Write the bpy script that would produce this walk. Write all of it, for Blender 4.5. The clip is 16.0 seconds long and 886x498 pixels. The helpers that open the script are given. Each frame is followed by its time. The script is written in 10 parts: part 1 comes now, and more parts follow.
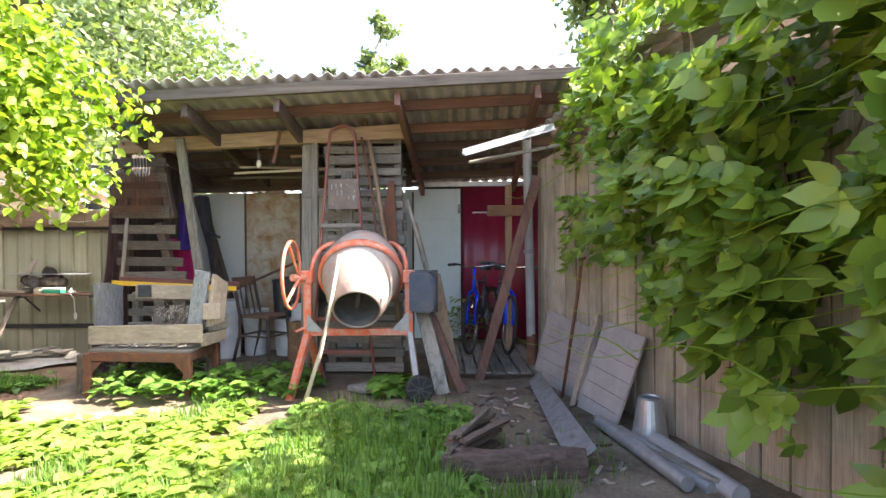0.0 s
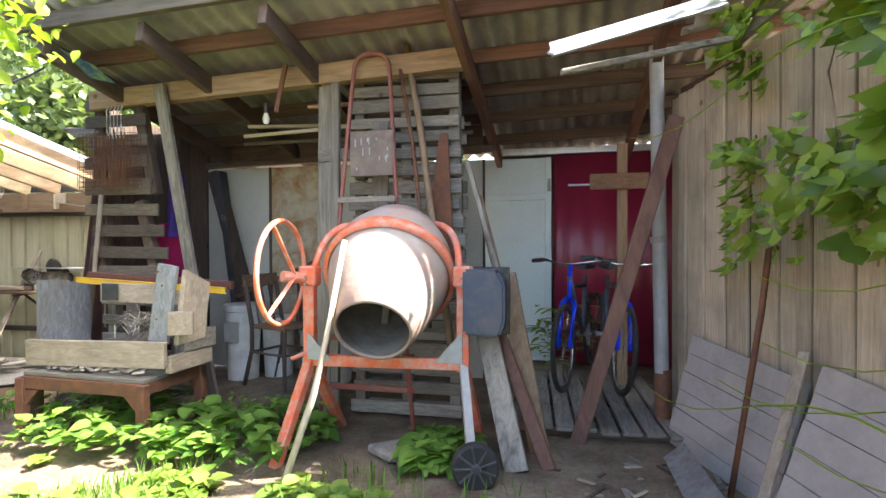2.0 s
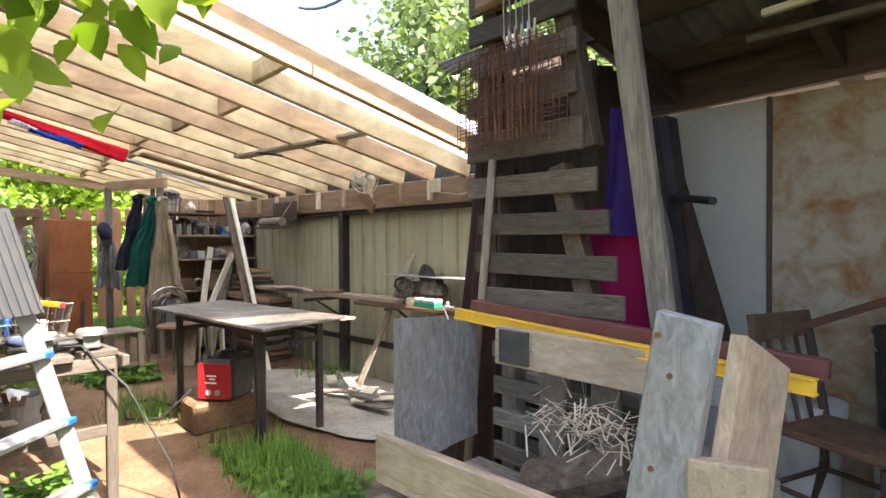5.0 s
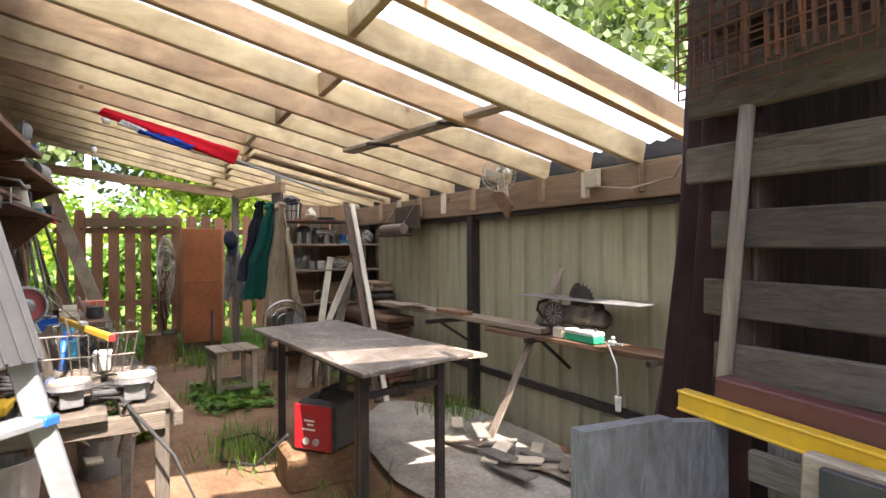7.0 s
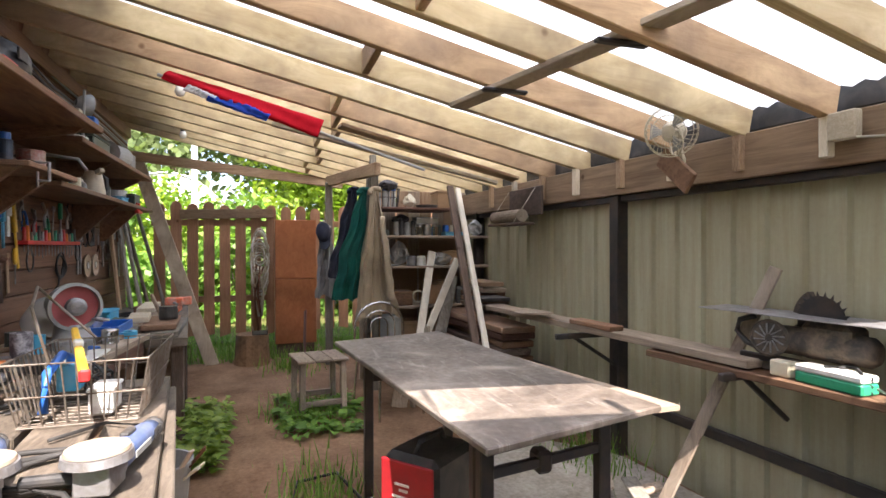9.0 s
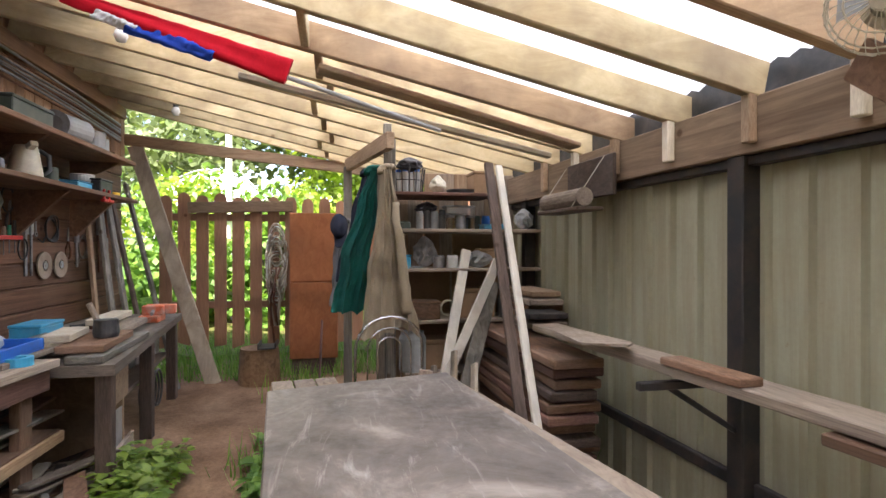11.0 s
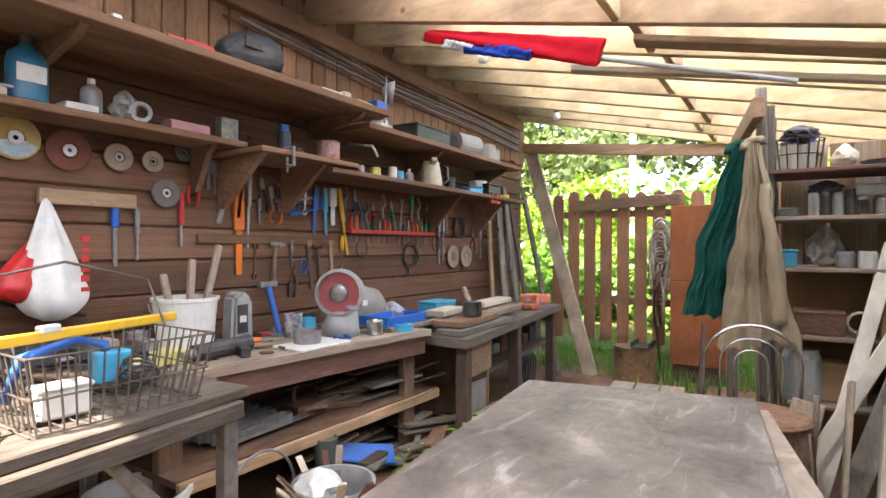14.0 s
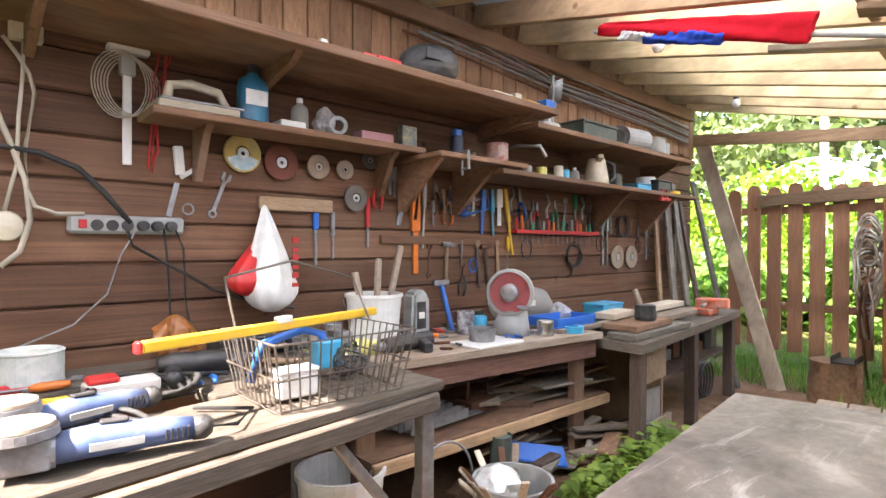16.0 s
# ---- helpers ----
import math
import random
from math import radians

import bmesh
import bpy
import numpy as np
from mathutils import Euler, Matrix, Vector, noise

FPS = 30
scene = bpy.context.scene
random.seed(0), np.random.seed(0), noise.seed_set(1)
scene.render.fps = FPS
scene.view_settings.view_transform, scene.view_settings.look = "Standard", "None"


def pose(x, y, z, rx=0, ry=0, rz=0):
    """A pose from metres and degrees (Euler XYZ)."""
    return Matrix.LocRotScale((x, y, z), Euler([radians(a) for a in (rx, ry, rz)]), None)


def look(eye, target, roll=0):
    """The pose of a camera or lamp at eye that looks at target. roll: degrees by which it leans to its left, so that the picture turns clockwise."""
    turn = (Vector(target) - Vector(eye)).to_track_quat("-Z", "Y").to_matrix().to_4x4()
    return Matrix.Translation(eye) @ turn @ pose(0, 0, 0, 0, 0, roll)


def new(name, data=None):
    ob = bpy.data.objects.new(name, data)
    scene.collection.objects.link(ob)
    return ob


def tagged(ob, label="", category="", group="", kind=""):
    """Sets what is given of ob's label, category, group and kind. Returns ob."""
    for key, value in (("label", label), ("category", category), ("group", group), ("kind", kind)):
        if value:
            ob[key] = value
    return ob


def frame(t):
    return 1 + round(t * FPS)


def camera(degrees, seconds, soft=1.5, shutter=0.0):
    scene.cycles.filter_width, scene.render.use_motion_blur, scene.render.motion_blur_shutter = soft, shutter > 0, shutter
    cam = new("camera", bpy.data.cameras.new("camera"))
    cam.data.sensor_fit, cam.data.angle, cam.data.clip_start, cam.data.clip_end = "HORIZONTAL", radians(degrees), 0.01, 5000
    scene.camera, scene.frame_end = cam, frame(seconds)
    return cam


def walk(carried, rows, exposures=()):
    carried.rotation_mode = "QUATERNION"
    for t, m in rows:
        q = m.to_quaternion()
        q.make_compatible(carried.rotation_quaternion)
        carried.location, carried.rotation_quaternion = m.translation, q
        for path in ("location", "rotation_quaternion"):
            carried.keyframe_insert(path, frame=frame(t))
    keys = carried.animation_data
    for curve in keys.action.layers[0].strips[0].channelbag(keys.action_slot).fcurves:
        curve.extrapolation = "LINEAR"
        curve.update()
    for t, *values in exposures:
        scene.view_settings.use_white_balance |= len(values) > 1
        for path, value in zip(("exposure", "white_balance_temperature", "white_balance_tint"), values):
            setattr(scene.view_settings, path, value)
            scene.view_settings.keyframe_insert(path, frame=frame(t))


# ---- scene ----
cam = camera(78.8, 16.0)
PATH = [
    (0, (0.154, 0.274, 1.308), (0.06, 2.272, 1.285), -0.3),
    (0.5, (0.271, 0.627, 1.289), (0.079, 2.618, 1.265), -0.2),
    (1, (0.314, 1.057, 1.304), (0.019, 3.035, 1.271), -0.2),
    (1.5, (0.288, 1.624, 1.212), (-0.061, 3.593, 1.184), -0.2),
    (2, (0.173, 2.012, 1.211), (-0.266, 3.964, 1.184), -0.2),
    (2.5, (-0.004, 2.382, 1.185), (-0.635, 4.28, 1.158), -0.1),
    (3, (-0.317, 2.761, 1.171), (-1.166, 4.571, 1.135), -0.2),
    (3.5, (-0.671, 3.014, 1.193), (-1.747, 4.7, 1.164), 0.1),
    (4, (-0.998, 3.245, 1.218), (-2.265, 4.792, 1.183), -0.1),
    (6.5, (-2.336, 4.1, 1.247), (-3.995, 5.217, 1.245), -0.2),
    (7, (-2.42, 4.17, 1.259), (-4.17, 5.139, 1.259), -0.3),
    (7.5, (-2.504, 4.207, 1.249), (-4.328, 5.028, 1.254), -0.2),
    (8, (-2.723, 4.275, 1.217), (-4.594, 4.981, 1.215), -0.1),
    (8.5, (-3.013, 4.348, 1.233), (-4.902, 5.004, 1.225), -0.1),
    (11, (-4.294, 4.975, 1.196), (-6.255, 5.367, 1.191), 0.0),
    (11.5, (-4.418, 5.099, 1.184), (-6.403, 5.342, 1.185), 0.1),
    (12, (-4.507, 5.21, 1.164), (-6.504, 5.311, 1.163), 0.1),
    (12.5, (-4.541, 5.315, 1.153), (-6.536, 5.174, 1.154), 0.1),
    (13, (-4.532, 5.406, 1.143), (-6.45, 4.841, 1.143), -0.1),
    (13.5, (-4.498, 5.431, 1.15), (-6.289, 4.542, 1.147), 0.2),
    (14, (-4.506, 5.432, 1.157), (-6.187, 4.348, 1.15), 0.2),
    (14.5, (-4.515, 5.413, 1.159), (-6.109, 4.205, 1.152), 0.2),
    (15, (-4.503, 5.392, 1.169), (-6.02, 4.089, 1.159), 0.3),
    (15.5, (-4.47, 5.372, 1.164), (-5.91, 3.985, 1.156), 0.2),
    (16, (-4.412, 5.333, 1.161), (-5.752, 3.848, 1.15), 0.2),
]
walk(cam, [(t, look(eye, target, roll)) for t, eye, target, roll in PATH],
     [(0, 2.7, 6500, 14), (2, 2.85, 6500, 11), (3, 2.9, 6500, 10), (4, 2.65, 6450, 12), (6.5, 2.12, 6500, 17), (8.5, 2.05, 6500, 18), (11, 2.25, 6500, 19), (13, 2.55, 6500, 19), (14.5, 2.8, 6500, 18), (16, 2.95, 6500, 18)])

# ---- sky, sun, exposure ----
SUN_TO = Vector((1.0, 0.02, 1.19)).normalized()
sun = new("sun", bpy.data.lights.new("sun", "SUN"))
sun.data.energy, sun.data.angle, sun.data.color = 5.0, radians(0.6), (1.0, 0.94, 0.84)
sun.matrix_world = look((0, 0, 30), Vector((0, 0, 30)) - SUN_TO)
world = bpy.data.worlds.new("world")
scene.world = world
world.use_nodes = True
sky = world.node_tree.nodes.new("ShaderNodeTexSky")
sky.sky_type, sky.sun_disc = "NISHITA", False
sky.sun_elevation = math.asin(SUN_TO.z)
sky.sun_rotation = math.atan2(SUN_TO.x, SUN_TO.y)
sky.dust_density, sky.air_density = 3.0, 1.0
world.node_tree.links.new(sky.outputs[0], world.node_tree.nodes["Background"].inputs[0])
world.node_tree.nodes["Background"].inputs[1].default_value = 0.15


# ---- materials ----
def nodes_of(name):
    m = bpy.data.materials.new(name)
    m.use_nodes = True
    return m, m.node_tree.nodes, m.node_tree.links, m.node_tree.nodes["Principled BSDF"]


def ramp_of(nt, lk, fac, stops):
    r = nt.new("ShaderNodeValToRGB")
    while len(r.color_ramp.elements) < len(stops):
        r.color_ramp.elements.new(0.5)
    for e, (p, c) in zip(r.color_ramp.elements, stops):
        e.position, e.color = p, (*c, 1)
    lk.new(fac, r.inputs[0])
    return r.outputs[0]


def mixed(nt, lk, fac, a, b, how="MIX"):
    n = nt.new("ShaderNodeMix")
    n.data_type, n.blend_type = "RGBA", how
    for k, v in ((0, fac), (6, a), (7, b)):
        if isinstance(v, (int, float)):
            n.inputs[k].default_value = v
        elif isinstance(v, tuple):
            n.inputs[k].default_value = (*v, 1)
        else:
            lk.new(v, n.inputs[k])
    return n.outputs[2]


def noise_of(nt, lk, vec, scale, detail=5.0, rough=0.6, distort=0.0):
    n = nt.new("ShaderNodeTexNoise")
    n.inputs["Scale"].default_value, n.inputs["Detail"].default_value = scale, detail
    n.inputs["Roughness"].default_value, n.inputs["Distortion"].default_value = rough, distort
    lk.new(vec, n.inputs["Vector"])
    return n.outputs["Fac"]


def bumped(nt, lk, b, height, strength, dist=0.01):
    n = nt.new("ShaderNodeBump")
    n.inputs["Strength"].default_value, n.inputs["Distance"].default_value = strength, dist
    lk.new(height, n.inputs["Height"])
    lk.new(n.outputs[0], b.inputs["Normal"])


def wood(name, dark, light, stain=(0.3, 0.27, 0.24), stain_amount=0.35, rough=0.75, bump=0.35, vary=0.35, knots=True):
    """Sawn wood: grain runs along the longest side of each piece, tone differs from piece to piece."""
    m, nt, lk, b = nodes_of(name)
    tc, info = nt.new("ShaderNodeTexCoord"), nt.new("ShaderNodeObjectInfo")
    add = nt.new("ShaderNodeVectorMath")
    add.operation = "MULTIPLY_ADD"
    lk.new(info.outputs["Random"], add.inputs[0])
    add.inputs[1].default_value = (37, 53, 71)
    lk.new(tc.outputs["Generated"], add.inputs[2])
    grain = noise_of(nt, lk, add.outputs[0], 7.0, 10, 0.7, 1.0)
    blot = noise_of(nt, lk, tc.outputs["Object"], 3.1, 4, 0.6)
    fine = noise_of(nt, lk, tc.outputs["Object"], 60, 3, 0.6)
    col = ramp_of(nt, lk, grain, [(0.3, dark), (0.68, light)])
    sm = ramp_of(nt, lk, blot, [(0.45, (0, 0, 0)), (0.72, (1, 1, 1))])
    fac = nt.new("ShaderNodeMath")
    fac.operation = "MULTIPLY"
    fac.inputs[1].default_value = stain_amount
    lk.new(sm, fac.inputs[0])
    col = mixed(nt, lk, fac.outputs[0], col, stain)
    tone = nt.new("ShaderNodeMapRange")
    tone.inputs[3].default_value, tone.inputs[4].default_value = 1 - vary, 1 + vary * 0.6
    lk.new(info.outputs["Random"], tone.inputs[0])
    col = mixed(nt, lk, 1.0, col, tone.outputs[0], "MULTIPLY")
    if knots:
        v = nt.new("ShaderNodeTexVoronoi")
        v.inputs["Scale"].default_value = 3.3
        lk.new(tc.outputs["Object"], v.inputs["Vector"])
        kn = ramp_of(nt, lk, v.outputs["Distance"], [(0.035, (0.35, 0.25, 0.18)), (0.075, (1, 1, 1))])
        col = mixed(nt, lk, 0.8, col, kn, "MULTIPLY")
    lk.new(col, b.inputs["Base Color"])
    b.inputs["Roughness"].default_value = rough
    b.inputs["Specular IOR Level"].default_value = 0.25
    h = mixed(nt, lk, 0.35, grain, fine)
    bumped(nt, lk, b, h, bump, 0.006)
    return m


def plain(name, col, rough=0.5, metal=0.0, dirt=(0.12, 0.1, 0.08), amount=0.3, scale=6.0, bump=0.15, spec=0.5, fine=40.0, vary=0.0):
    """Paint, plastic or metal with dirt in patches and a fine uneven surface."""
    m, nt, lk, b = nodes_of(name)
    tc = nt.new("ShaderNodeTexCoord")
    n1 = noise_of(nt, lk, tc.outputs["Object"], scale, 6, 0.65, 0.4)
    n2 = noise_of(nt, lk, tc.outputs["Object"], fine, 4, 0.6)
    f = nt.new("ShaderNodeMath")
    f.operation = "MULTIPLY"
    f.inputs[1].default_value = amount
    lk.new(ramp_of(nt, lk, n1, [(0.42, (0, 0, 0)), (0.68, (1, 1, 1))]), f.inputs[0])
    c = mixed(nt, lk, f.outputs[0], col, dirt)
    c = mixed(nt, lk, 0.35, c, ramp_of(nt, lk, n2, [(0.3, (0.7, 0.7, 0.7)), (0.7, (1, 1, 1))]), "MULTIPLY")
    if vary:
        info = nt.new("ShaderNodeObjectInfo")
        tone = nt.new("ShaderNodeMapRange")
        tone.inputs[3].default_value, tone.inputs[4].default_value = 1 - vary, 1 + vary
        lk.new(info.outputs["Random"], tone.inputs[0])
        c = mixed(nt, lk, 1.0, c, tone.outputs[0], "MULTIPLY")
    lk.new(c, b.inputs["Base Color"])
    b.inputs["Roughness"].default_value, b.inputs["Metallic"].default_value = rough, metal
    b.inputs["Specular IOR Level"].default_value = spec
    bumped(nt, lk, b, n2, bump, 0.004)
    return m


def leafy(name, dark, light, gloss=0.45, through_light=0.35):
    m, nt, lk, b = nodes_of(name)
    geo = nt.new("ShaderNodeNewGeometry")
    tc = nt.new("ShaderNodeTexCoord")
    n = noise_of(nt, lk, tc.outputs["Object"], 2.2, 3, 0.6)
    f = nt.new("ShaderNodeMath")
    f.operation = "MULTIPLY_ADD"
    f.inputs[1].default_value, f.inputs[2].default_value = 0.65, 0.0
    lk.new(geo.outputs["Random Per Island"], f.inputs[0])
    g = nt.new("ShaderNodeMath")
    g.operation = "MULTIPLY_ADD"
    g.inputs[1].default_value = 0.45
    lk.new(n, g.inputs[0])
    lk.new(f.outputs[0], g.inputs[2])
    c = ramp_of(nt, lk, g.outputs[0], [(0.1, dark), (0.85, light)])
    lk.new(c, b.inputs["Base Color"])
    b.inputs["Roughness"].default_value = gloss
    t = nt.new("ShaderNodeBsdfTranslucent")
    lk.new(mixed(nt, lk, 1.0, c, (1.15, 1.25, 0.5), "MULTIPLY"), t.inputs[0])
    mx = nt.new("ShaderNodeMixShader")
    mx.inputs[0].default_value = through_light
    lk.new(b.outputs[0], mx.inputs[1])
    lk.new(t.outputs[0], mx.inputs[2])
    lk.new(mx.outputs[0], nt["Material Output"].inputs[0])
    return m


def soil(name, a, b_, c_, scale=2.5, bump=0.6):
    m, nt, lk, b = nodes_of(name)
    tc = nt.new("ShaderNodeTexCoord")
    n1 = noise_of(nt, lk, tc.outputs["Object"], scale, 8, 0.65)
    n2 = noise_of(nt, lk, tc.outputs["Object"], 38, 6, 0.7)
    n3 = noise_of(nt, lk, tc.outputs["Object"], 0.9, 3, 0.5)
    c = ramp_of(nt, lk, n1, [(0.3, a), (0.55, b_), (0.8, c_)])
    c = mixed(nt, lk, 0.6, c, ramp_of(nt, lk, n2, [(0.3, (0.45, 0.42, 0.4)), (0.65, (1.1, 1.1, 1.1))]), "MULTIPLY")
    c = mixed(nt, lk, 0.5, c, ramp_of(nt, lk, n3, [(0.35, (0.7, 0.7, 0.7)), (0.7, (1.15, 1.12, 1.05))]), "MULTIPLY")
    lk.new(c, b.inputs["Base Color"])
    b.inputs["Roughness"].default_value = 0.95
    b.inputs["Specular IOR Level"].default_value = 0.15
    bumped(nt, lk, b, mixed(nt, lk, 0.5, n1, n2), bump, 0.03)
    return m


W_GREY = wood("weathered_grey_wood", (0.10, 0.09, 0.075), (0.33, 0.30, 0.25), (0.12, 0.11, 0.09), 0.5)
W_BLUE = wood("blue_grey_wood", (0.13, 0.14, 0.15), (0.34, 0.36, 0.38), (0.2, 0.17, 0.14), 0.5)
# Strong brown blotches in both pines: knotty staining plus the rafters' shadow patches.
W_NEW = wood("new_pine", (0.46, 0.33, 0.165), (0.75, 0.61, 0.36), (0.26, 0.18, 0.11), 0.75, 0.6, 0.2, 0.2)
W_SAWN = wood("browned_pine", (0.27, 0.165, 0.09), (0.55, 0.38, 0.22), (0.16, 0.10, 0.065), 0.7, 0.65, 0.35, 0.25)
W_MID = wood("aged_pine", (0.20, 0.125, 0.075), (0.43, 0.30, 0.19), (0.2, 0.15, 0.1), 0.4)
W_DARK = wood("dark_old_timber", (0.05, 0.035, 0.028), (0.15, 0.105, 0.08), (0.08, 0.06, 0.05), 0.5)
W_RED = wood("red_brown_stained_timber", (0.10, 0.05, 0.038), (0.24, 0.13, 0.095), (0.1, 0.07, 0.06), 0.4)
W_WALL = wood("brown_stained_wall_board", (0.075, 0.034, 0.020), (0.225, 0.115, 0.066), (0.26, 0.17, 0.11), 0.35, 0.65, 0.6, 0.42)
W_WALL2 = wood("orange_brown_wall_board", (0.22, 0.11, 0.055), (0.42, 0.24, 0.13), (0.12, 0.08, 0.05), 0.4, 0.6, 0.4, 0.25)
W_SHELF = wood("shelf_board", (0.11, 0.058, 0.034), (0.29, 0.165, 0.098), (0.26, 0.21, 0.17), 0.35)
W_BENCH = wood("dusty_bench_wood", (0.16, 0.115, 0.085), (0.40, 0.32, 0.24), (0.46, 0.40, 0.33), 0.4)
W_FENCE = wood("brown_painted_picket", (0.24, 0.12, 0.07), (0.40, 0.22, 0.13), (0.28, 0.17, 0.11), 0.4, 0.7, 0.25, 0.2)
W_PALE = wood("pale_sawn_plank", (0.5, 0.42, 0.3), (0.72, 0.64, 0.5), (0.4, 0.33, 0.25), 0.4)
W_YARD = wood("sun_bleached_fence_board", (0.29, 0.23, 0.165), (0.55, 0.46, 0.35), (0.17, 0.14, 0.11), 0.5, 0.8, 0.5, 0.25)
CAB = wood("veneer_red_brown", (0.25, 0.085, 0.035), (0.36, 0.14, 0.06), (0.2, 0.08, 0.04), 0.3, 0.35, 0.05, 0.1, False)
BARK = wood("bark", (0.07, 0.055, 0.04), (0.26, 0.21, 0.16), (0.1, 0.09, 0.06), 0.5, 0.95, 0.9, 0.2, False)
LOG = wood("debarked_log", (0.13, 0.07, 0.035), (0.33, 0.2, 0.11), (0.08, 0.05, 0.03), 0.6, 0.8, 0.7, 0.2)
DIRT = soil("packed_earth", (0.145, 0.082, 0.045), (0.26, 0.16, 0.098), (0.35, 0.235, 0.15))
YARD = soil("yard_soil", (0.12, 0.09, 0.065), (0.24, 0.19, 0.135), (0.36, 0.30, 0.22), 3.5, 0.9)
LAWN = soil("rough_grass_ground", (0.06, 0.075, 0.02), (0.13, 0.13, 0.04), (0.2, 0.17, 0.08), 4.0, 0.8)
CEMENT = soil("cement_dust_floor", (0.3, 0.27, 0.22), (0.45, 0.41, 0.35), (0.55, 0.52, 0.45), 5.0, 0.4)
STONE = soil("stone", (0.2, 0.19, 0.17), (0.33, 0.31, 0.28), (0.42, 0.4, 0.36), 6.0, 0.5)
SLATE = plain("asbestos_cement_sheet", (0.34, 0.32, 0.305), 0.9, 0, (0.17, 0.145, 0.13), 0.6, 3.0, 0.4, 0.2)
PANEL = plain("beige_fibre_panel", (0.56, 0.54, 0.46), 0.6, 0, (0.42, 0.40, 0.33), 0.5, 1.8, 0.1, 0.3)
RUSTP = plain("rust_stained_panel", (0.50, 0.44, 0.33), 0.8, 0, (0.34, 0.17, 0.06), 1.0, 7.0, 0.3, 0.2)
WHITE_D = plain("pale_blue_painted_door", (0.60, 0.70, 0.72), 0.45, 0, (0.5, 0.56, 0.55), 0.5, 2.0, 0.06)
RED_D = plain("maroon_steel_sheet", (0.25, 0.018, 0.055), 0.35, 0, (0.09, 0.01, 0.02), 0.5, 1.5, 0.06)
BLACK_M = plain("black_painted_steel", (0.022, 0.021, 0.022), 0.5, 0.0, (0.09, 0.055, 0.035), 0.5, 9.0, 0.2)
RUST = plain("rusty_brown_steel", (0.13, 0.065, 0.045), 0.8, 0.0, (0.24, 0.1, 0.045), 0.7, 12.0, 0.4, 0.2)
REDPIPE = plain("dull_red_painted_pipe", (0.27, 0.075, 0.06), 0.6, 0.0, (0.2, 0.14, 0.11), 0.7, 14.0, 0.2)
ORANGE = plain("worn_orange_paint", (0.72, 0.15, 0.06), 0.55, 0.0, (0.52, 0.42, 0.36), 0.75, 16.0, 0.25)
DRUM = plain("cement_caked_drum", (0.33, 0.305, 0.27), 0.9, 0.0, (0.42, 0.17, 0.12), 0.6, 6.0, 0.9, 0.2, 24)
DRUMIN = plain("cement_caked_inside", (0.30, 0.28, 0.24), 0.95, 0.0, (0.15, 0.12, 0.1), 0.7, 7.0, 0.8, 0.1)
GALV = plain("galvanised_steel", (0.52, 0.53, 0.54), 0.42, 0.75, (0.25, 0.24, 0.22), 0.5, 9.0, 0.12)
CHROME = plain("dull_chrome", (0.66, 0.66, 0.66), 0.25, 0.95, (0.25, 0.2, 0.15), 0.4, 14.0, 0.06)
WIRE = plain("dull_rusty_wire", (0.20, 0.175, 0.15), 0.5, 0.6, (0.12, 0.08, 0.05), 0.8, 30.0, 0.2)
STEEL = plain("grey_steel", (0.33, 0.33, 0.34), 0.5, 0.6, (0.14, 0.1, 0.07), 0.6, 18.0, 0.2)
ALU = plain("aluminium", (0.72, 0.73, 0.75), 0.4, 0.85, (0.45, 0.44, 0.42), 0.3, 8.0, 0.05)
GREYPVC = plain("grey_pipe", (0.34, 0.34, 0.34), 0.55, 0.0, (0.2, 0.18, 0.16), 0.5, 5.0, 0.1)
BLACKP = plain("black_plastic", (0.022, 0.023, 0.025), 0.45, 0.0, (0.16, 0.14, 0.12), 0.4, 9.0, 0.1)
DARKGREY = plain("dark_grey_plastic", (0.05, 0.055, 0.06), 0.45, 0.0, (0.15, 0.13, 0.11), 0.35, 9.0, 0.1)
WHITE_P = plain("white_plastic", (0.74, 0.74, 0.71), 0.4, 0.0, (0.4, 0.36, 0.3), 0.45, 7.0, 0.08)
CREAM = plain("cream_plastic", (0.66, 0.6, 0.46), 0.45, 0.0, (0.3, 0.25, 0.18), 0.45, 9.0, 0.08)
GREY_P = plain("grey_plastic", (0.36, 0.37, 0.36), 0.5, 0.0, (0.2, 0.18, 0.15), 0.4, 9.0, 0.08)
BLUE_P = plain("blue_plastic", (0.012, 0.13, 0.52), 0.4, 0.0, (0.1, 0.12, 0.16), 0.35, 9.0, 0.06)
CYAN_P = plain("light_blue_plastic", (0.05, 0.36, 0.58), 0.4, 0.0, (0.3, 0.3, 0.28), 0.3, 9.0, 0.06)
NAVY = plain("slate_blue_casing", (0.035, 0.055, 0.09), 0.5, 0.0, (0.14, 0.12, 0.11), 0.5, 8.0, 0.12)
TOOLBLUE = plain("power_tool_blue", (0.07, 0.11, 0.24), 0.45, 0.0, (0.28, 0.27, 0.25), 0.4, 12.0, 0.12)
BIKEBLUE = plain("bicycle_blue", (0.01, 0.05, 0.65), 0.25, 0.0, (0.01, 0.03, 0.3), 0.3, 9.0, 0.02)
YELLOW = plain("yellow_paint", (0.86, 0.52, 0.03), 0.4, 0.0, (0.45, 0.32, 0.12), 0.4, 11.0, 0.06)
LIME = plain("pale_yellow_plastic", (0.62, 0.58, 0.16), 0.5, 0.0, (0.4, 0.38, 0.25), 0.4, 9.0, 0.06)
RED_P = plain("red_plastic", (0.58, 0.025, 0.025), 0.4, 0.0, (0.25, 0.06, 0.05), 0.4, 9.0, 0.06)
ORANGE_P = plain("orange_plastic", (0.8, 0.2, 0.02), 0.4, 0.0, (0.4, 0.15, 0.06), 0.35, 9.0, 0.06)
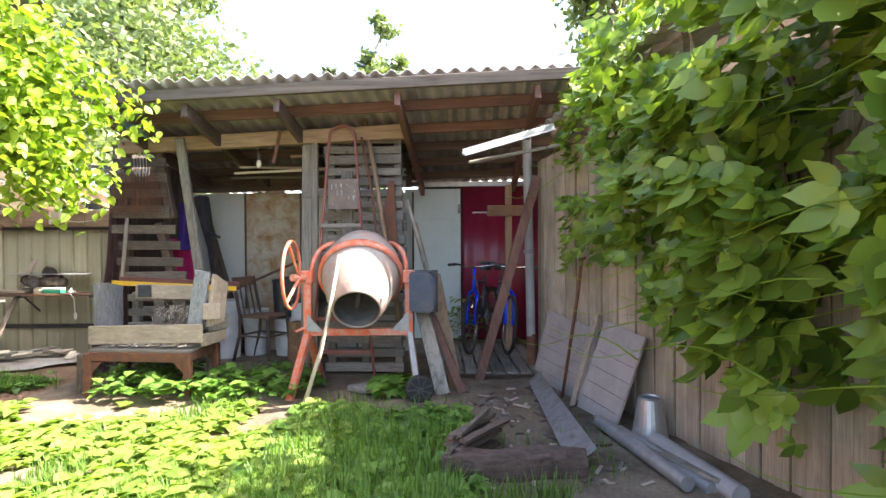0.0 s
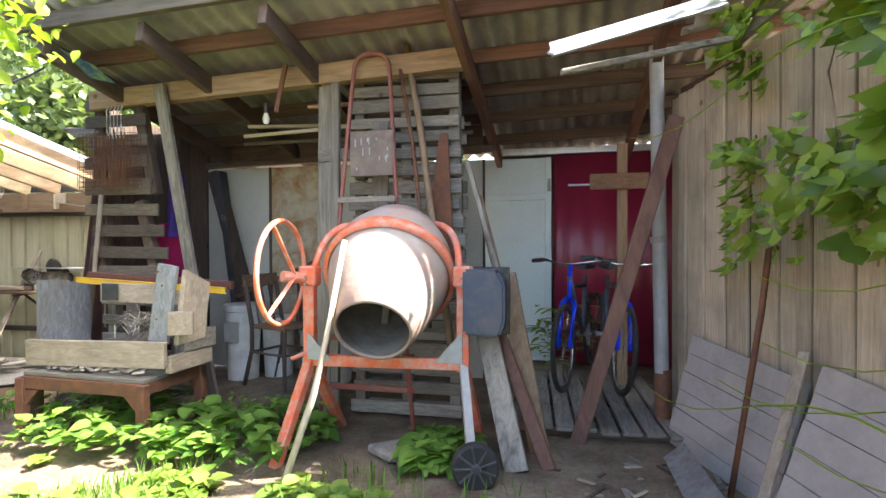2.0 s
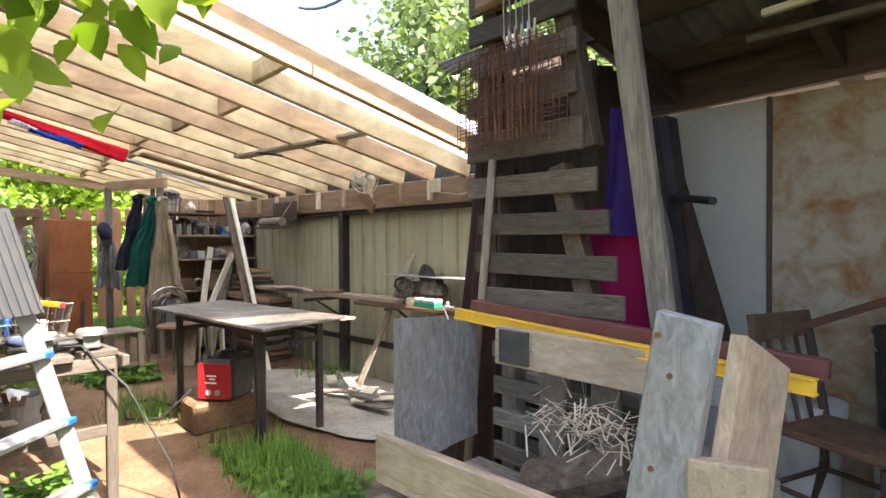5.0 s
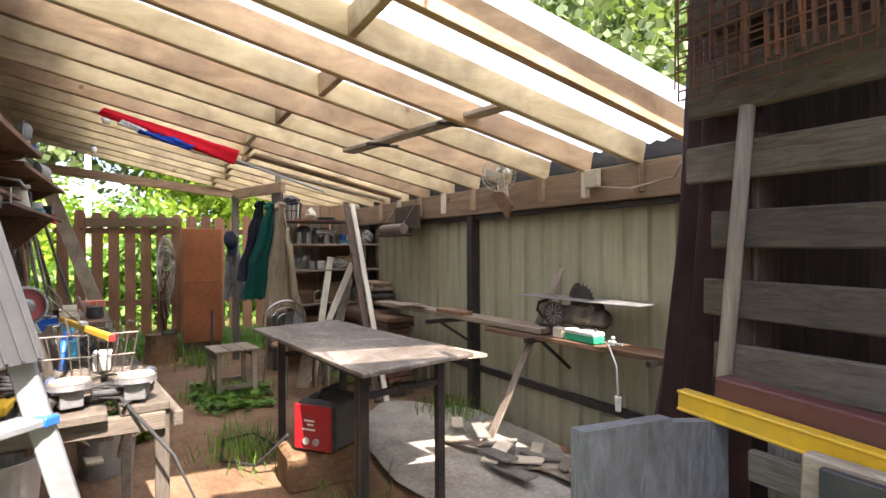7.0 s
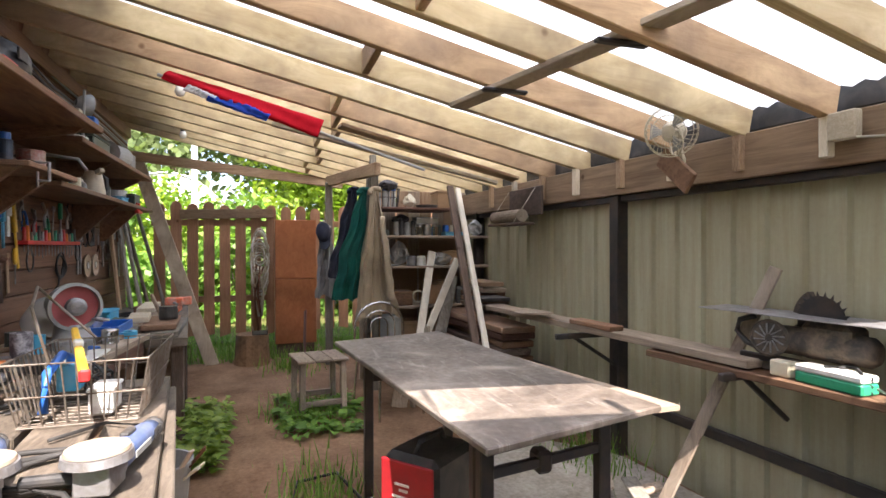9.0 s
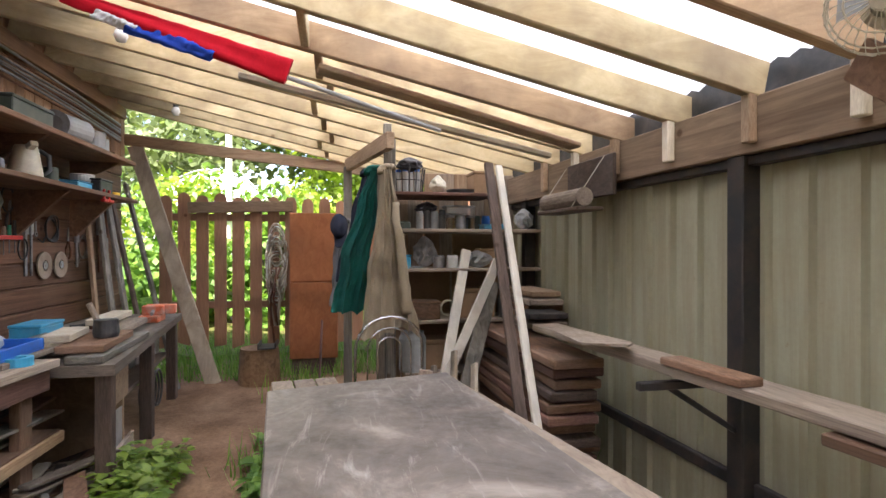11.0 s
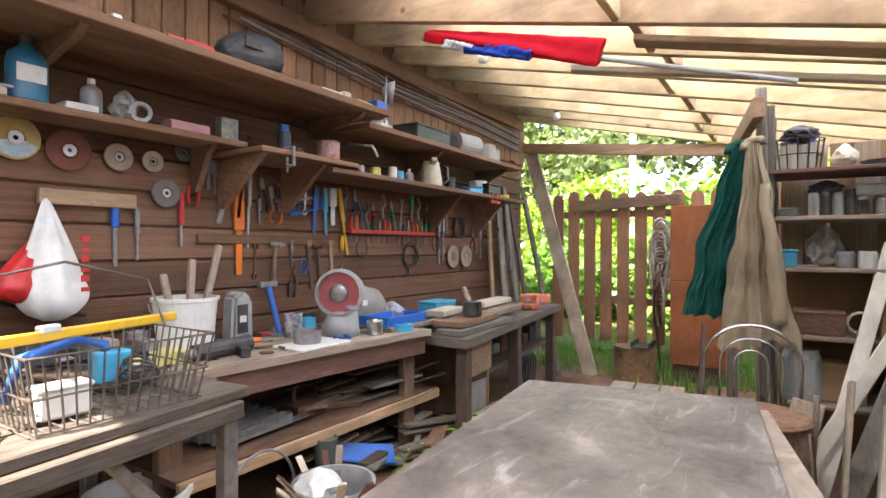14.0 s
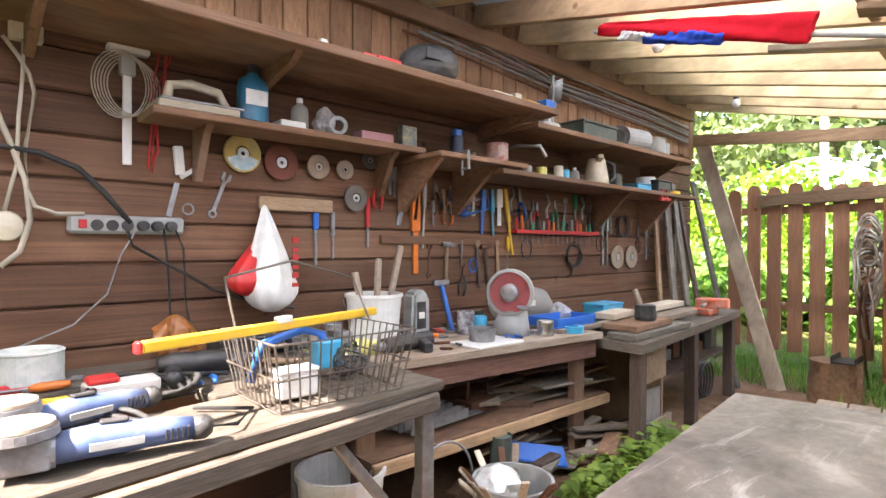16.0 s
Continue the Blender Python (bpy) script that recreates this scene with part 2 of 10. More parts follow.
GREEN_P = plain("green_plastic", (0.02, 0.33, 0.17), 0.4, 0.0, (0.1, 0.2, 0.12), 0.3, 9.0, 0.06)
DKGREEN = plain("dark_green_metal", (0.06, 0.085, 0.07), 0.5, 0.0, (0.16, 0.14, 0.11), 0.45, 9.0, 0.1)
PURPLE = plain("purple_fabric", (0.09, 0.05, 0.28), 0.9, 0.0, (0.12, 0.08, 0.25), 0.4, 9.0, 0.3, 0.1)
PINK = plain("magenta_fabric", (0.55, 0.03, 0.16), 0.9, 0.0, (0.4, 0.05, 0.12), 0.4, 9.0, 0.3, 0.1)
GREENCLOTH = plain("bottle_green_cloth", (0.008, 0.09, 0.07), 0.9, 0.0, (0.01, 0.05, 0.045), 0.7, 5.0, 0.5, 0.15, 90)
KHAKI = plain("khaki_cloth", (0.36, 0.295, 0.205), 0.95, 0.0, (0.25, 0.20, 0.14), 0.6, 5.0, 0.5, 0.1, 90)
NAVYCLOTH = plain("navy_cloth", (0.02, 0.024, 0.04), 0.95, 0.0, (0.05, 0.05, 0.06), 0.5, 6.0, 0.4, 0.1, 90)
GREYCLOTH = plain("grey_cloth", (0.21, 0.21, 0.21), 0.95, 0.0, (0.13, 0.13, 0.13), 0.5, 6.0, 0.4, 0.1, 90)
FLAGRED = plain("red_flag_cloth", (0.62, 0.015, 0.03), 0.8, 0.0, (0.4, 0.01, 0.02), 0.4, 5.0, 0.2, 0.1, 90)
FLAGBLUE = plain("blue_flag_cloth", (0.03, 0.09, 0.55), 0.8, 0.0, (0.03, 0.05, 0.3), 0.4, 5.0, 0.2, 0.1, 90)
FLAGWHITE = plain("white_flag_cloth", (0.75, 0.75, 0.78), 0.8, 0.0, (0.55, 0.55, 0.6), 0.4, 5.0, 0.2, 0.1, 90)
ROPE = plain("pale_cord", (0.5, 0.45, 0.36), 0.9, 0.0, (0.3, 0.26, 0.2), 0.4, 12.0, 0.3, 0.1)
DISC_R = plain("red_brown_abrasive", (0.21, 0.085, 0.065), 0.9, 0.0, (0.13, 0.06, 0.05), 0.4, 12.0, 0.3, 0.1)
DISC_G = plain("grey_abrasive", (0.14, 0.13, 0.12), 0.9, 0.0, (0.2, 0.17, 0.13), 0.5, 12.0, 0.3, 0.1)
DISC_T = plain("tan_abrasive", (0.36, 0.29, 0.22), 0.85, 0.0, (0.24, 0.17, 0.13), 0.5, 12.0, 0.3, 0.1)
FLATSLATE = plain("grey_brown_panel", (0.38, 0.34, 0.315), 0.8, 0, (0.22, 0.19, 0.17), 0.5, 4.0, 0.3, 0.2)
FLATSLATE_D = plain("grey_brown_steel_plate", (0.17, 0.135, 0.115), 0.7, 0, (0.30, 0.24, 0.2), 0.6, 14.0, 0.3, 0.2)
CARD = plain("brown_cardboard", (0.34, 0.22, 0.13), 0.9, 0, (0.24, 0.15, 0.09), 0.5, 4.0, 0.15, 0.1)
AMBER = plain("amber_plastic", (0.25, 0.09, 0.02), 0.3, 0, (0.12, 0.05, 0.02), 0.5, 9.0, 0.1)
TARP = plain("black_tarp", (0.03, 0.028, 0.035), 0.6, 0, (0.12, 0.1, 0.1), 0.4, 3.0, 0.3)
RUBBER = plain("black_rubber", (0.018, 0.018, 0.018), 0.75, 0, (0.09, 0.08, 0.07), 0.4, 9.0, 0.2)
VINE = leafy("creeper_leaf", (0.045, 0.105, 0.016), (0.31, 0.42, 0.06), 0.38, 0.42)
WEED = leafy("weed_leaf", (0.05, 0.14, 0.018), (0.20, 0.34, 0.06), 0.5, 0.4)
GRASS = leafy("grass_blade", (0.05, 0.12, 0.015), (0.17, 0.30, 0.05), 0.5, 0.4)
TREELEAF = leafy("birch_leaf", (0.07, 0.11, 0.04), (0.20, 0.26, 0.11), 0.5, 0.4)
YELLEAF = leafy("young_yellow_green_leaf", (0.10, 0.20, 0.015), (0.32, 0.42, 0.05), 0.5, 0.5)
CONIFER = leafy("conifer_needles", (0.02, 0.04, 0.015), (0.07, 0.10, 0.035), 0.6, 0.2)


def sheet_material(name, tint, clear, spread):
    m, nt, lk, b = nodes_of(name)
    tc = nt.new("ShaderNodeTexCoord")
    n = noise_of(nt, lk, tc.outputs["Object"], 2.5, 5, 0.65)
    c = ramp_of(nt, lk, n, [(0.35, tuple(v * 0.8 for v in tint)), (0.6, tint)])
    t, tr, mx, mx2 = (nt.new("ShaderNodeBsdf" + k) if k in ("Translucent", "Transparent") else nt.new("ShaderNodeMixShader") for k in ("Translucent", "Transparent", "x", "y"))
    lk.new(c, t.inputs[0])
    b.inputs["Roughness"].default_value = 0.3
    lk.new(c, b.inputs["Base Color"])
    mx.inputs[0].default_value, mx2.inputs[0].default_value = spread, clear
    lk.new(b.outputs[0], mx.inputs[1])
    lk.new(t.outputs[0], mx.inputs[2])
    lk.new(mx.outputs[0], mx2.inputs[1])
    lk.new(tr.outputs[0], mx2.inputs[2])
    lk.new(mx2.outputs[0], nt["Material Output"].inputs[0])
    return m


def streaked_steel(name, base, stain):
    """Painted sheet steel with rain streaks running down, rust freckles and dust."""
    m, nt, lk, b = nodes_of(name)
    tc, mp = nt.new("ShaderNodeTexCoord"), nt.new("ShaderNodeMapping")
    mp.inputs["Scale"].default_value = (9, 9, 0.55)
    lk.new(tc.outputs["Object"], mp.inputs["Vector"])
    run = noise_of(nt, lk, mp.outputs[0], 1.6, 7, 0.7, 0.3)
    broad = noise_of(nt, lk, tc.outputs["Object"], 0.9, 5, 0.6, 0.5)
    spot = noise_of(nt, lk, tc.outputs["Object"], 9.0, 8, 0.75)
    fine = noise_of(nt, lk, tc.outputs["Object"], 55, 4, 0.6)
    c = mixed(nt, lk, ramp_of(nt, lk, run, [(0.40, (0, 0, 0)), (0.72, (0.75, 0.75, 0.75))]), base, stain)
    c = mixed(nt, lk, 0.7, c, ramp_of(nt, lk, broad, [(0.3, (0.72, 0.70, 0.64)), (0.65, (1.05, 1.05, 1.05))]), "MULTIPLY")
    c = mixed(nt, lk, ramp_of(nt, lk, spot, [(0.64, (0, 0, 0)), (0.74, (0.6, 0.6, 0.6))]), c, (0.24, 0.15, 0.07))
    c = mixed(nt, lk, 0.3, c, ramp_of(nt, lk, fine, [(0.3, (0.75, 0.75, 0.75)), (0.7, (1, 1, 1))]), "MULTIPLY")
    lk.new(c, b.inputs["Base Color"])
    b.inputs["Roughness"].default_value = 0.5
    b.inputs["Specular IOR Level"].default_value = 0.4
    bumped(nt, lk, b, fine, 0.08, 0.003)
    return m


WELDRED = plain("dull_red_plastic", (0.34, 0.012, 0.018), 0.4, 0.0, (0.16, 0.03, 0.03), 0.35, 9.0, 0.06)
TIN = streaked_steel("olive_profiled_steel", (0.41, 0.39, 0.27), (0.29, 0.24, 0.145))
W_SIDE = wood("grey_slatted_bench_wood", (0.06, 0.047, 0.037), (0.19, 0.155, 0.12), (0.22, 0.185, 0.15), 0.35)
W_WHITE = wood("whitewashed_lath", (0.62, 0.56, 0.46), (0.80, 0.75, 0.64), (0.5, 0.43, 0.34), 0.35, 0.7, 0.2, 0.1)
TREAD = plain("dusty_grey_tread", (0.062, 0.064, 0.067), 0.7, 0.0, (0.09, 0.085, 0.08), 0.5, 9.0, 0.15)
OLDALU = plain("dirty_aluminium", (0.36, 0.37, 0.38), 0.55, 0.5, (0.22, 0.21, 0.2), 0.6, 9.0, 0.15)


def scuffed_sheet(name):
    """Dark sheet worn to brown, with long pale scuffs and plaster stains."""
    m, nt, lk, b = nodes_of(name)
    tc = nt.new("ShaderNodeTexCoord")
    broad = noise_of(nt, lk, tc.outputs["Object"], 3.4, 6, 0.68, 0.6)
    fine = noise_of(nt, lk, tc.outputs["Object"], 34, 4, 0.65)
    mp = nt.new("ShaderNodeMapping")
    mp.inputs["Rotation"].default_value = (0, 0, 0.5)
    mp.inputs["Scale"].default_value = (1.6, 11, 1)
    lk.new(tc.outputs["Object"], mp.inputs["Vector"])
    streak = noise_of(nt, lk, mp.outputs[0], 2.2, 7, 0.72, 0.8)
    c = ramp_of(nt, lk, broad, [(0.36, (0.085, 0.066, 0.052)), (0.52, (0.165, 0.135, 0.110)), (0.68, (0.36, 0.305, 0.255))])
    c = mixed(nt, lk, ramp_of(nt, lk, streak, [(0.56, (0, 0, 0)), (0.74, (0.7, 0.7, 0.7))]), c, (0.50, 0.46, 0.41))
    c = mixed(nt, lk, 0.4, c, ramp_of(nt, lk, fine, [(0.3, (0.6, 0.6, 0.6)), (0.7, (1, 1, 1))]), "MULTIPLY")
    lk.new(c, b.inputs["Base Color"])
    lk.new(ramp_of(nt, lk, fine, [(0.3, (0.34, 0.34, 0.34)), (0.7, (0.58, 0.58, 0.58))]), b.inputs["Roughness"])
    bumped(nt, lk, b, fine, 0.15, 0.003)
    return m


TABLE = scuffed_sheet("worn_dark_sheet")
POLY = sheet_material("translucent_roof_sheet", (0.72, 0.77, 0.82), 0.15, 0.85)
FILM = sheet_material("clear_film", (0.75, 0.75, 0.74), 0.45, 0.35)
BOTTLE = sheet_material("clear_bottle_plastic", (0.7, 0.72, 0.7), 0.55, 0.3)


def glass_of(name, tint):
    m, nt, lk, b = nodes_of(name)
    b.inputs["Transmission Weight"].default_value, b.inputs["Roughness"].default_value = 1.0, 0.03
    b.inputs["Base Color"].default_value = (*tint, 1)
    return m


GLASS = glass_of("clear_glass", (0.95, 0.97, 0.95))
BULBW = plain("opal_bulb", (0.85, 0.84, 0.8), 0.2, 0, (0.7, 0.68, 0.6), 0.2)


# ---- mesh tools ----
XF = [Matrix()]


def part(name, bm, mat, parent=None, label="", smooth=False, kind=""):
    """Links a bmesh as one mesh object, under a thing or a part when given."""
    bm.transform(XF[0])
    me = bpy.data.meshes.new(name)
    if smooth:
        for fc in bm.faces:
            fc.smooth = True
    bm.to_mesh(me)
    bm.free()
    me.materials.append(mat)
    ob = new(name, me)
    if parent is not None:
        ob.parent = parent
        if parent.type == "EMPTY":
            ob.matrix_parent_inverse = parent.matrix_basis.inverted()
    if label:
        ob["label"] = label
    if kind:
        ob["kind"] = kind
    return ob


def thing(name, base, label, category, group="", kind=""):
    e = new(name)
    e.empty_display_size = 0.1
    e.matrix_basis = Matrix.Translation(XF[0] @ Vector(base))
    return tagged(e, label, category, group, kind)


def solo(name, bm, mat, label, category, group="", kind="", smooth=False):
    """A thing that is one mesh."""
    return tagged(part(name, bm, mat, None, smooth=smooth), label, category, group, kind)


def bevel(bm, w, seg=1):
    if w > 0:
        bmesh.ops.bevel(bm, geom=bm.edges[:], offset=w, segments=seg, affect="EDGES", clamp_overlap=True)
    return bm


def box(x0, x1, y0, y1, z0, z1, b=0.004):
    bm = bmesh.new()
    bmesh.ops.create_cube(bm, size=1)
    bmesh.ops.transform(bm, matrix=Matrix.Translation(((x0 + x1) / 2, (y0 + y1) / 2, (z0 + z1) / 2)) @ Matrix.Diagonal((abs(x1 - x0), abs(y1 - y0), abs(z1 - z0), 1)), verts=bm.verts)
    return bevel(bm, min(b, abs(x1 - x0) * 0.3, abs(y1 - y0) * 0.3, abs(z1 - z0) * 0.3))


def turn_of(p0, p1, up=(0, 0, 1)):
    d = (Vector(p1) - Vector(p0)).normalized()
    u = Vector(up)
    if abs(d.dot(u)) > 0.995:
        u = Vector((0, 1, 0))
    s = d.cross(u).normalized()
    u = s.cross(d)
    return Matrix((s, u, d)).transposed().to_4x4()


def beam(p0, p1, w, h, up=(0, 0, 1), b=0.004, warp=0.0):
    """A squared timber from p0 to p1, w across and h along up; warp bends it a little."""
    bm = bmesh.new()
    n = 6 if warp else 1
    ln = (Vector(p1) - Vector(p0)).length
    rings = []
    for i in range(n + 1):
        o = math.sin(math.pi * i / n) * warp if warp else 0
        rings.append([bm.verts.new((sx * w / 2 + o, sy * h / 2 + o * 0.6, ln * i / n)) for sx, sy in ((-1, -1), (1, -1), (1, 1), (-1, 1))])
    for a, c in zip(rings, rings[1:]):
        for i in range(4):
            bm.faces.new((a[i], a[(i + 1) % 4], c[(i + 1) % 4], c[i]))
    bm.faces.new(rings[0][::-1])
    bm.faces.new(rings[-1])
    bm.normal_update()
    if b and not warp:
        bevel(bm, min(b, w * 0.3, h * 0.3))
    bm.transform(Matrix.Translation(p0) @ turn_of(p0, p1, up))
    return bm


def rod(p0, p1, r, r1=None, n=12):
    bm = bmesh.new()
    ln = (Vector(p1) - Vector(p0)).length
    bmesh.ops.create_cone(bm, cap_ends=True, segments=n, radius1=r, radius2=r if r1 is None else r1, depth=ln, matrix=Matrix.Translation((0, 0, ln / 2)))
    bm.transform(Matrix.Translation(p0) @ turn_of(p0, p1))
    return bm


def tube(pts, r, n=8, closed=False):
    """A round tube or cord along points."""
    pts = [Vector(p) for p in pts]
    bm = bmesh.new()
    rings, m = [], len(pts)
    for i, p in enumerate(pts):
        if closed:
            d = pts[(i + 1) % m] - pts[i - 1]
        else:
            d = pts[min(i + 1, m - 1)] - pts[max(i - 1, 0)]
        t = turn_of((0, 0, 0), d if d.length > 1e-6 else (0, 0, 1))
        rr = r[i] if isinstance(r, (list, tuple)) else r
        rings.append([bm.verts.new(p + t.to_3x3() @ Vector((math.cos(2 * math.pi * k / n) * rr, math.sin(2 * math.pi * k / n) * rr, 0))) for k in range(n)])
    pairs = list(zip(rings, rings[1:])) + ([(rings[-1], rings[0])] if closed else [])
    for a, c in pairs:
        off = min(range(n), key=lambda o: (a[0].co - c[o].co).length) if (a[0].co - c[0].co).length > 1e-9 else 0
        for k in range(n):
            bm.faces.new((a[k], a[(k + 1) % n], c[(k + 1 + off) % n], c[(k + off) % n]))
    if not closed:
        bm.faces.new(rings[0][::-1])
        bm.faces.new(rings[-1])
    bm.normal_update()
    return bm


def lathe(profile, n=24, m=None):
    """A body turned about z: profile of (radius, height)."""
    bm = bmesh.new()
    rings = []
    for r, z in profile:
        rings.append([bm.verts.new((0, 0, z))] if r < 1e-5 else [bm.verts.new((r * math.cos(2 * math.pi * k / n), r * math.sin(2 * math.pi * k / n), z)) for k in range(n)])
    for a, c in zip(rings, rings[1:]):
        for k in range(n):
            k2 = (k + 1) % n
            if len(a) == 1 and len(c) == 1:
                continue
            if len(a) == 1:
                bm.faces.new((a[0], c[k2], c[k]))
            elif len(c) == 1:
                bm.faces.new((a[k], a[k2], c[0]))
            else:
                bm.faces.new((a[k], a[k2], c[k2], c[k]))
    bmesh.ops.recalc_face_normals(bm, faces=bm.faces)
    if m is not None:
        bm.transform(m)
    return bm


def joined(*bms):
    out = bmesh.new()
    for b in bms:
        me = bpy.data.meshes.new("x")
        b.to_mesh(me)
        b.free()
        out.from_mesh(me)
        bpy.data.meshes.remove(me)
    return out


def plate(pts, t, normal=(0, 0, 1), b=0.0):
    """A flat outline given a thickness."""
    bm = bmesh.new()
    vs = [bm.verts.new(p) for p in pts]
    fc = bm.faces.new(vs)
    ex = bmesh.ops.extrude_face_region(bm, geom=[fc])
    nv = Vector(normal).normalized() * t
    for v in ex["geom"]:
        if isinstance(v, bmesh.types.BMVert):
            v.co += nv
    bmesh.ops.recalc_face_normals(bm, faces=bm.faces)
    return bevel(bm, b)


def arc(c, r, a0, a1, n, ax=(1, 0, 0), ay=(0, 0, 1)):
    c, ax, ay = Vector(c), Vector(ax), Vector(ay)
    return [c + r * (math.cos(radians(a0 + (a1 - a0) * i / n)) * ax + math.sin(radians(a0 + (a1 - a0) * i / n)) * ay) for i in range(n + 1)]


def sag(p0, p1, drop, n=10):
    p0, p1 = Vector(p0), Vector(p1)
    return [p0.lerp(p1, i / n) - Vector((0, 0, drop * 4 * (i / n) * (1 - i / n))) for i in range(n + 1)]


def wavy_sheet(p00, p10, p01, p11, waves, amp, thick, per=8, across=1):
    """A corrugated sheet: waves run from p00 to p10, ridges from p0x to p1x."""
    bm = bmesh.new()
    p00, p10, p01, p11 = (Vector(p) for p in (p00, p10, p01, p11))
    nrm = (p10 - p00).cross(p01 - p00).normalized()
    nx = waves * per
    tops = []
    for lay in (0, 1):
        rows = []
        for j in range(across + 1):
            v = j / across
            rows.append([bm.verts.new((p00.lerp(p10, i / nx)).lerp(p01.lerp(p11, i / nx), v) + nrm * (amp * math.sin(2 * math.pi * i / per) + lay * thick)) for i in range(nx + 1)])
        tops.append(rows)
    for lay, rows in enumerate(tops):
        for a, c in zip(rows, rows[1:]):
            for i in range(nx):
                q = (a[i], a[i + 1], c[i + 1], c[i])
                bm.faces.new(q if lay else q[::-1])
    for j in (0, across):
        for i in range(nx):
            bm.faces.new((tops[0][j][i], tops[0][j][i + 1], tops[1][j][i + 1], tops[1][j][i]))
    for i in (0, nx):
        for j in range(across):
            bm.faces.new((tops[0][j][i], tops[0][j + 1][i], tops[1][j + 1][i], tops[1][j][i]))
    bmesh.ops.recalc_face_normals(bm, faces=bm.faces)
    for fc in bm.faces:
        fc.smooth = True
    return bm


R = random.Random(7)


def jit(a):
    return R.uniform(-a, a)


# ---- ground ----
def ground_height(x, y):
    h = 0.05 + 0.02 * noise.noise((x * 0.8, y * 0.8, 0)) + 0.01 * noise.noise((x * 3, y * 3, 1))
    w = min(1, max(0, (-2.9 - x) / 1.0))
    return h * (1 - w) + (0.008 * noise.noise((x * 2, y * 2, 3))) * w


def build_ground():
    bm = bmesh.new()
    xs = [-400, -60, -25, -14] + [-11 + 0.25 * i for i in range(57)] + [5, 9, 25, 60, 400]
    ys = [-400, -60, -20, -6] + [-2 + 0.25 * i for i in range(45)] + [11, 14, 25, 60, 400]
    grid = [[bm.verts.new((x, y, ground_height(x, y))) for x in xs] for y in ys]
    for a, c in zip(grid, grid[1:]):
        for i in range(len(xs) - 1):
            bm.faces.new((a[i], a[i + 1], c[i + 1], c[i])).smooth = True
    ob = tagged(part("ground", bm, YARD), "bare brown yard soil with patches of moss and chips", "ground", kind="structure")
    return ob


build_ground()
bm = bmesh.new()
nx, ny = 44, 30
g = [[bm.verts.new((-10.6 + 7.6 * i / nx, 3.12 + 3.33 * j / ny, 0.02 + 0.018 * noise.noise((i * 0.3, j * 0.3, 5)) - 0.03 * max(0, (i / nx - 0.9) * 10))) for i in range(nx + 1)] for j in range(ny + 1)]
for a, c in zip(g, g[1:]):
    for i in range(nx):
        bm.faces.new((a[i], a[i + 1], c[i + 1], c[i])).smooth = True
tagged(part("floor", bm, DIRT), "packed reddish earth floor of the open workshop", "floor", kind="structure")
bm = bmesh.new()
ring = []
for k in range(36):
    a = 2 * math.pi * k / 36
    r = 1 + 0.22 * noise.noise((math.cos(a) * 1.7, math.sin(a) * 1.7, 2))
    ring.append(bm.verts.new((-5.2 + 1.15 * r * math.cos(a), 5.85 + 0.52 * r * math.sin(a), 0.05)))
bm.faces.new(ring)
tagged(part("floor_patch", bm, CEMENT), "pale dried cement and sawdust on the earth", "floor patch", kind="structure")

# ---- shed: timber lean-to with a corrugated roof, open to the yard ----
SL = -0.215


def shed_z(x, y):
    """Height of the underside of the shed's roof sheets."""
    return 2.60 + 0.035 * (x + 3.0) + SL * (y - 4.55)


def sp(x, y, dz=0.0):
    return (x, y, shed_z(x, y) + dz)


wavy = wavy_sheet(sp(-3.2, 4.5), sp(1.7, 4.68), sp(-3.2, 7.4), sp(1.7, 7.4), 38, 0.022, 0.008, 8, 2)
tagged(part("shed_roof", wavy, SLATE), "grey corrugated cement sheet roof, weathered brown below", "roof", kind="structure")
# Battens get darker from front to back, the left rafters darker than the right.
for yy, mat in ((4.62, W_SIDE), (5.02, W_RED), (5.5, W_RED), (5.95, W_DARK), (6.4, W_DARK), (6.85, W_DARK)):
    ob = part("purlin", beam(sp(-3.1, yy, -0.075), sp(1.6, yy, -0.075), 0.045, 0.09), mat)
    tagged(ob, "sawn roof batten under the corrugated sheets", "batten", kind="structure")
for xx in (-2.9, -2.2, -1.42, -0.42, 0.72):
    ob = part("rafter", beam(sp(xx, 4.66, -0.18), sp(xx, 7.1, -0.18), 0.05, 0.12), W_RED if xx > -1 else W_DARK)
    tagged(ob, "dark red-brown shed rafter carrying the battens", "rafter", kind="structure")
tagged(part("front_beam", beam((-3.17, 5.3, 2.235), (-0.4, 5.36, 2.36), 0.09, 0.13), W_MID), "long yellowed front beam of the shed", "beam", kind="structure")
# back wall of the shed with tall panels
for i in range(4):
    x0 = -3.12 + i * 0.66
    tagged(part("wall_back_panel", box(x0, x0 + 0.65, 6.52, 6.55, 0.05, 1.9), RUSTP if i == 1 else PANEL), "tall beige fibreboard panel with rust-coloured water stains" if i == 1 else "tall beige fibreboard wall panel", "wall panel", kind="structure")
for i in range(5):
    tagged(part("panel_batten", box(-3.135 + i * 0.66, -3.115 + i * 0.66, 6.50, 6.52, 0.05, 1.9, 0.002), W_DARK), "thin dark joint strip between wall panels", "trim", kind="structure")
tagged(part("back_wall_plate", beam((-3.2, 6.53, 1.93), (-0.4, 6.53, 1.99), 0.06, 0.05), W_DARK), "dark timber plate above the shed's back panels", "beam", kind="structure")
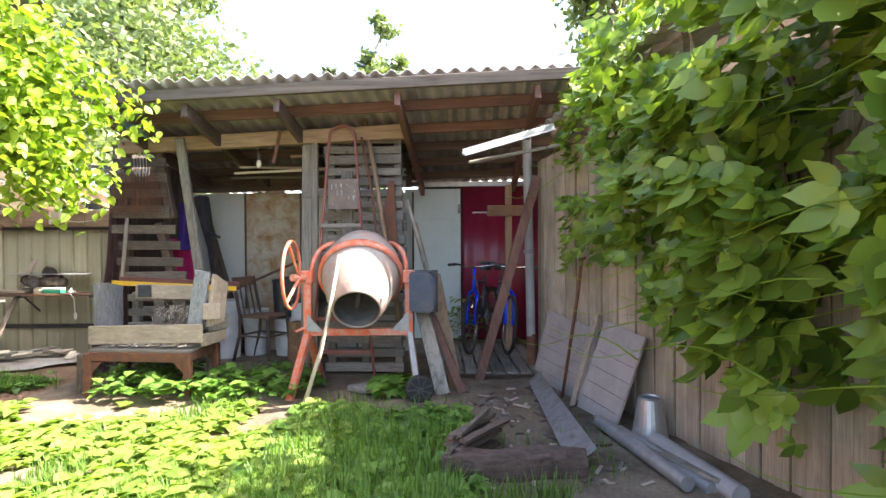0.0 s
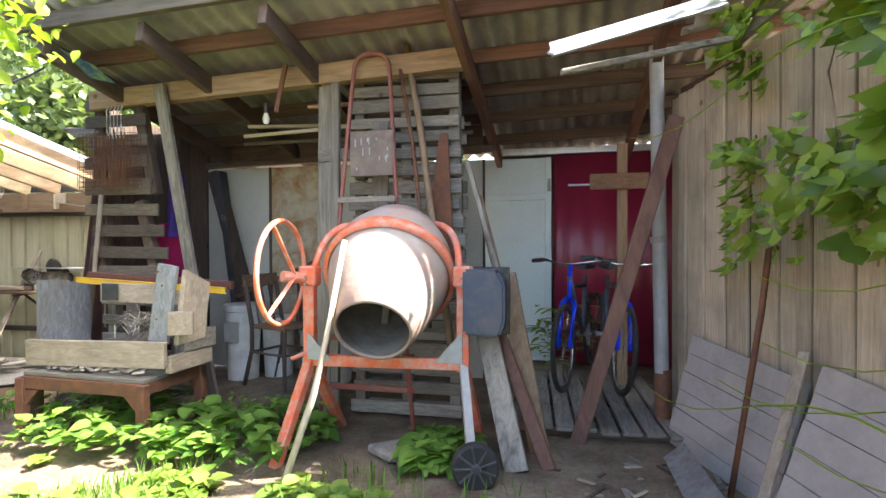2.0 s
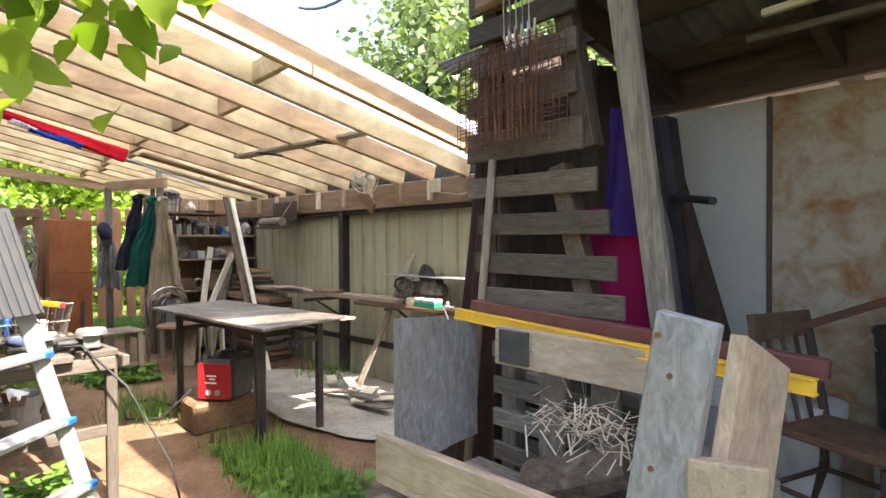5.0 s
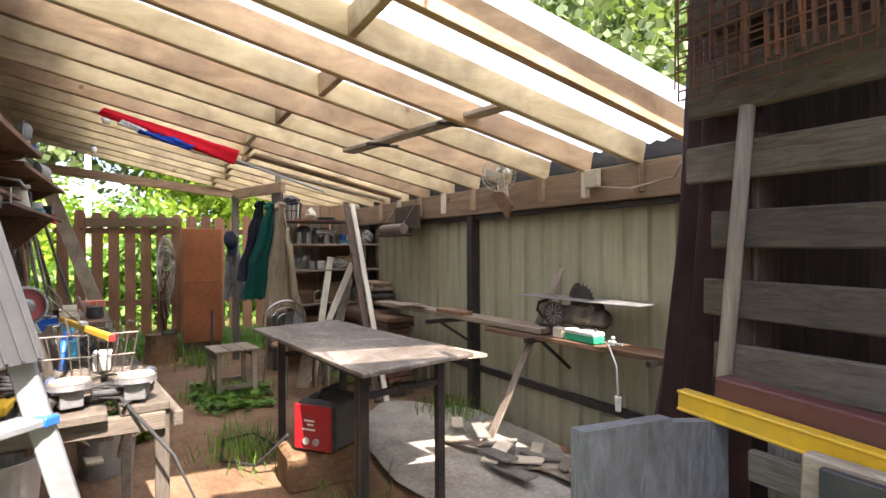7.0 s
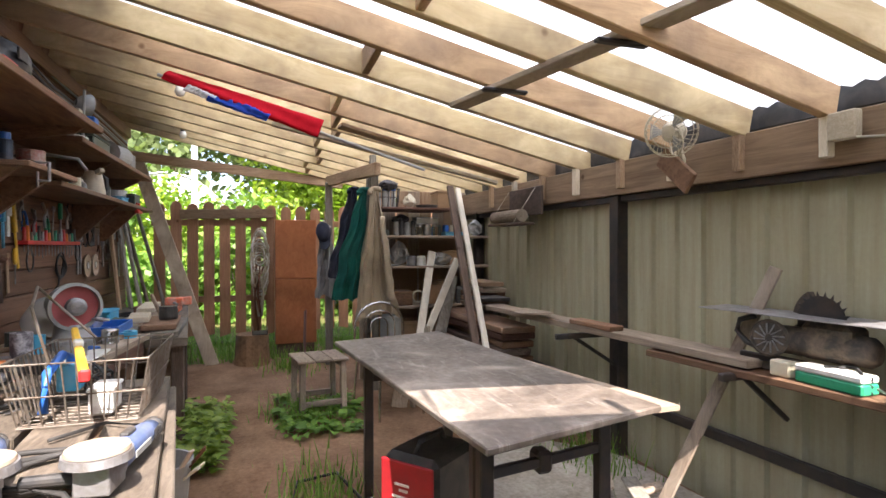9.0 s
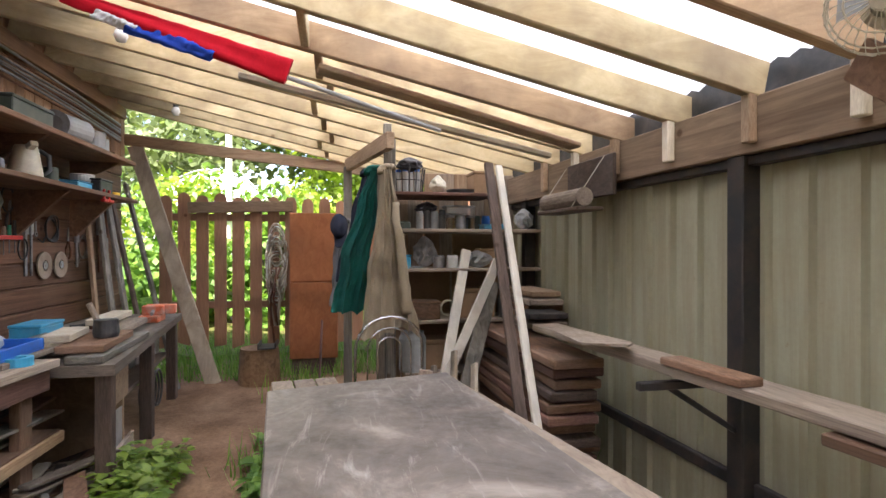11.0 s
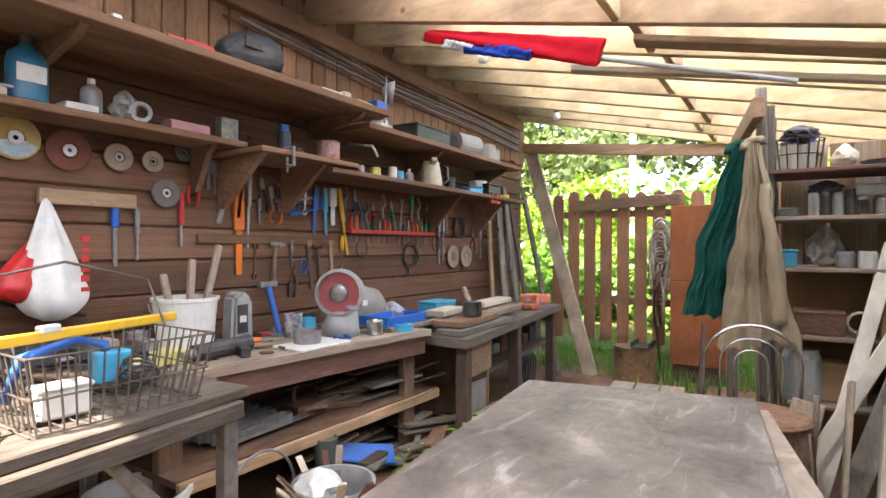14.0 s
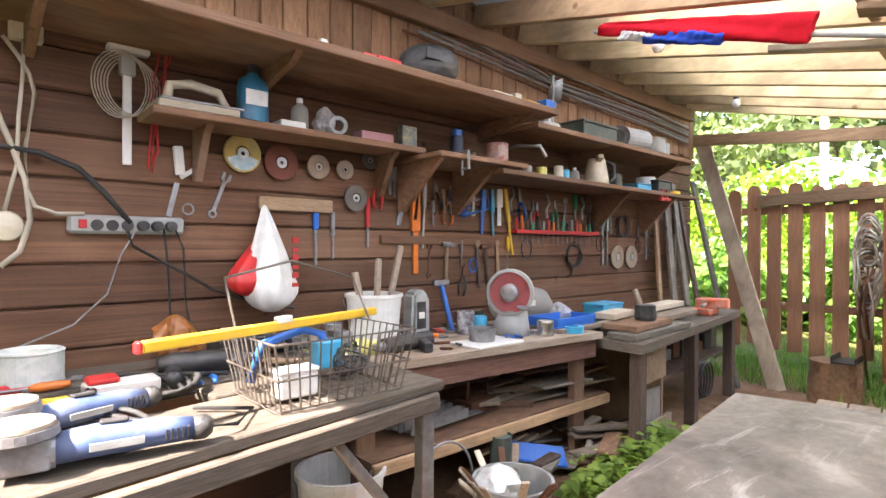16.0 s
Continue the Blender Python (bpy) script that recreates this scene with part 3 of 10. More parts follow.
tagged(part("back_wall_header", plate([(-3.2, 6.535, 1.955), (-0.5, 6.535, 1.955), (-0.5, 6.535, 2.22), (-3.2, 6.535, 2.115)], 0.02, (0, 1, 0)), W_DARK), "dark board closing the wall below the shed roof", "wall", kind="structure")
tagged(part("wall_shed_rear", box(-0.5, 1.8, 7.3, 7.4, 0, 2.05), W_DARK), "dark boards behind the doors", "wall", kind="structure")
# pale blue door and maroon sheet
d = tagged(thing("door_1", (-0.3, 7.2, 0.05), "pale blue painted door with a mid rail, closed", "door"), kind="structure")
part("door_leaf", box(-0.66, 0.04, 7.2, 7.24, 0.08, 2.0), WHITE_D, d)
part("door_rail", box(-0.66, 0.0, 7.178, 7.2, 1.60, 1.65), WHITE_D, d)
part("door_stile", box(0.0, 0.055, 7.17, 7.2, 0.08, 2.0), WHITE_D, d)
part("door_hinge", box(0.02, 0.05, 7.155, 7.17, 1.68, 1.8), STEEL, d)
tagged(part("wall_maroon", wavy_sheet((0.08, 7.2, 0.08), (1.3, 7.2, 0.08), (0.08, 7.2, 2.02), (1.3, 7.2, 2.02), 6, 0.006, 0.004), RED_D), "maroon profiled steel sheet wall", "wall", kind="structure")
tagged(part("door_header", beam((-0.5, 7.14, 2.05), (1.3, 7.14, 2.05), 0.05, 0.06), GALV), "grey metal strip above the doors", "trim", kind="structure")

# ---- building with creeper along the yard ----
YW0, YW1 = Vector((0.86, 5.75, 0)), Vector((3.06, -0.9, 0))
ydir = (YW1 - YW0).normalized()
ynrm = Vector((ydir.y, -ydir.x, 0))
if ynrm.x > 0:
    ynrm = -ynrm


def yard_wall(s, out=0.0, z=0.0):
    p = YW0 + ydir * s + ynrm * out
    return Vector((p.x, p.y, z))


s, k = 0.0, 0
while s < 6.9:
    w = 0.105 + jit(0.02)
    top = 2.12 + 0.15 * min(s, 2.2) / 2.2
    c = yard_wall(s + w / 2, 0.012 * (k % 2) + jit(0.003))
    tagged(part("wall_yard_board", beam((c.x, c.y, 0.02 + jit(0.015)), (c.x, c.y, top), 0.02, w - 0.004, tuple(ydir)), W_YARD), "upright unpainted plank of the outbuilding wall", "wall board", kind="structure")
    s += w
    k += 1
c0, c1 = yard_wall(0, -0.1, 0), yard_wall(6.9, -0.1, 0)
tagged(part("wall_yard_core", beam((c0.x, c0.y, 1.1), (c1.x, c1.y, 1.1), 0.1, 2.2), W_DARK), "dark wall behind the planks", "wall", kind="structure")


def eave(s, out, dz=0.0):
    return yard_wall(s, out, 2.22 + 0.17 * s + dz) if s < 2.2 else yard_wall(s, out, 2.594 + 0.02 * (s - 2.2) + dz)


tagged(part("roof_yard", wavy_sheet(eave(0.55, 0.26), eave(2.2, 0.26), eave(0.55, -2.6, 0.75), eave(2.2, -2.6, 0.75), 12, 0.024, 0.008), SLATE), "grey corrugated sheet roof of the outbuilding", "roof", kind="structure")
tagged(part("roof_yard_near", wavy_sheet(eave(2.2, 0.26), eave(6.9, 0.26), eave(2.2, -2.6, 0.75), eave(6.9, -2.6, 0.75), 30, 0.024, 0.008), SLATE), "grey corrugated sheet roof overgrown with creeper", "roof", kind="structure")
tagged(part("eave_board", beam(eave(0.5, 0.08, -0.09), eave(2.2, 0.08, -0.09), 0.03, 0.14), W_GREY), "grey eave board under the outbuilding's roof", "trim", kind="structure")
tagged(part("eave_board_near", beam(eave(2.2, 0.08, -0.09), eave(6.9, 0.08, -0.09), 0.03, 0.14), W_GREY), "grey eave board under the outbuilding's roof", "trim", kind="structure")

# ---- workshop: lean-to with new rafters and translucent roof ----
TWY = 3.1


def metal_y(x):
    return 6.46 + 0.05 * (x + 5.975)


def raf_z(y):
    """Underside of the workshop rafters."""
    return 1.70 + 0.222 * (6.4 - y)


# profiled steel wall
def trapezoid_wall(x0, x1, z0, z1, n):
    bm = bmesh.new()
    prof = []
    for i in range(n):
        u = i / n
        p = 1.0 / n
        prof += [(u, 0), (u + p * 0.68, 0), (u + p * 0.74, -1), (u + p * 0.94, -1)]
    prof.append((1.0, 0))
    cols = []
    for u, dpt in prof:
        x = x0 + (x1 - x0) * u
        y = metal_y(x) + dpt * 0.022
        cols.append((bm.verts.new((x, y, z0)), bm.verts.new((x, y, z1)), bm.verts.new((x, y + 0.004, z1)), bm.verts.new((x, y + 0.004, z0))))
    for a, c in zip(cols, cols[1:]):
        bm.faces.new((a[0], c[0], c[1], a[1]))
        bm.faces.new((a[3], a[2], c[2], c[3]))
        bm.faces.new((a[1], c[1], c[2], a[2]))
    bm.normal_update()
    return bm


tagged(part("wall_metal", trapezoid_wall(-3.95, -8.3, 0.0, 1.72, 26), TIN), "olive-green profiled steel sheet wall, dusty and stained", "wall", kind="structure")
for x in (-4.05, -5.975, -7.9):
    tagged(part("wall_post", box(x - 0.04, x + 0.04, metal_y(x) - 0.09, metal_y(x) - 0.016, 0, 1.52), BLACK_M), "black square steel post of the workshop wall", "post", kind="structure")
tagged(part("wall_rail", beam((-3.98, metal_y(-3.98) - 0.03, 0.34), (-8.2, metal_y(-8.2) - 0.03, 0.34), 0.03, 0.05), BLACK_M), "dark steel rail low on the sheet wall", "rail", kind="structure")
tagged(part("wall_plate", beam((-4.0, metal_y(-4.0) - 0.07, 1.615), (-8.9, metal_y(-8.9) - 0.07, 1.615), 0.06, 0.19), W_MID), "thick brown timber beam along the top of the sheet wall", "beam", kind="structure")
tagged(part("wall_plate_strip", beam((-4.0, metal_y(-4.0) - 0.045, 1.50), (-8.3, metal_y(-8.3) - 0.045, 1.50), 0.05, 0.035), BLACK_M), "black steel angle below the beam", "trim", kind="structure")
tagged(part("roof_gutter", beam((-4.0, metal_y(-4.0) - 0.0, 1.79), (-8.6, metal_y(-8.6) - 0.0, 1.79), 0.05, 0.12), BLACKP), "dark strip closing the gap at the rafter ends", "trim", kind="structure")

RAF_X = [-3.98, -4.38, -4.75, -5.12, -5.5, -5.88, -6.3, -6.7, -7.1, -7.5, -7.9, -8.3, -8.7, -9.1, -9.5]
for i, x in enumerate(RAF_X):
    y1 = 6.42 + jit(0.03)
    mat = W_SAWN if i in (0, 2, 4, 7) else W_NEW
    tagged(part("roof_rafter", beam((x + 0.05, 3.13, raf_z(3.13) + 0.06), (x, y1, raf_z(y1) + 0.06), 0.042, 0.125), mat), "new yellow pine rafter of the workshop roof" if mat is W_NEW else "older brown rafter of the workshop roof", "rafter", kind="structure")
for i, x in enumerate(RAF_X[:-1]):
    yy = 4.85 + 0.05 * (i % 3)
    if i % 2 == 0 or i > 5:
        tagged(part("rafter_blocking", beam((x, yy, raf_z(yy) + 0.06), (RAF_X[i + 1], yy, raf_z(yy) + 0.06), 0.035, 0.11), W_SAWN if i % 3 else W_NEW), "short pine block between two rafters", "blocking", kind="structure")
for i, x in enumerate(RAF_X[1:10]):
    tagged(part("rafter_cleat", box(x - 0.02, x + 0.02, metal_y(x) - 0.135, metal_y(x) - 0.10, 1.55, 1.74), W_PALE if i % 2 else W_MID), "short upright cleat fixing a rafter to the beam", "cleat", kind="structure")
p = [(-3.86, 3.1, raf_z(3.1) + 0.145), (-9.75, 3.1, raf_z(3.1) + 0.145), (-3.86, 6.75, raf_z(6.75) + 0.145), (-9.75, 6.75, raf_z(6.75) + 0.145)]
tagged(part("workshop_roof", wavy_sheet(p[0], p[1], p[2], p[3], 70, 0.008, 0.003, 4, 1), POLY), "translucent white plastic roof sheets", "roof", kind="structure")

# tool wall: horizontal planks below, upright boards above
z, k = 0.06, 0
while z < 2.05:
    h = 0.148
    tagged(part("wall_plank", box(-9.6, -2.95, TWY - 0.03, TWY + jit(0.003), z, z + h - 0.004, 0.008), W_WALL), "brown stained horizontal wall plank", "wall plank", kind="structure")
    z += h
    k += 1
x = -2.95
while x > -9.6:
    w = 0.11 + jit(0.012)
    tagged(part("wall_board", box(x - w + 0.004, x, TWY - 0.01, TWY + 0.022 + jit(0.002), 2.0 + jit(0.012), 2.68, 0.005), W_WALL2), "orange-brown upright board of the wall's upper part", "wall board", kind="structure")
    x -= w
tagged(part("wall_house", box(-9.59, -2.97, -0.6, TWY - 0.03, 0, 2.95), W_WALL), "wooden house behind the tool wall", "wall", kind="structure")
tagged(part("ledger", beam((-2.95, TWY + 0.05, raf_z(TWY) - 0.06), (-9.5, TWY + 0.05, raf_z(TWY) - 0.06), 0.05, 0.1), W_WALL2), "timber ledger carrying the rafters at the house wall", "beam", kind="structure")
tagged(part("house_roof", wavy_sheet((-2.6, 3.75, 2.85), (-9.6, 3.75, 2.85), (-2.6, 0, 4.3), (-9.6, 0, 4.3), 40, 0.02, 0.01, 6), SLATE), "sloping grey roof of the house", "roof", kind="structure")

# end fence with pickets
FX = -10.05
k = 0
y = 3.28
while y < 6.6:
    w = 0.115
    top = 1.66 + jit(0.03)
    if not (4.3 < y < 4.42):
        bm = bmesh.new()
        pts = [(FX, y, 0.22 + jit(0.04)), (FX, y + w, 0.22)] + [(FX, y + w / 2 + w / 2 * math.cos(radians(a)), top + w / 2 * math.sin(radians(a))) for a in (0, 45, 90, 135, 180)]
        bm.free()
        tagged(part("fence_picket", plate(pts, 0.02, (1, 0, 0)), W_FENCE), "brown painted round-topped fence picket", "picket", group="pickets of the back fence", kind="structure")
    y += w + 0.055
    k += 1
for zz in (0.62, 1.5):
    tagged(part("fence_rail", beam((FX - 0.03, 3.25, zz), (FX - 0.03, 6.6, zz), 0.035, 0.07), W_FENCE), "brown rail of the back fence", "rail", kind="structure")
tagged(part("gate_rail", beam((FX + 0.045, 3.55, 1.59), (FX + 0.045, 4.55, 1.62), 0.03, 0.11), W_MID), "wide board nailed across the gate top", "rail", kind="structure")
tagged(part("tie_beam", beam((-9.62, 3.12, 2.17), (-9.5, 5.3, 1.93), 0.05, 0.1), W_MID), "brown tie beam over the back gate", "beam", kind="structure")

# Unseen end wall, added so that no sun falls on the maroon sheet.
tagged(part("wall_shed_end", box(1.45, 1.5, 5.8, 7.3, 0, 2.3), W_DARK), "unseen dark boards added to keep sun off the maroon wall", "wall", kind="structure")
bm = bmesh.new()
bm.faces.new([bm.verts.new(v) for v in ((-60, -20, 0.07), (-10.3, -20, 0.07), (-10.3, 40, 0.07), (-60, 40, 0.07))])
tagged(part("lawn", bm, LAWN), "green lawn of the garden beyond the back fence", "lawn", kind="structure")


# ---- the yard and the shed ----
def concrete_mixer():
    t = thing("concrete_mixer", (-0.75, 4.75, 0.05), "worn orange concrete mixer with a cement-caked drum and dark motor box", "concrete mixer")
    hl, hr = Vector((-1.2, 4.76, 1.03)), Vector((-0.35, 4.82, 1.03))
    c = (hl + hr) / 2 + Vector((0.02, 0.02, 0))
    ax = Vector((0.08, -0.83, -0.56)).normalized()
    m = Matrix.Translation(c) @ turn_of((0, 0, 0), ax)
    drum = part("drum", lathe([(0.0, -0.37), (0.17, -0.36), (0.26, -0.32), (0.325, -0.16), (0.335, -0.02), (0.33, 0.02), (0.315, 0.10), (0.255, 0.28), (0.192, 0.44), (0.18, 0.446), (0.176, 0.43)], 40, m), DRUM, t, smooth=True)
    part("drum_inside", lathe([(0.175, 0.432), (0.235, 0.27), (0.30, 0.08), (0.31, -0.1), (0.24, -0.29), (0.0, -0.33)], 32, m), DRUMIN, drum, "dark cement-crusted drum inside", True)
    part("drum_ring", lathe([(0.334, -0.035), (0.358, -0.03), (0.36, 0.03), (0.334, 0.035)], 40, m), ORANGE, drum, "orange band round the drum", True)
    for k in range(3):
        a = radians(40 + 120 * k)
        d = Vector((math.cos(a), math.sin(a), 0))
        p0, p1 = m @ (d * 0.27 + Vector((0, 0, 0.1))), m @ (d * 0.06 + Vector((0, 0, 0.02)))
        part("mixing_blade", beam(p0, p1, 0.04, 0.012), DRUMIN, drum)
    for nm, h, s in (("left", hl, -1), ("right", hr, 1)):
        part("upright", beam((h.x, h.y, 0.52), (h.x, h.y, 1.06), 0.065, 0.05), ORANGE, t)
        part("bearing_block", box(h.x - 0.05, h.x + 0.05, h.y - 0.045, h.y + 0.045, 0.97, 1.08, 0.01), ORANGE, t)
        for dy in (-0.02, 0.02):
            part("bolt", rod((h.x, h.y - 0.045 + dy * 0, 1.0 + dy), (h.x, h.y - 0.06, 1.0 + dy), 0.008, n=8), STEEL, t)
    part("cross_bar", beam((hl.x, hl.y, 0.56), (hr.x, hr.y, 0.56), 0.05, 0.06), ORANGE, t)
    part("gusset", plate([(hl.x, hl.y - 0.03, 0.57), (hl.x + 0.14, hl.y - 0.03, 0.57), (hl.x, hl.y - 0.03, 0.72)], 0.006, (0, -1, 0)), GREY_P, t, "bare grey gusset plate")
    part("gusset", plate([(hr.x, hr.y - 0.03, 0.57), (hr.x - 0.15, hr.y - 0.03, 0.57), (hr.x, hr.y - 0.03, 0.74)], 0.006, (0, -1, 0)), GREY_P, t, "bare grey gusset plate")
    part("leg", beam((hl.x, hl.y, 0.56), (-1.29, 4.52, 0.03), 0.06, 0.045), ORANGE, t)
    part("leg", beam((hl.x, hl.y, 0.56), (-1.2, 5.2, 0.03), 0.06, 0.045), ORANGE, t)
    part("leg", beam((hr.x, hr.y, 0.56), (-0.26, 4.55, 0.16), 0.045, 0.045), GREY_P, t, "leg with peeled paint")
    part("leg", beam((hr.x, hr.y, 0.56), (-0.32, 5.15, 0.1), 0.05, 0.045), ORANGE, t)
    for y, s in ((4.5, -1),):
        w = part("wheel", lathe([(0.0, -0.03), (0.10, -0.03), (0.112, -0.02), (0.112, 0.02), (0.10, 0.03), (0, 0.03)], 28, Matrix.Translation((-0.235, 4.5, 0.155)) @ turn_of((0, 0, 0), (0.25, -1, 0))), RUBBER, t, "black ribbed plastic wheel")
        mm = Matrix.Translation((-0.235, 4.5, 0.155)) @ turn_of((0, 0, 0), (0.25, -1, 0))
        for k in range(9):
            a = 2 * math.pi * k / 9
            part("rib", beam(mm @ Vector((0.02 * math.cos(a), 0.02 * math.sin(a), 0.034)), mm @ Vector((0.1 * math.cos(a), 0.1 * math.sin(a), 0.034)), 0.008, 0.01), DARKGREY, w)
        part("hub", lathe([(0, 0.03), (0.025, 0.03), (0.02, 0.05), (0, 0.05)], 14, mm), DARKGREY, w)
    # yoke round the back of the drum
    for s in (-1, 1):
        p = hl if s < 0 else hr
        pts = [p + Vector((0.02 * -s, 0, 0.02))]
        for k in range(1, 7):
            u = k / 6
            pts.append(p.lerp(c, 0.0) + Vector((-s * (0.03 + 0.16 * u * u), 0.02 + 0.14 * u, 0.06 + 0.22 * math.sin(u * 1.5))))
        part("yoke_arm", tube(pts, 0.02, 10), ORANGE, t, smooth=True)
    hw = Vector((-1.29, 4.62, 1.05))
    ux, uy = Vector((0.054, -0.998, 0)).normalized(), Vector((0, 0, 1))
    wheel = part("hand_wheel", tube([hw + 0.275 * (math.cos(2 * math.pi * k / 36) * ux + math.sin(2 * math.pi * k / 36) * uy) for k in range(36)], 0.014, 8, True), ORANGE, t, smooth=True)
    for a in (-52, 68, 188):
        part("spoke", beam(hw + Vector((0.05, 0.05, -0.02)), hw + 0.27 * (math.cos(radians(a)) * ux + math.sin(radians(a)) * uy), 0.028, 0.008), ORANGE, wheel)
    part("hub", rod(hw + Vector((0.0, 0.0, -0.02)), hl + Vector((0.0, 0, -0.02)), 0.03), ORANGE, wheel)
    mb = part("motor_box", bevel(plate([(-0.34, 4.74, 0.73), (-0.15, 4.74, 0.72), (-0.12, 4.74, 0.80), (-0.12, 4.74, 1.0), (-0.16, 4.74, 1.06), (-0.34, 4.74, 1.07)], 0.3, (0, 1, 0)), 0.015, 2), NAVY, t, "dark slate-blue motor cover")
    part("cover_rim", box(-0.35, -0.11, 4.885, 4.9, 0.715, 1.075, 0.004), BLACKP, mb)
    part("handle", tube([(hl.x - 0.02, hl.y - 0.03, 0.6), (hl.x - 0.09, hl.y - 0.05, 0.57)], 0.012), ORANGE, t)


concrete_mixer()
solo("prop_pole", tube([(-0.84, 4.40, 1.22), (-0.92, 4.36, 0.75), (-0.97, 4.33, 0.5), (-1.09, 4.22, 0.05)], [0.013, 0.015, 0.016, 0.017], 9), W_PALE, "pale stripped wooden pole propped against the mixer drum", "pole", smooth=True)


def pallet(name, x0, x1, z0, z1, y, n, label, mat=W_GREY, lean=0.0):
    t = thing(name, ((x0 + x1) / 2, y, z0), label, "pallet", "pallets stood on edge in the shed")
    for k in range(3):
        xx = x0 + 0.05 + (x1 - x0 - 0.1) * k / 2
        part("stringer", beam((xx, y + 0.05, z0), (xx + lean, y + 0.05, z1), 0.07, 0.07, (0, 1, 0)), mat, t)
    for side in (-0.005, 0.105):
        for k in range(n):
            zz = z0 + 0.05 + (z1 - z0 - 0.1) * k / (n - 1) + jit(0.008)
            o = lean * (zz - z0) / (z1 - z0)
            part("slat", beam((x0 + o + jit(0.015), y + side, zz), (x1 + o + jit(0.02), y + side, zz + jit(0.008)), 0.022, 0.075 + jit(0.01)), mat, t)
    return t


pallet("pallet", -1.22, -0.47, 0.06, 0.84, 5.42, 6, "grey weathered wooden pallet stood on edge at the bottom")
pallet("pallet", -1.22, -0.46, 0.85, 1.62, 5.42, 7, "grey weathered wooden pallet stood on edge in the middle")
pallet("pallet", -1.22, -0.47, 1.63, 2.36, 5.42, 7, "grey weathered wooden pallet stood on edge under the roof")


def slat_rack(name, rows, y, label):
    """A tall open rack of slats on two slanting stringers; rows of (height, left end, right end, slat height)."""
    t = thing(name, (-2.9, y, 0.9), label, "pallet", "pallets stood on edge in the shed")
    z0, z1 = rows[0][0] - 0.06, rows[-1][0] + 0.06
    for xa, xb in ((-3.17, -3.15), (-2.70, -2.84)):
        part("stringer", beam((xa, y + 0.05, z0), (xb, y + 0.05, z1), 0.075, 0.07, (0, 1, 0)), W_DARK, t)
    for z, xa, xb, h in rows:
        part("slat", beam((xa + jit(0.012), y + jit(0.004), z), (xb + jit(0.012), y + jit(0.004), z + jit(0.01)), 0.022, h), W_SIDE, t)


slat_rack("pallet", [(1.00, -3.20, -2.56, 0.085), (1.145, -3.24, -2.58, 0.085), (1.30, -3.22, -2.62, 0.085), (1.455, -3.27, -2.66, 0.085)], 5.33, "tall grey open pallet standing beside the leaning post")
slat_rack("pallet", [(1.62, -3.25, -2.70, 0.12), (1.79, -3.26, -2.72, 0.085), (1.95, -3.24, -2.72, 0.085), (2.09, -3.26, -2.72, 0.085), (2.21, -3.25, -2.74, 0.085)], 5.31, "dark grey open pallet under the front beam")
pallet("pallet", -3.10, -2.35, 0.06, 0.85, 5.30, 6, "grey pallet behind the rusty trestle")
solo("post", beam((-1.40, 5.36, 0.03), (-1.37, 5.37, 2.37), 0.10, 0.05, (0, 1, 0)), W_GREY, "grey weathered shed post with a nailed block", "post")
solo("post", beam((-1.30, 5.31, 0.03), (-1.29, 5.33, 2.28), 0.055, 0.04, (0, 1, 0)), W_GREY, "narrow grey board beside the shed post", "post")
solo("post", beam((-2.44, 5.62, 0.05), (-2.54, 5.21, 2.30), 0.085, 0.035, (0, 1, 0)), W_GREY, "pale grey leaning post at the shed front", "post")
solo("rail_board", beam((-1.42, 5.33, 1.78), (-1.05, 5.37, 1.80), 0.02, 0.08), W_GREY, "short board nailed across the posts", "board")


def arched_trolley():
    t = thing("arched_frame", (-0.95, 5.15, 0.05), "dull red arched pipe frame with a scratched brown plate", "pipe frame")
    x0, x1, y = -1.13, -0.89, 5.24
    pts = [(-1.28, 5.02, 0.05), (-1.22, 5.1, 0.9), (x0, y, 2.28)] + [(x0 + 0.12 - 0.12 * math.cos(radians(a)), y, 2.30 + 0.10 * math.sin(radians(a))) for a in range(20, 161, 20)] + [(x1, y, 2.28), (-0.78, 5.1, 0.9), (-0.67, 5.0, 0.05)]
    part("pipe", tube(pts, 0.014, 8), REDPIPE, t, smooth=True)
    part("plate", box(-1.13, -0.85, 5.175, 5.185, 1.62, 1.9, 0.003), FLATSLATE_D, t, "scratched brown metal plate")
    for zz, a, b in ((1.47, -1.19, -0.82), (0.62, -1.24, -0.73), (0.32, -1.26, -0.70)):
        part("rung", beam((a, 5.12, zz), (b, 5.12, zz), 0.02, 0.035), W_GREY if zz > 1 else REDPIPE, t)
    for k in range(14):
        xx, zz = -1.1 + R.random() * 0.22, 1.65 + R.random() * 0.2
        part("scratch", box(xx, xx + 0.008, 5.171, 5.175, zz, zz + 0.015 + R.random() * 0.035, 0.001), GREY_P, t, "pale paint scratch")


arched_trolley()
solo("leaning_pole", tube([(-0.82, 5.36, 2.48), (-0.7, 5.28, 1.9), (-0.62, 5.2, 1.4), (-0.45, 5.0, 0.6)], 0.022, 9), W_MID, "brown round pole leaning on the pallets", "pole", smooth=True)
solo("leaning_pole", tube([(-0.84, 5.30, 2.3), (-0.74, 5.24, 1.8), (-0.66, 5.18, 1.2), (-0.60, 5.1, 0.7)], 0.012, 8), RUST, "rust-flaked thin pipe leaning on the pallets", "pole", smooth=True)
solo("leaning_board", beam((-1.0, 5.36, 1.15), (-1.0, 5.38, 2.0), 0.11, 0.02, (0, 1, 0)), W_GREY, "upright grey board behind the arched frame", "board")
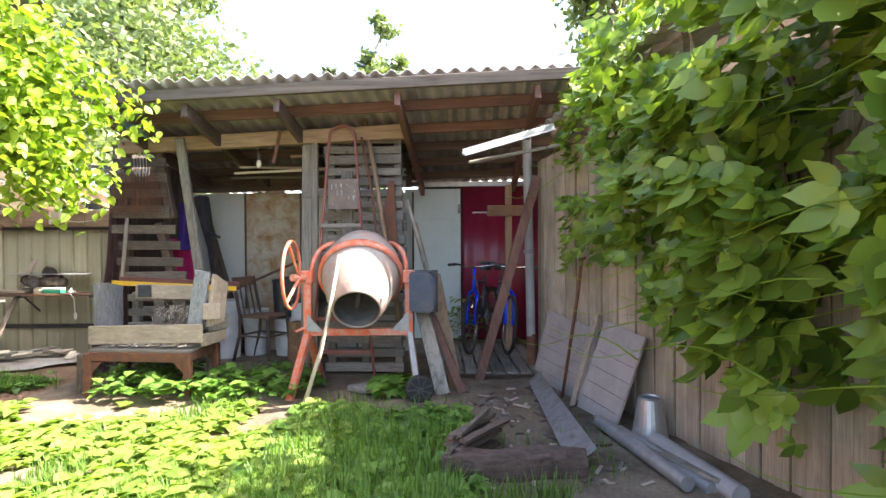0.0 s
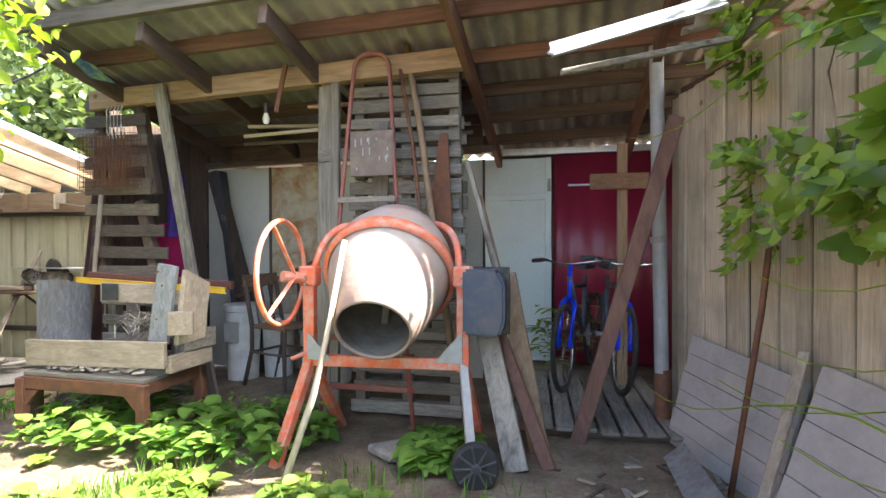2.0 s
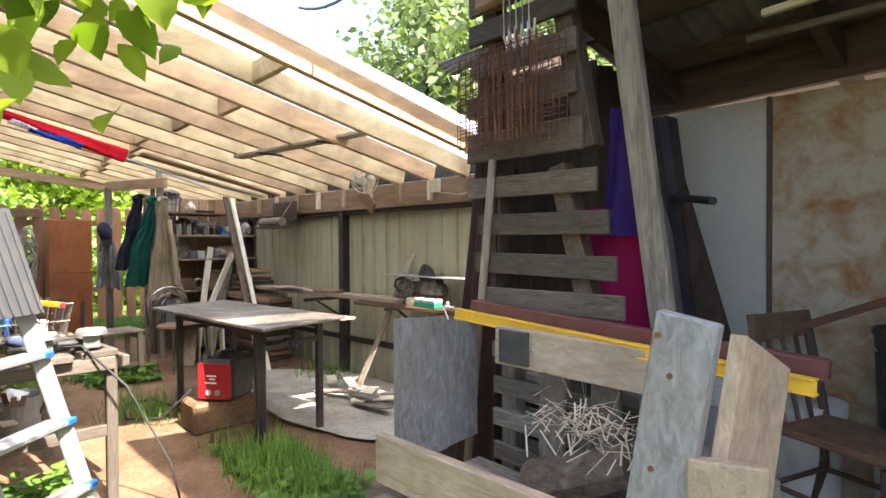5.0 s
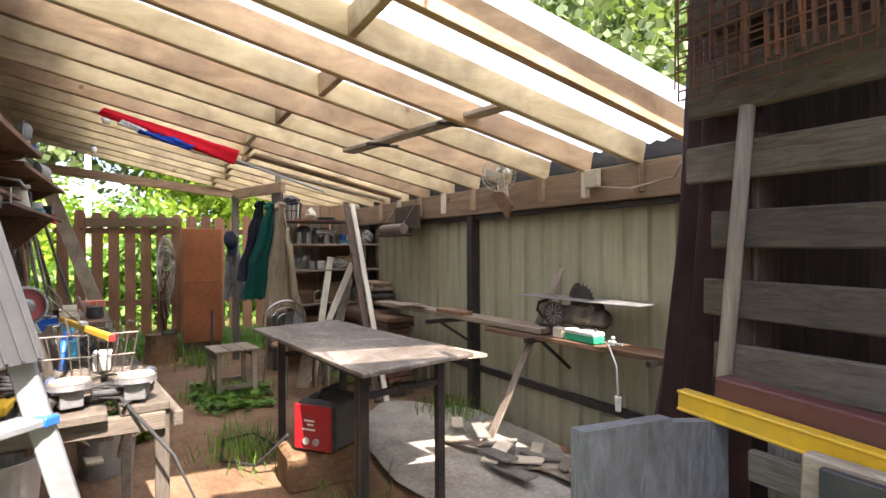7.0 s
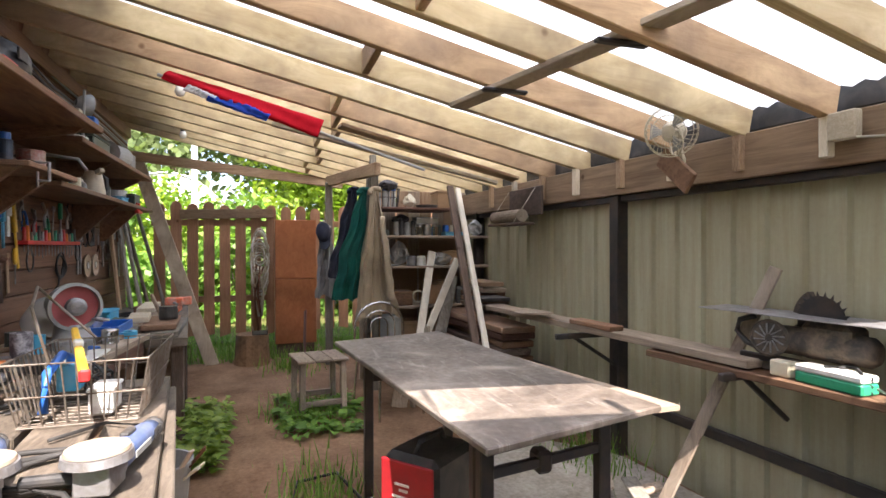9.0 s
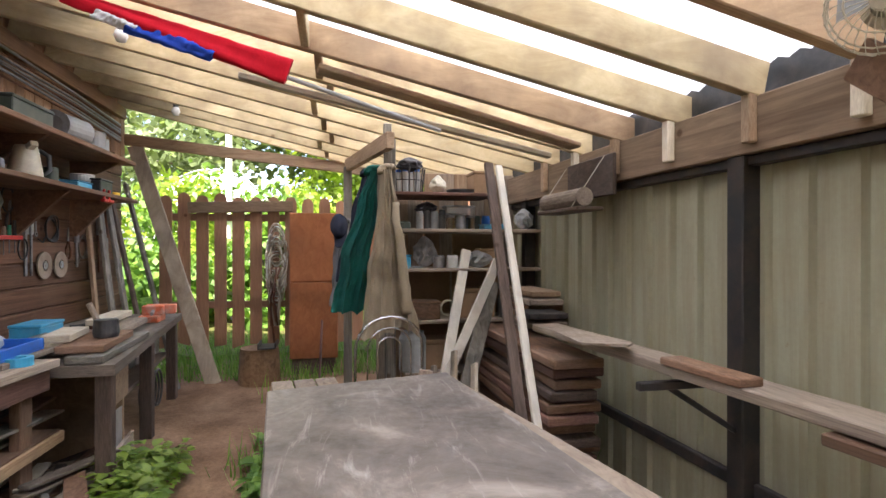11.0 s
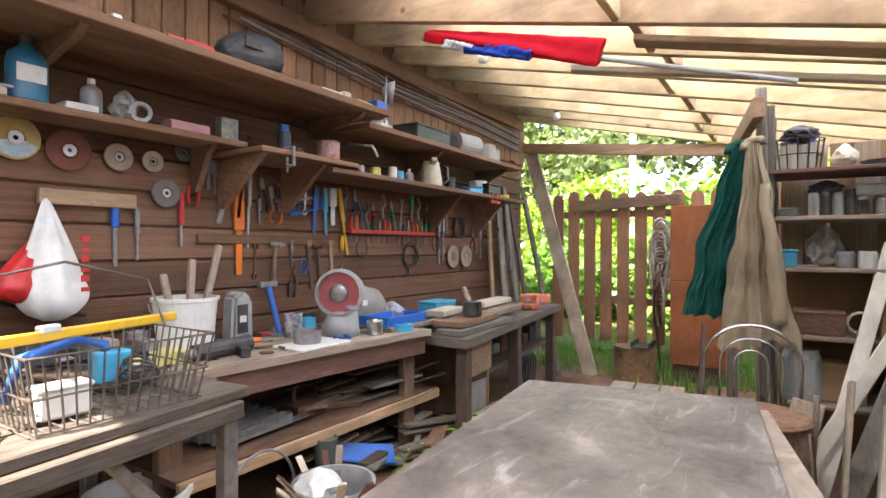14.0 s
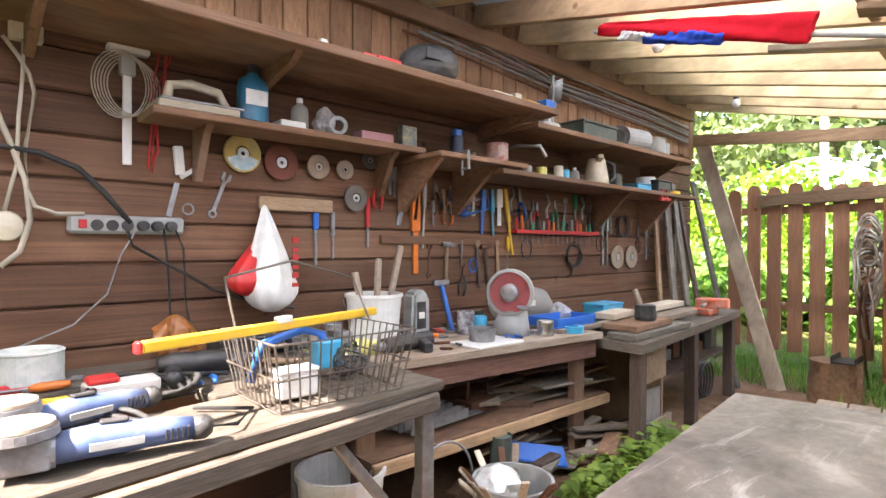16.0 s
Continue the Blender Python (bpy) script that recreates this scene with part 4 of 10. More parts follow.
solo("leaning_board", plate([(-0.70, 5.33, 1.1), (-0.50, 5.33, 1.1), (-0.55, 5.38, 1.9), (-0.60, 5.38, 1.9)], 0.015, (0, -1, 0)), RUST, "dark red-brown pointed board on the pallets", "board")
for a, b, w, mat, lab in (((-0.42, 5.35, 1.72), (0.02, 5.2, 0.2), 0.03, W_GREY, "grey slat leaning beside the doorway"), ((-0.36, 5.4, 1.5), (0.02, 5.25, 0.1), 0.05, W_MID, "brown plank leaning beside the doorway"),
                          ((-0.32, 5.1, 0.95), (-0.06, 4.72, 0.05), 0.12, W_GREY, "wide grey plank leaning behind the mixer"), ((-0.28, 5.15, 0.9), (0.10, 4.78, 0.05), 0.07, W_RED, "dark red-brown beam leaning behind the mixer"), ((-0.16, 5.2, 1.02), (0.04, 5.0, 0.05), 0.11, W_MID, "orange-brown board behind the motor box")):
    solo("leaning_plank", beam(a, b, w, 0.03, (0, 1, 0.2)), mat, lab, "plank")


def trestle_with_box():
    t = thing("rusty_trestle", (-2.6, 4.85, 0.05), "low rusty steel trestle with arched legs", "trestle")
    y0, y1, x0, x1 = 4.62, 5.12, -3.02, -2.17
    for k in range(5):
        yy = y0 + (y1 - y0) * (k + 0.5) / 5
        part("top_board", beam((x0, yy, 0.425), (x1 + jit(0.02), yy, 0.425 - 0.01), 0.09, 0.025), W_GREY, t, "grey rotten top board")
    for yy in (y0, y1):
        part("rail", beam((x0, yy, 0.375), (x1, yy, 0.365), 0.02, 0.075), RUST, t)
    for xx in (x0, x1):
        part("rail", beam((xx, y0, 0.37), (xx, y1, 0.37), 0.02, 0.075), RUST, t)
        for yy in (y0, y1):
            part("leg", beam((xx, yy, 0.03), (xx, yy, 0.40), 0.06, 0.05), RUST, t)
            s = 1 if xx == x0 else -1
            part("leg_brace", plate([(xx, yy - 0.008, 0.33), (xx + s * 0.12, yy - 0.008, 0.33), (xx, yy - 0.008, 0.2)], 0.016, (0, 1, 0)), RUST, t)
    for k in range(26):
        xx, yy = x0 + 0.1 + R.random() * 0.65, y0 + 0.02 + R.random() * 0.1
        a = R.random() * 3
        solo("wood_scrap", beam((xx, yy, 0.45), (xx + 0.07 * math.cos(a), yy + 0.05 * math.sin(a), 0.455 + R.random() * 0.02), 0.02, 0.012), W_GREY if k % 3 else W_PALE, "small grey wood chip lying on the trestle", "wood scrap", "chips on the trestle")
    c = thing("slatted_crate", (-2.6, 4.9, 0.44), "broken crate of grey and bluish boards standing on the trestle", "crate")
    part("front_board", beam((-3.06, 4.69, 0.54), (-2.09, 4.71, 0.555), 0.035, 0.155), W_YARD, c, "yellowish front board")
    part("end_board", beam((-2.10, 4.74, 0.49), (-2.08, 5.1, 0.49), 0.04, 0.10), W_YARD, c)
    part("end_board", beam((-2.09, 4.85, 0.61), (-2.05, 5.1, 0.61), 0.04, 0.12), W_GREY, c)
    part("left_board", plate([(-3.06, 4.75, 0.5), (-3.06, 4.965, 0.5), (-3.07, 4.965, 0.965), (-3.06, 4.75, 0.98)], 0.028, (1, 0, 0)), W_BLUE, c, "bluish weathered upright board")
    part("left_board", plate([(-3.07, 4.972, 0.5), (-3.09, 5.15, 0.5), (-3.09, 5.15, 0.925), (-3.075, 4.972, 0.955)], 0.028, (1, 0, 0)), W_BLUE, c, "bluish weathered upright board")
    part("right_board", beam((-2.175, 4.755, 0.62), (-2.10, 4.755, 1.08), 0.125, 0.035, (0, 1, 0)), W_BLUE, c, "bluish board with nail holes")
    part("right_side", plate([(-2.10, 4.79, 0.60), (-2.05, 4.97, 0.62), (-2.01, 4.97, 0.96), (-2.035, 4.79, 1.05)], 0.03, (1, 0, 0)), W_YARD, c, "brown side board")
    part("right_side", beam((-2.10, 4.74, 0.735), (-1.97, 4.80, 0.735), 0.03, 0.14), W_YARD, c)
    for dx, dz in ((-0.06, 0.1), (0.02, 0.3), (-0.03, 0.38)):
        part("nail", rod((-2.14 + dx * 0.5, 4.736, 0.66 + dz), (-2.14 + dx * 0.5, 4.731, 0.66 + dz), 0.006), RUST, c)
    part("cross_board", beam((-2.88, 5.06, 0.88), (-2.2, 5.12, 0.86), 0.03, 0.13), W_YARD, c)
    part("cross_plate", box(-2.84, -2.72, 5.02, 5.035, 0.83, 0.94, 0.002), DARKGREY, c, "dark metal plate")
    for xx in (-2.72, -2.52, -2.36):
        part("inner_board", beam((xx, 5.15, 0.45), (xx, 5.16, 0.86), 0.1, 0.02, (0, 1, 0)), W_GREY, c)
    hay = bmesh.new()
    for k in range(170):
        p = Vector((-2.5 + R.gauss(0, 0.10), 5.02 + R.gauss(0, 0.04), 0.66 + R.random() * 0.1))
        d = Vector((R.gauss(0, 1), R.gauss(0, 1), R.gauss(-0.3, 0.6))).normalized() * 0.09
        sd = d.cross(Vector((0, 0, 1))).normalized() * 0.0025
        hay.faces.new([hay.verts.new(v) for v in (p - sd, p + sd, p + d + sd, p + d - sd)])
    solo("straw", hay, W_PALE, "clump of dry straw lying in the crate", "straw", kind="stuff")
    solo("log_chunk", rod((-2.66, 5.0, 0.47), (-2.36, 5.03, 0.62), 0.09, 0.07), BARK, "short bark-covered log in the crate", "log")


trestle_with_box()
solo("bench_stump", rod((-3.16, 4.78, 0.0), (-3.15, 4.78, 0.36), 0.075, 0.07, 14), BARK, "grey upright log beside the trestle", "stump", smooth=False)


def spirit_level(a, b, name="spirit_level"):
    t = thing(name, a, "yellow metal rail with worn paint laid across the crate", "metal rail")
    part("web", beam(a, b, 0.012, 0.034), YELLOW, t)
    for dz in (-0.017, 0.017):
        part("flange", beam(Vector(a) + Vector((0, 0.006, dz)), Vector(b) + Vector((0, 0.006, dz)), 0.03, 0.006), YELLOW, t)


spirit_level((-3.14, 5.11, 0.955), (-1.96, 5.09, 0.90))
solo("maroon_rail", beam((-3.08, 5.155, 0.985), (-1.95, 5.16, 0.93), 0.045, 0.05), plain("maroon_steel_paint", (0.13, 0.04, 0.035), 0.6, 0.0, (0.15, 0.09, 0.06), 0.6, 14.0, 0.2), "dark maroon steel profile lying behind the yellow rail", "metal rail")


def vienna_chair():
    t = thing("wooden_chair", (-2.05, 6.0, 0.06), "old dark-stained bentwood chair with a worn plywood seat", "chair")
    b0, b1, f0, f1 = Vector((-2.28, 5.9, 0)), Vector((-2.18, 6.2, 0)), Vector((-1.93, 5.78, 0)), Vector((-1.84, 6.1, 0))
    z = 0.52
    part("seat", bevel(plate([(b0.x, b0.y, z), (f0.x, f0.y, z), (f1.x, f1.y, z), (b1.x, b1.y, z)], 0.03), 0.01, 2), W_SHELF, t)
    for p, d in ((f0, (0.02, -0.03)), (f1, (0.03, 0.03))):
        part("front_leg", rod((p.x, p.y, z), (p.x + d[0], p.y + d[1], 0.06), 0.019, 0.014), W_DARK, t)
    for p in (b0, b1):
        part("back_post", tube([(p.x - 0.07, p.y, 0.06), (p.x, p.y, 0.35), (p.x, p.y, 0.55), (p.x - 0.07, p.y, 0.95)], 0.018, 8), W_DARK, t, smooth=True)
    part("top_rail", beam((b0.x - 0.065, b0.y - 0.02, 0.90), (b1.x - 0.065, b1.y + 0.02, 0.90), 0.025, 0.10), W_SHELF, t)
    for k in range(1, 4):
        p = b0.lerp(b1, k / 4)
        part("spindle", rod((p.x, p.y, 0.54), (p.x - 0.06, p.y, 0.87), 0.009), W_DARK, t)
    for a, b in ((b0, f0), (b1, f1), (f0, f1), (b0, b1)):
        part("stretcher", rod((a.x, a.y, 0.33), (b.x, b.y, 0.33), 0.01), W_DARK, t)


vienna_chair()


def pail(x, y, z, r, h, mat, label, lid=False, cat="bucket"):
    t = thing("bucket", (x, y, z), label, cat)
    m = Matrix.Translation((x, y, z))
    part("body", lathe([(0, 0), (r * 0.84, 0), (r * 0.99, h * 0.93), (r * 1.05, h * 0.94), (r * 1.05, h), (r * 0.97, h), (r * 0.82, 0.01), (0, 0.01)], 28, m), mat, t, smooth=False)
    if lid:
        part("lid", lathe([(0, h), (r * 1.04, h), (r * 1.06, h + 0.015), (0, h + 0.02)], 28, m), mat, t)
    else:
        part("bail", tube([Vector((x, y, z)) + Vector((r * math.cos(radians(a)), -r * 0.3 - 0.02, h * 0.9 + 0.0 - r * 0.7 * math.sin(radians(a)))) for a in range(0, 181, 15)], 0.003, 6), STEEL, t)
    return t


pail(-2.52, 6.15, 0.05, 0.15, 0.62, WHITE_P, "tall white plastic bucket with a printed label standing in the shed", True)
solo("bucket_label", box(-2.60, -2.46, 5.985, 5.992, 0.38, 0.55, 0.001), GREY_P, "faded grey printed label on the bucket", "label")
pail(-2.27, 6.3, 0.05, 0.14, 0.5, WHITE_P, "white plastic bucket half hidden by the chair", True)
pail(-1.88, 6.3, 0.05, 0.17, 0.42, WHITE_P, "dented white plastic bucket beside the chair")
pail(-1.68, 6.2, 0.05, 0.14, 0.6, WHITE_P, "tall white bucket beside the log", True)


def crate(x0, x1, y0, y1, z0, z1, mat, label):
    t = thing("plastic_crate", ((x0 + x1) / 2, (y0 + y1) / 2, z0), label, "crate")
    w = 0.012
    part("bottom", box(x0, x1, y0, y1, z0, z0 + w), mat, t)
    for a in ((x0, x0 + w, y0, y1), (x1 - w, x1, y0, y1), (x0 + w, x1 - w, y0, y0 + w), (x0 + w, x1 - w, y1 - w, y1)):
        part("wall", box(*a, z0 + w, z1), mat, t)
    part("rim", joined(box(x0 - 0.012, x1 + 0.012, y0 - 0.012, y0, z1 - 0.03, z1), box(x0 - 0.012, x1 + 0.012, y1, y1 + 0.012, z1 - 0.03, z1)), mat, t)
    return t


crate(-1.84, -1.46, 6.05, 6.4, 0.66, 0.95, BLACKP, "black plastic crate standing on white buckets")
pail(-1.92, 6.2, 0.49, 0.11, 0.42, BLACKP, "black plastic pail behind the chair")
solo("leaning_bar", beam((-2.55, 6.1, 0.75), (-1.45, 6.35, 1.25), 0.025, 0.03), RUST, "long rusty bar leaning across the shed", "bar")
solo("chopping_log", rod((-1.56, 5.62, 0.02), (-1.55, 5.62, 0.52), 0.115, 0.105, 18), LOG, "upright debarked log with orange rot beside the post", "log")
solo("leaning_beam", beam((-2.98, 6.42, 1.86), (-2.45, 6.40, 0.05), 0.10, 0.10, (0, 1, 0)), W_DARK, "almost black old beam leaning in the shed", "beam")
solo("leaning_beam", beam((-2.9, 6.4, 1.86), (-2.66, 6.4, 0.05), 0.05, 0.12, (0, 1, 0)), TARP, "black wrapped post leaning in the shed", "beam")
solo("stub_pipe", rod((-2.86, 6.36, 1.45), (-2.45, 5.8, 1.38), 0.016), BLACKP, "short black pipe end in the shed", "pipe")


def drape(x0, x1, y, z0, z1, mat, label, n=14, amp=0.03, name="cloth"):
    bm = bmesh.new()
    g = []
    for j in range(9):
        v = j / 8
        row = []
        for i in range(n + 1):
            u = i / n
            row.append(bm.verts.new((x0 + (x1 - x0) * (0.5 + (u - 0.5) * (0.55 + 0.45 * v)), y + amp * math.sin(u * 9 + 2 * v) * (0.4 + v) + 0.01 * noise.noise((u * 5, v * 5, x0)), z1 + (z0 - z1) * v)))
        g.append(row)
    for a, c in zip(g, g[1:]):
        for i in range(n):
            bm.faces.new((a[i], a[i + 1], c[i + 1], c[i])).smooth = True
    ex = bmesh.ops.solidify(bm, geom=bm.faces[:], thickness=0.006)
    return solo(name, bm, mat, label, "cloth")


drape(-2.74, -2.50, 5.47, 1.25, 1.72, PURPLE, "purple cloth hung behind the pallet slats")
drape(-2.92, -2.48, 5.52, 0.80, 1.36, PINK, "crumpled magenta cloth behind the pallet slats")


def wire_grid(x0, x1, y, z0, z1, nx, nz):
    t = thing("wire_mesh", ((x0 + x1) / 2, y, z0), "rusty wire mesh panels hung on the pallet", "wire mesh")
    for k in range(nx + 1):
        xx = x0 + (x1 - x0) * k / nx
        part("wire", tube([(xx + jit(0.006), y + jit(0.008), z0), (xx + jit(0.006), y + jit(0.008), z1)], 0.0022, 5), RUST, t)
    for k in range(nz + 1):
        zz = z0 + (z1 - z0) * k / nz
        part("wire", tube([(x0, y + jit(0.006), zz + jit(0.004)), (x1, y + jit(0.006), zz + jit(0.004))], 0.0022, 5), RUST, t)


wire_grid(-3.23, -2.72, 5.24, 1.59, 1.99, 19, 14)
wire_grid(-3.22, -2.76, 5.21, 1.61, 1.96, 12, 10)
for k in range(5):
    xx = -3.0 + 0.03 * k
    solo("hanging_hook", tube([(xx, 5.28, 2.24), (xx - 0.01, 5.25, 2.15), (xx + 0.01, 5.23, 2.0), (xx + 0.03, 5.23, 1.95), (xx + 0.035, 5.23, 2.03)], 0.005, 6), GALV if k % 2 else W_PALE, "grey metal rod with a hooked end hung from the front beam", "hook rod", "hooks under the front beam")
for k in range(9):
    xx = -3.07 + 0.03 * k
    solo("rusty_rod", tube([(xx, 5.22, 1.97 + jit(0.04)), (xx + 0.02 + jit(0.02), 5.215, 1.62)], 0.005, 6), RUST, "thin rusty rod hung over the wire mesh", "rod", "rods on the mesh")
solo("axe_shaft", tube([(-3.11, 5.295, 1.56), (-3.14, 5.26, 1.0), (-3.19, 5.18, 0.02)], [0.016, 0.017, 0.018], 9), W_YARD, "smooth pale tool handle leaning on the pallet", "tool handle", smooth=True)
solo("kite_cloth", plate([(-2.92, 4.72, 2.44), (-2.75, 4.9, 2.34), (-2.74, 5.05, 2.27), (-2.88, 4.98, 2.3)], 0.004), plain("striped_cloth", (0.05, 0.12, 0.35), 0.8, 0, (0.35, 0.5, 0.1), 0.9, 18.0), "striped blue and green cloth tucked under the roof", "cloth")
for k, (a, b, mat) in enumerate((((-2.2, 5.75, 2.10), (-0.5, 5.95, 2.08), W_YARD), ((-2.3, 5.85, 2.05), (-0.6, 5.8, 2.10), W_PALE), ((-2.4, 6.0, 2.02), (-0.5, 6.05, 2.04), W_GREY), ((-1.6, 5.55, 2.17), (-0.6, 5.6, 2.19), W_MID))):
    solo("stored_pole", beam(a, b, 0.03, 0.025), mat, "thin lath stored on the beams under the shed roof", "lath", "laths under the shed roof")
solo("hung_bar", beam((-1.64, 5.18, 2.05), (-1.58, 5.2, 2.36), 0.022, 0.03), RUST, "rusty red bracket hung from the front beam", "bracket")
lb = thing("lamp", (-1.9, 5.5, 2.1), "bare glass bulb hung under the shed roof", "lamp")
part("socket", rod((-1.9, 5.5, 2.2), (-1.9, 5.5, 2.13), 0.018), BLACKP, lb)
part("bulb", lathe([(0, -0.04), (0.02, -0.03), (0.028, 0), (0.018, 0.03), (0.012, 0.045)], 14, Matrix.Translation((-1.9, 5.5, 2.09))), BULBW, lb, "clear bulb, unlit", True)

# doorway corner
solo("brace_plank", beam((0.78, 5.22, 1.9), (0.24, 5.2, 0.03), 0.085, 0.035, (0, 1, 0)), W_RED, "red-brown plank propped against the outbuilding", "plank")
solo("cross_post", beam((0.60, 6.3, 0.05), (0.60, 6.3, 1.95), 0.075, 0.04, (0, 1, 0)), W_MID, "brown upright board in the doorway", "post")
solo("short_board", beam((0.36, 6.24, 1.66), (0.78, 6.24, 1.66), 0.03, 0.12), W_SHELF, "short brown board nailed across the upright", "board")
solo("bolt_bar", rod((0.2, 6.25, 1.64), (0.4, 6.25, 1.64), 0.01), GALV, "thin metal bar sticking out of the board", "bar")
dp = thing("downpipe", (0.76, 5.55, 0.05), "grey downpipe with a rusty brown foot", "downpipe")
part("pipe", rod((0.76, 5.55, 0.4), (0.72, 5.52, 2.4), 0.042, n=18), GREYPVC, dp, smooth=False)
part("foot", rod((0.77, 5.56, 0.03), (0.765, 5.555, 0.42), 0.048, n=18), RUST, dp, "rusty brown pipe foot")
part("clip", rod((0.74, 5.535, 1.2), (0.735, 5.535, 1.24), 0.05, n=18), STEEL, dp)
gt = thing("roof_gutter_piece", (0.4, 4.3, 2.0), "loose white metal gutter sticking out over the yard", "gutter")
a, b = Vector((0.12, 4.18, 1.945)), Vector((0.80, 4.40, 2.17))
part("trough", beam(a, b, 0.07, 0.012, (0.0, -0.5, 1)), ALU, gt)
part("lip", beam(a + Vector((0, -0.035, 0.015)), b + Vector((0, -0.035, 0.015)), 0.006, 0.035), ALU, gt)
part("lip", beam(a + Vector((0, 0.035, 0.015)), b + Vector((0, 0.035, 0.015)), 0.006, 0.035), ALU, gt)
solo("eave_lath", beam((0.16, 4.28, 1.90), (0.86, 4.5, 2.06), 0.03, 0.025), W_GREY, "grey lath under the loose gutter", "lath")


def bicycle(m, label):
    XF[0] = m
    t = thing("bicycle", (0, 0, 0), label, "bicycle")
    for y in (0.0, 1.02):
        w = part("wheel", tube([(0, y + 0.3 * math.cos(2 * math.pi * k / 32), 0.32 + 0.3 * math.sin(2 * math.pi * k / 32)) for k in range(32)], 0.019, 8, True), RUBBER, t, smooth=True)
        part("rim", tube([(0, y + 0.275 * math.cos(2 * math.pi * k / 32), 0.32 + 0.275 * math.sin(2 * math.pi * k / 32)) for k in range(32)], 0.008, 6, True), CHROME, w)
        for k in range(12):
            a = 2 * math.pi * k / 12
            part("spoke", tube([(0, y, 0.32), (0, y + 0.27 * math.cos(a), 0.32 + 0.27 * math.sin(a))], 0.0015, 4), CHROME, w)
    fr = part("bicycle_frame", joined(tube([(0, 0.17, 0.82), (0, 0.6, 0.33)], 0.02), tube([(0, 0.17, 0.76), (0, 0.72, 0.72)], 0.017), tube([(0, 0.74, 0.80), (0, 0.6, 0.33)], 0.017), tube([(0.03, 0.6, 0.33), (0.05, 1.02, 0.32)], 0.011), tube([(-0.03, 0.6, 0.33), (-0.05, 1.02, 0.32)], 0.011), tube([(0, 0.72, 0.7), (0, 1.02, 0.32)], 0.01)), NAVY, t, "dark painted frame", True)
    part("fork", joined(tube([(0.045, 0.0, 0.32), (0.045, 0.12, 0.62), (0.02, 0.16, 0.66)], 0.022), tube([(-0.045, 0.0, 0.32), (-0.045, 0.12, 0.62), (-0.02, 0.16, 0.66)], 0.022), tube([(0, 0.16, 0.64), (0, 0.2, 0.92)], 0.018)), BIKEBLUE, t, "bright blue fork", True)
    hb = part("handlebar", tube([(-0.3, 0.28, 0.94), (-0.2, 0.22, 0.95), (-0.08, 0.18, 0.92), (0.08, 0.18, 0.92), (0.2, 0.22, 0.95), (0.3, 0.28, 0.94)], 0.012, 8), CHROME, t, smooth=True)
    for s in (-1, 1):
        part("grip", rod((s * 0.22, 0.235, 0.948), (s * 0.32, 0.29, 0.938), 0.017), BLACKP, hb)
    part("saddle", bevel(plate([(-0.03, 0.58, 0.86), (0.03, 0.58, 0.86), (0.08, 0.82, 0.86), (-0.08, 0.82, 0.86)], 0.05), 0.015, 2), BLACKP, t)
    part("crank", joined(rod((-0.08, 0.6, 0.33), (0.08, 0.6, 0.33), 0.02), lathe([(0, 0), (0.09, 0), (0.09, 0.005), (0, 0.005)], 20, Matrix.Translation((0.05, 0.6, 0.33)) @ turn_of((0, 0, 0), (1, 0, 0)))), STEEL, t)
    XF[0] = Matrix()


bicycle(pose(0.17, 6.0, 0.12, 0, 0, -14), "blue bicycle with a chrome handlebar parked in the doorway")
bicycle(pose(0.55, 6.0, 0.12, 0, 6, 8), "second blue bicycle leaning against the outbuilding")
fp = thing("floor_pallet", (0.3, 5.6, 0.05), "grey planked walkway laid in the doorway", "walkway")
for k in range(8):
    xx = -0.12 + k * 0.125
    part("plank", beam((xx + 0.05, 5.22 + jit(0.04), 0.11), (xx - 0.03, 6.6, 0.11), 0.105, 0.022), W_GREY, fp)
for yy in (5.35, 5.95, 6.5):
    part("bearer", beam((-0.18, yy, 0.07), (0.85, yy, 0.07), 0.08, 0.05), W_DARK, fp)

# things along the outbuilding wall


def leaning_panel(s0, s1, h, label, out=0.34):
    t = thing("roofing_sheet", yard_wall((s0 + s1) / 2, out, 0.05), label, "wall panel", "panels leaning on the outbuilding")
    n = max(3, int(h / 0.095))
    for k in range(n):
        v0, v1 = k / n, (k + 0.97) / n
        o0, o1 = out + (0.05 - out) * v0, out + (0.05 - out) * v1
        p = [yard_wall(s0, o0, 0.04 + h * v0), yard_wall(s1, o0, 0.02 + h * v0 * 0.95), yard_wall(s1, o1, 0.02 + h * v1 * 0.95), yard_wall(s0, o1, 0.04 + h * v1)]
        nrm = (p[1] - p[0]).cross(p[3] - p[0]).normalized()
        part("rib", plate(p, 0.014 + 0.004 * (k % 2), -nrm if nrm.dot(ynrm) < 0 else nrm), FLATSLATE, t)


leaning_panel(0.35, 1.22, 0.62, "grey-brown ribbed panel leaning on the outbuilding wall", 0.22)
leaning_panel(1.30, 1.80, 0.66, "grey-brown ribbed panel with a ragged edge", 0.30)
solo("panel_lath", beam(yard_wall(1.28, 0.34, 0.05), yard_wall(1.22, 0.08, 0.74), 0.05, 0.02), W_YARD, "pale lath between two leaning panels", "lath")
solo("rusty_bar", tube([yard_wall(1.05, 0.30, 0.05), yard_wall(1.06, 0.16, 0.9), yard_wall(1.05, 0.12, 1.17), yard_wall(1.1, 0.12, 1.18)], 0.014, 8), RUST, "rusty iron bar leaning on the outbuilding wall", "bar", smooth=True)
cn = Matrix.Translation((1.32, 3.8, 0.05))
